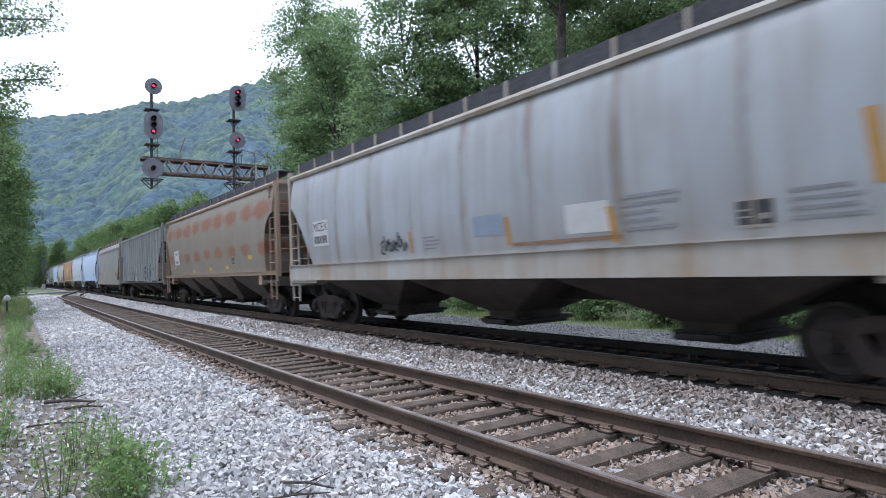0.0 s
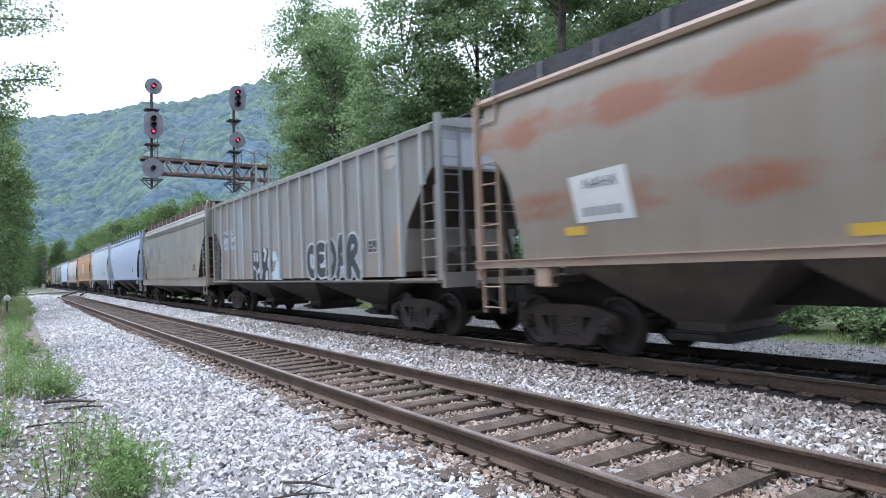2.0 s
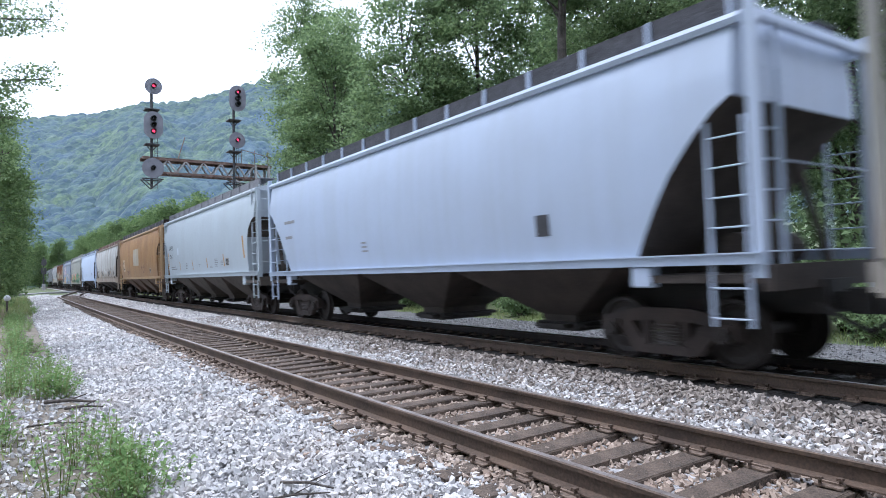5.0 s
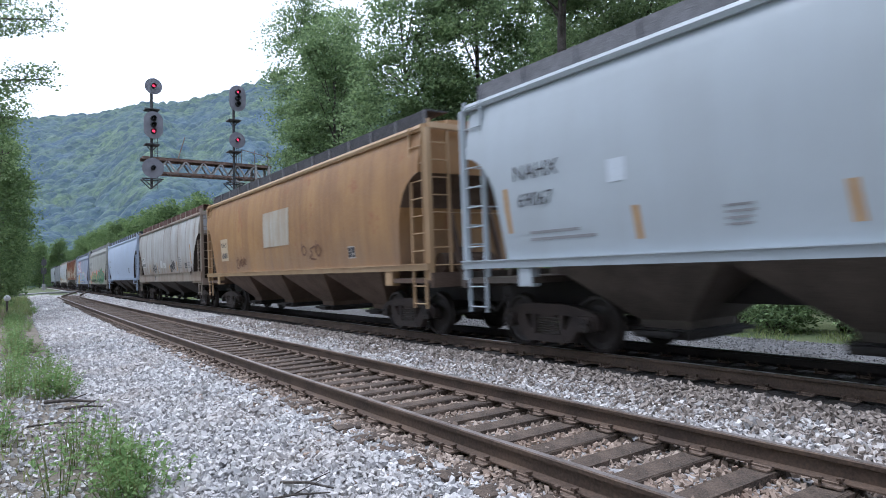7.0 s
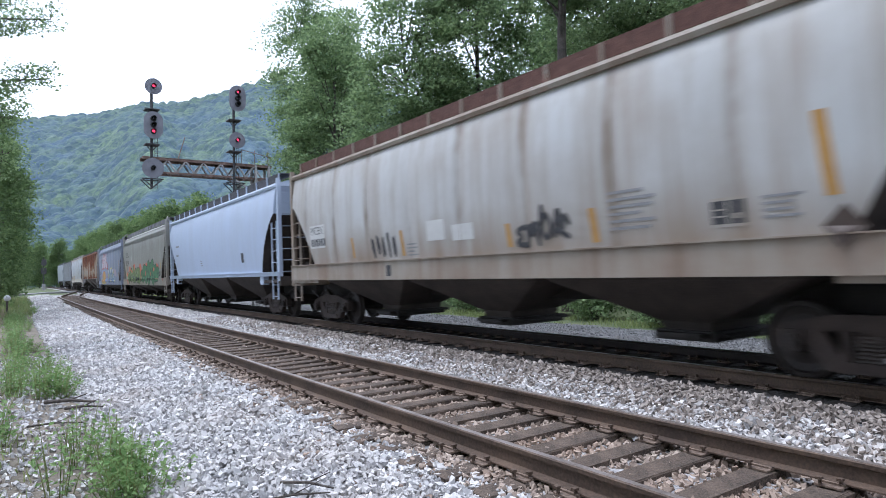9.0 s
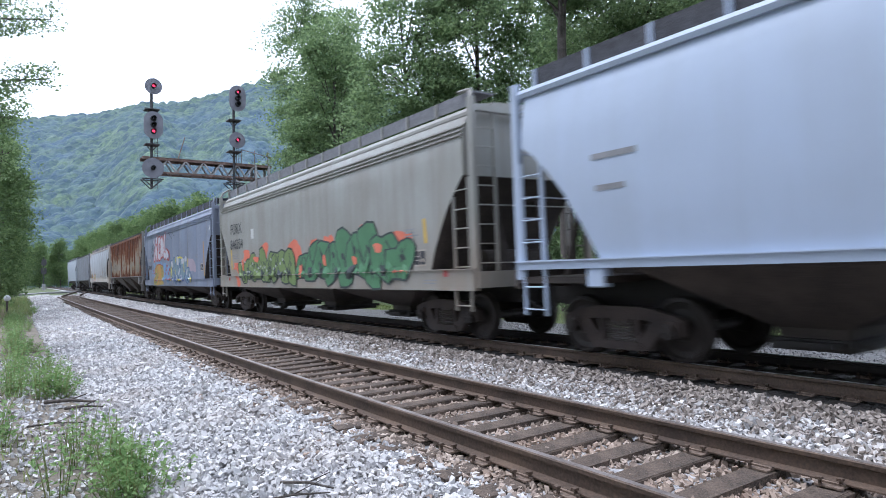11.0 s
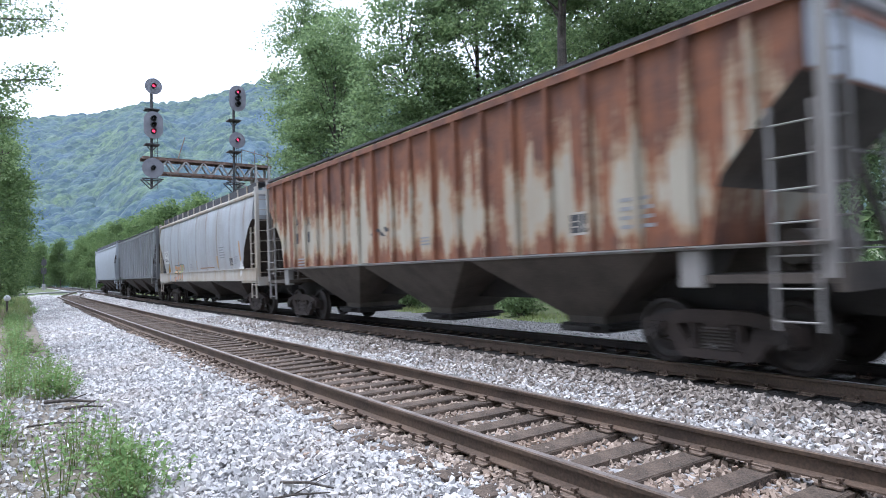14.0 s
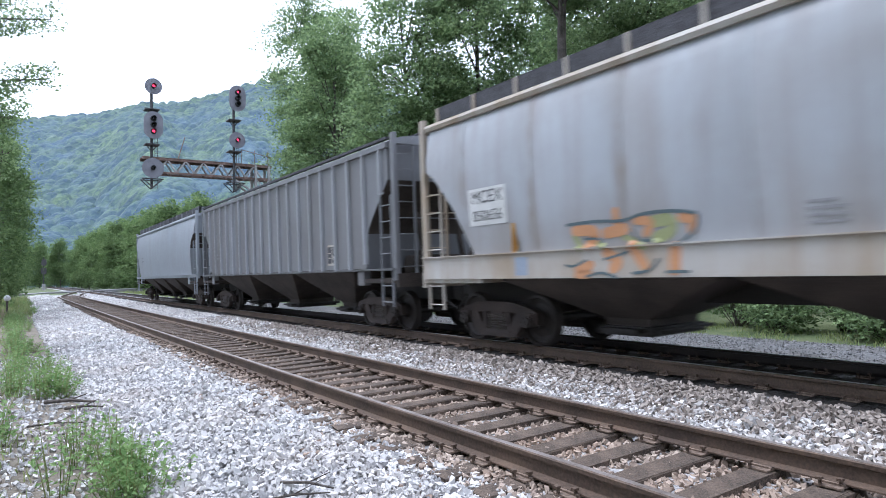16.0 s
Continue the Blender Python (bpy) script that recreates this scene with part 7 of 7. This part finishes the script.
mark(10, "white_highlight", [blob(0.2, 2.12, 0.5, 0.3, 530), blob(-1.2, 2.25, 0.55, 0.42, 531), blob(-2.35, 2.22, 0.55, 0.36, 532), blob(-3.0, 2.3, 0.4, 0.3, 533), blob(-1.5, 1.7, 0.3, 0.4, 534, -0.2), blob(-2.0, 1.4, 0.35, 0.3, 535), blob(0.0, 1.38, 0.2, 0.3, 536), blob(-0.9, 1.4, 0.25, 0.28, 537), blob(-3.2, 1.6, 0.2, 0.5, 538, -0.15), blob(-3.8, 1.45, 0.2, 0.35, 539)], G_WHITE, 0.024)
mark(10, "yellow_flare", [blob(-0.7, 2.3, 0.12, 0.3, 547), blob(-2.1, 2.38, 0.5, 0.09, 548), blob(-3.4, 2.1, 0.12, 0.4, 549, -0.1), blob(-2.6, 1.9, 0.1, 0.5, 551, 0.1), blob(-0.6, 1.7, 0.1, 0.4, 552, 0.1), blob(0.45, 1.75, 0.25, 0.5, 540), blob(0.45, 1.35, 0.3, 0.22, 541), blob(-1.55, 2.42, 0.7, 0.1, 542), blob(-4.0, 1.3, 0.3, 0.2, 543), blob(-1.6, 1.3, 0.8, 0.1, 544)], G_YELLOW, 0.026)
mark(10, "pink_patch", [blob(-3.9, 2.0, 1.3, 0.7, 545), blob(-4.6, 1.9, 0.8, 0.5, 546)], G_PINK, 0.005)
tag(10, "yvwz", 6.25, 5.2, 2.95, (3.35, 3.4, 3.5), 0.03, G_DARK, name="black_scrawl", seed=17)
tag(10, "zwu", 6.1, 5.3, 2.65, (2.85, 2.9), 0.03, G_DARK, name="black_scrawl", seed=18)
mark(10, "black_scrawl", [blob(1.2 - 0.22 * k, 3.5 + 0.1 * ((k * 3) % 4), 0.2, 0.06, 560 + k, 0.05) for k in range(8)], G_DARK, 0.006)
mark(10, "small_lettering", bars(-5.3, 2.35, 0.7, 0.2, 3, 30) + bars(6.9, 1.75, 0.6, 0.1, 2, 31) + bars(-4.7, 1.15, 0.5, 0.1, 2, 32), INK_FADED)
stripes(10, ((-6.55, 2.2, 0.14, 1.5),), STRIPE_OCHRE, 0.03)
info_box(10, -6.15, 1.85, 0.42, 0.3)
mark(10, "white_chip", [[(-7.75, 3.45), (-7.6, 3.6), (-7.55, 3.35)]], PANEL_WHITE)

# rusting ribbed car
for x, t in ((6.4, "GA"), (5.55, "CX")):
    letters(11, t, x, 2.87, 0.36, INK, 0.013)
mark(11, "faded_figure", [rect(x, 2.44, 0.15, 0.3) for x in (6.54, 6.30, 5.69, 5.45)], INK, 0.009)
mark(11, "black_scrawl", [blob(1.6 - 0.2 * k, 2.25 + 0.1 * (k % 2), 0.2, 0.1, 570 + k, 0.05) for k in range(4)], INK, 0.009)
info_box(11, -4.86, 2.03)
mark(11, "small_lettering", bars(6.0, 1.75, 0.6, 0.25, 3, 33) + bars(-0.6, 2.0, 0.4, 0.2, 3, 34) + bars(-5.9, 2.1, 0.6, 0.5, 4, 35), INK_FADED)

# dull silver car
mark(12, "lettering_panel", [rect(6.78, 2.5, 1.02, 0.66)], PANEL_WHITE)
letters(12, "MCEX", 6.78, 2.66, 0.32)
letters(12, "050656", 6.78, 2.33, 0.27, stretch=1.0)
ORANGE_FADED = colour_paint("faded_orange_scrawl", (0.42, 0.21, 0.10))
GREEN_FADED = colour_paint("faded_green_scrawl", (0.25, 0.27, 0.13))
TEAL_DARK = colour_paint("dark_teal_scrawl", (0.07, 0.10, 0.11))
ribbon(12, "sprayed_stroke", [(4.75, 1.92), (4.3, 1.91), (4.47, 1.7)], 0.16, ORANGE_FADED, 0.008)
ribbon(12, "sprayed_stroke", [(4.44, 1.41), (4.81, 1.28), (4.49, 1.28)], 0.14, ORANGE_FADED, 0.008)
ribbon(12, "sprayed_stroke", [(4.16, 1.85), (3.82, 1.89)], 0.16, ORANGE_FADED, 0.008)
ribbon(12, "sprayed_stroke", [(3.96, 2.15), (3.96, 1.84)], 0.12, ORANGE_FADED, 0.0085)
ribbon(12, "sprayed_stroke", [(4.14, 1.57), (3.9, 1.45), (4.04, 1.35)], 0.16, ORANGE_FADED, 0.008)
ribbon(12, "sprayed_stroke", [(3.71, 1.66), (3.62, 1.55), (3.5, 1.37)], 0.15, ORANGE_FADED, 0.008)
ribbon(12, "sprayed_stroke", [(3.63, 1.99), (3.37, 1.97), (3.48, 1.81)], 0.12, ORANGE_FADED, 0.008)
ribbon(12, "sprayed_stroke", [(2.92, 1.98), (2.75, 1.94), (2.8, 1.81)], 0.14, ORANGE_FADED, 0.008)
ribbon(12, "sprayed_stroke", [(3.02, 1.6), (3.04, 1.32)], 0.17, ORANGE_FADED, 0.008)
ribbon(12, "sprayed_stroke", [(4.77, 1.86), (4.66, 1.65)], 0.1, GREEN_FADED, 0.0075)
ribbon(12, "sprayed_stroke", [(3.37, 1.95), (3.07, 1.98), (3.08, 1.81), (3.32, 1.74)], 0.16, GREEN_FADED, 0.0075)
ribbon(12, "sprayed_stroke", [(4.42, 1.81), (4.21, 1.66)], 0.1, GREEN_FADED, 0.0075)
ribbon(12, "sprayed_stroke", [(3.84, 1.78), (3.52, 1.62)], 0.09, GREEN_FADED, 0.0075)
ribbon(12, "sprayed_stroke", [(4.89, 2.02), (4.33, 2.04), (3.83, 1.99), (3.53, 2.08), (3, 2.07), (2.73, 2.01)], 0.045, TEAL_DARK, 0.0105)
ribbon(12, "sprayed_stroke", [(2.7, 1.98), (2.73, 1.81), (2.98, 1.65)], 0.04, TEAL_DARK, 0.0105)
ribbon(12, "sprayed_stroke", [(4.94, 1.42), (4.8, 1.38), (4.52, 1.48)], 0.035, TEAL_DARK, 0.0105)
ribbon(12, "sprayed_stroke", [(4.53, 1.24), (4.26, 1.31), (3.98, 1.22)], 0.04, TEAL_DARK, 0.0105)
ribbon(12, "sprayed_stroke", [(4.18, 1.48), (3.86, 1.55), (3.75, 1.58)], 0.035, TEAL_DARK, 0.0105)
ribbon(12, "sprayed_stroke", [(3.7, 1.28), (3.44, 1.3), (3.28, 1.46)], 0.04, TEAL_DARK, 0.0105)
ribbon(12, "sprayed_stroke", [(3.16, 1.29), (2.84, 1.29)], 0.04, TEAL_DARK, 0.0105)
ribbon(12, "sprayed_stroke", [(4.58, 1.79), (4.31, 1.79), (4.2, 1.68)], 0.035, TEAL_DARK, 0.0105)
ribbon(12, "sprayed_stroke", [(3.7, 1.88), (3.64, 1.71), (3.39, 1.71)], 0.035, TEAL_DARK, 0.0105)
stripes(12, ((0.12, 1.95, 0.09, 0.36), (-3.45, 2.0, 0.13, 0.48), (6.1, 1.9, 0.08, 0.5), (-6.6, 2.3, 0.12, 0.75)), STRIPE_OCHRE)
info_box(12, -5.42, 1.95)
mark(12, "placard", [[(-7.0, 1.68), (-6.71, 2.0), (-6.42, 1.68), (-6.71, 1.36)]], PANEL_WHITE, 0.02)
mark(12, "rust_line", [rect(-1.7, 1.79, 2.4, 0.05)], G_BROWN)
mark(12, "blue_tag", [rect(5.95, 1.42, 0.3, 0.3)], G_PATCH)
mark(12, "small_lettering", bars(1.2, 1.9, 0.4, 0.3, 4, 36) + bars(-4.25, 2.35, 0.8, 0.5, 5, 37) + bars(-6.1, 2.0, 0.6, 0.3, 4, 38), INK_FADED)

# dark ribbed car and the last car
info_box(13, -4.95, 1.87, 0.5, 0.5)
mark(13, "small_lettering", bars(6.3, 2.2, 0.9, 0.3, 2, 39), INK_FADED)
mark(14, "small_lettering", bars(6.0, 2.6, 0.8, 0.4, 2, 40), INK_FADED)


# ---- motion of the train ----
def car_pose(s, reach):
    a, b = spot(s - reach, 0, 0), spot(s + reach, 0, 0)
    ang = math.atan2(b[1] - a[1], b[0] - a[0])
    return Matrix.Translation(((a[0] + b[0]) / 2, (a[1] + b[1]) / 2, 0)) @ Matrix.Rotation(ang, 4, 'Z') @ Matrix.Rotation(CANT, 4, 'X')


def motions():
    for car, half, mid, length, kind in CARS:
        walk(car, [(t / 2, car_pose(mid - SPEED * (t / 2 - 10), length / 2 - 2.25)) for t in range(33)])
    turn = -math.degrees(SPEED / 0.457)
    for w, dx in WHEELSETS:
        walk(w, [(k / 30, pose(dx, 0, 0.457, 0, turn * k / 30, 0)) for k in range(481)])


motions()
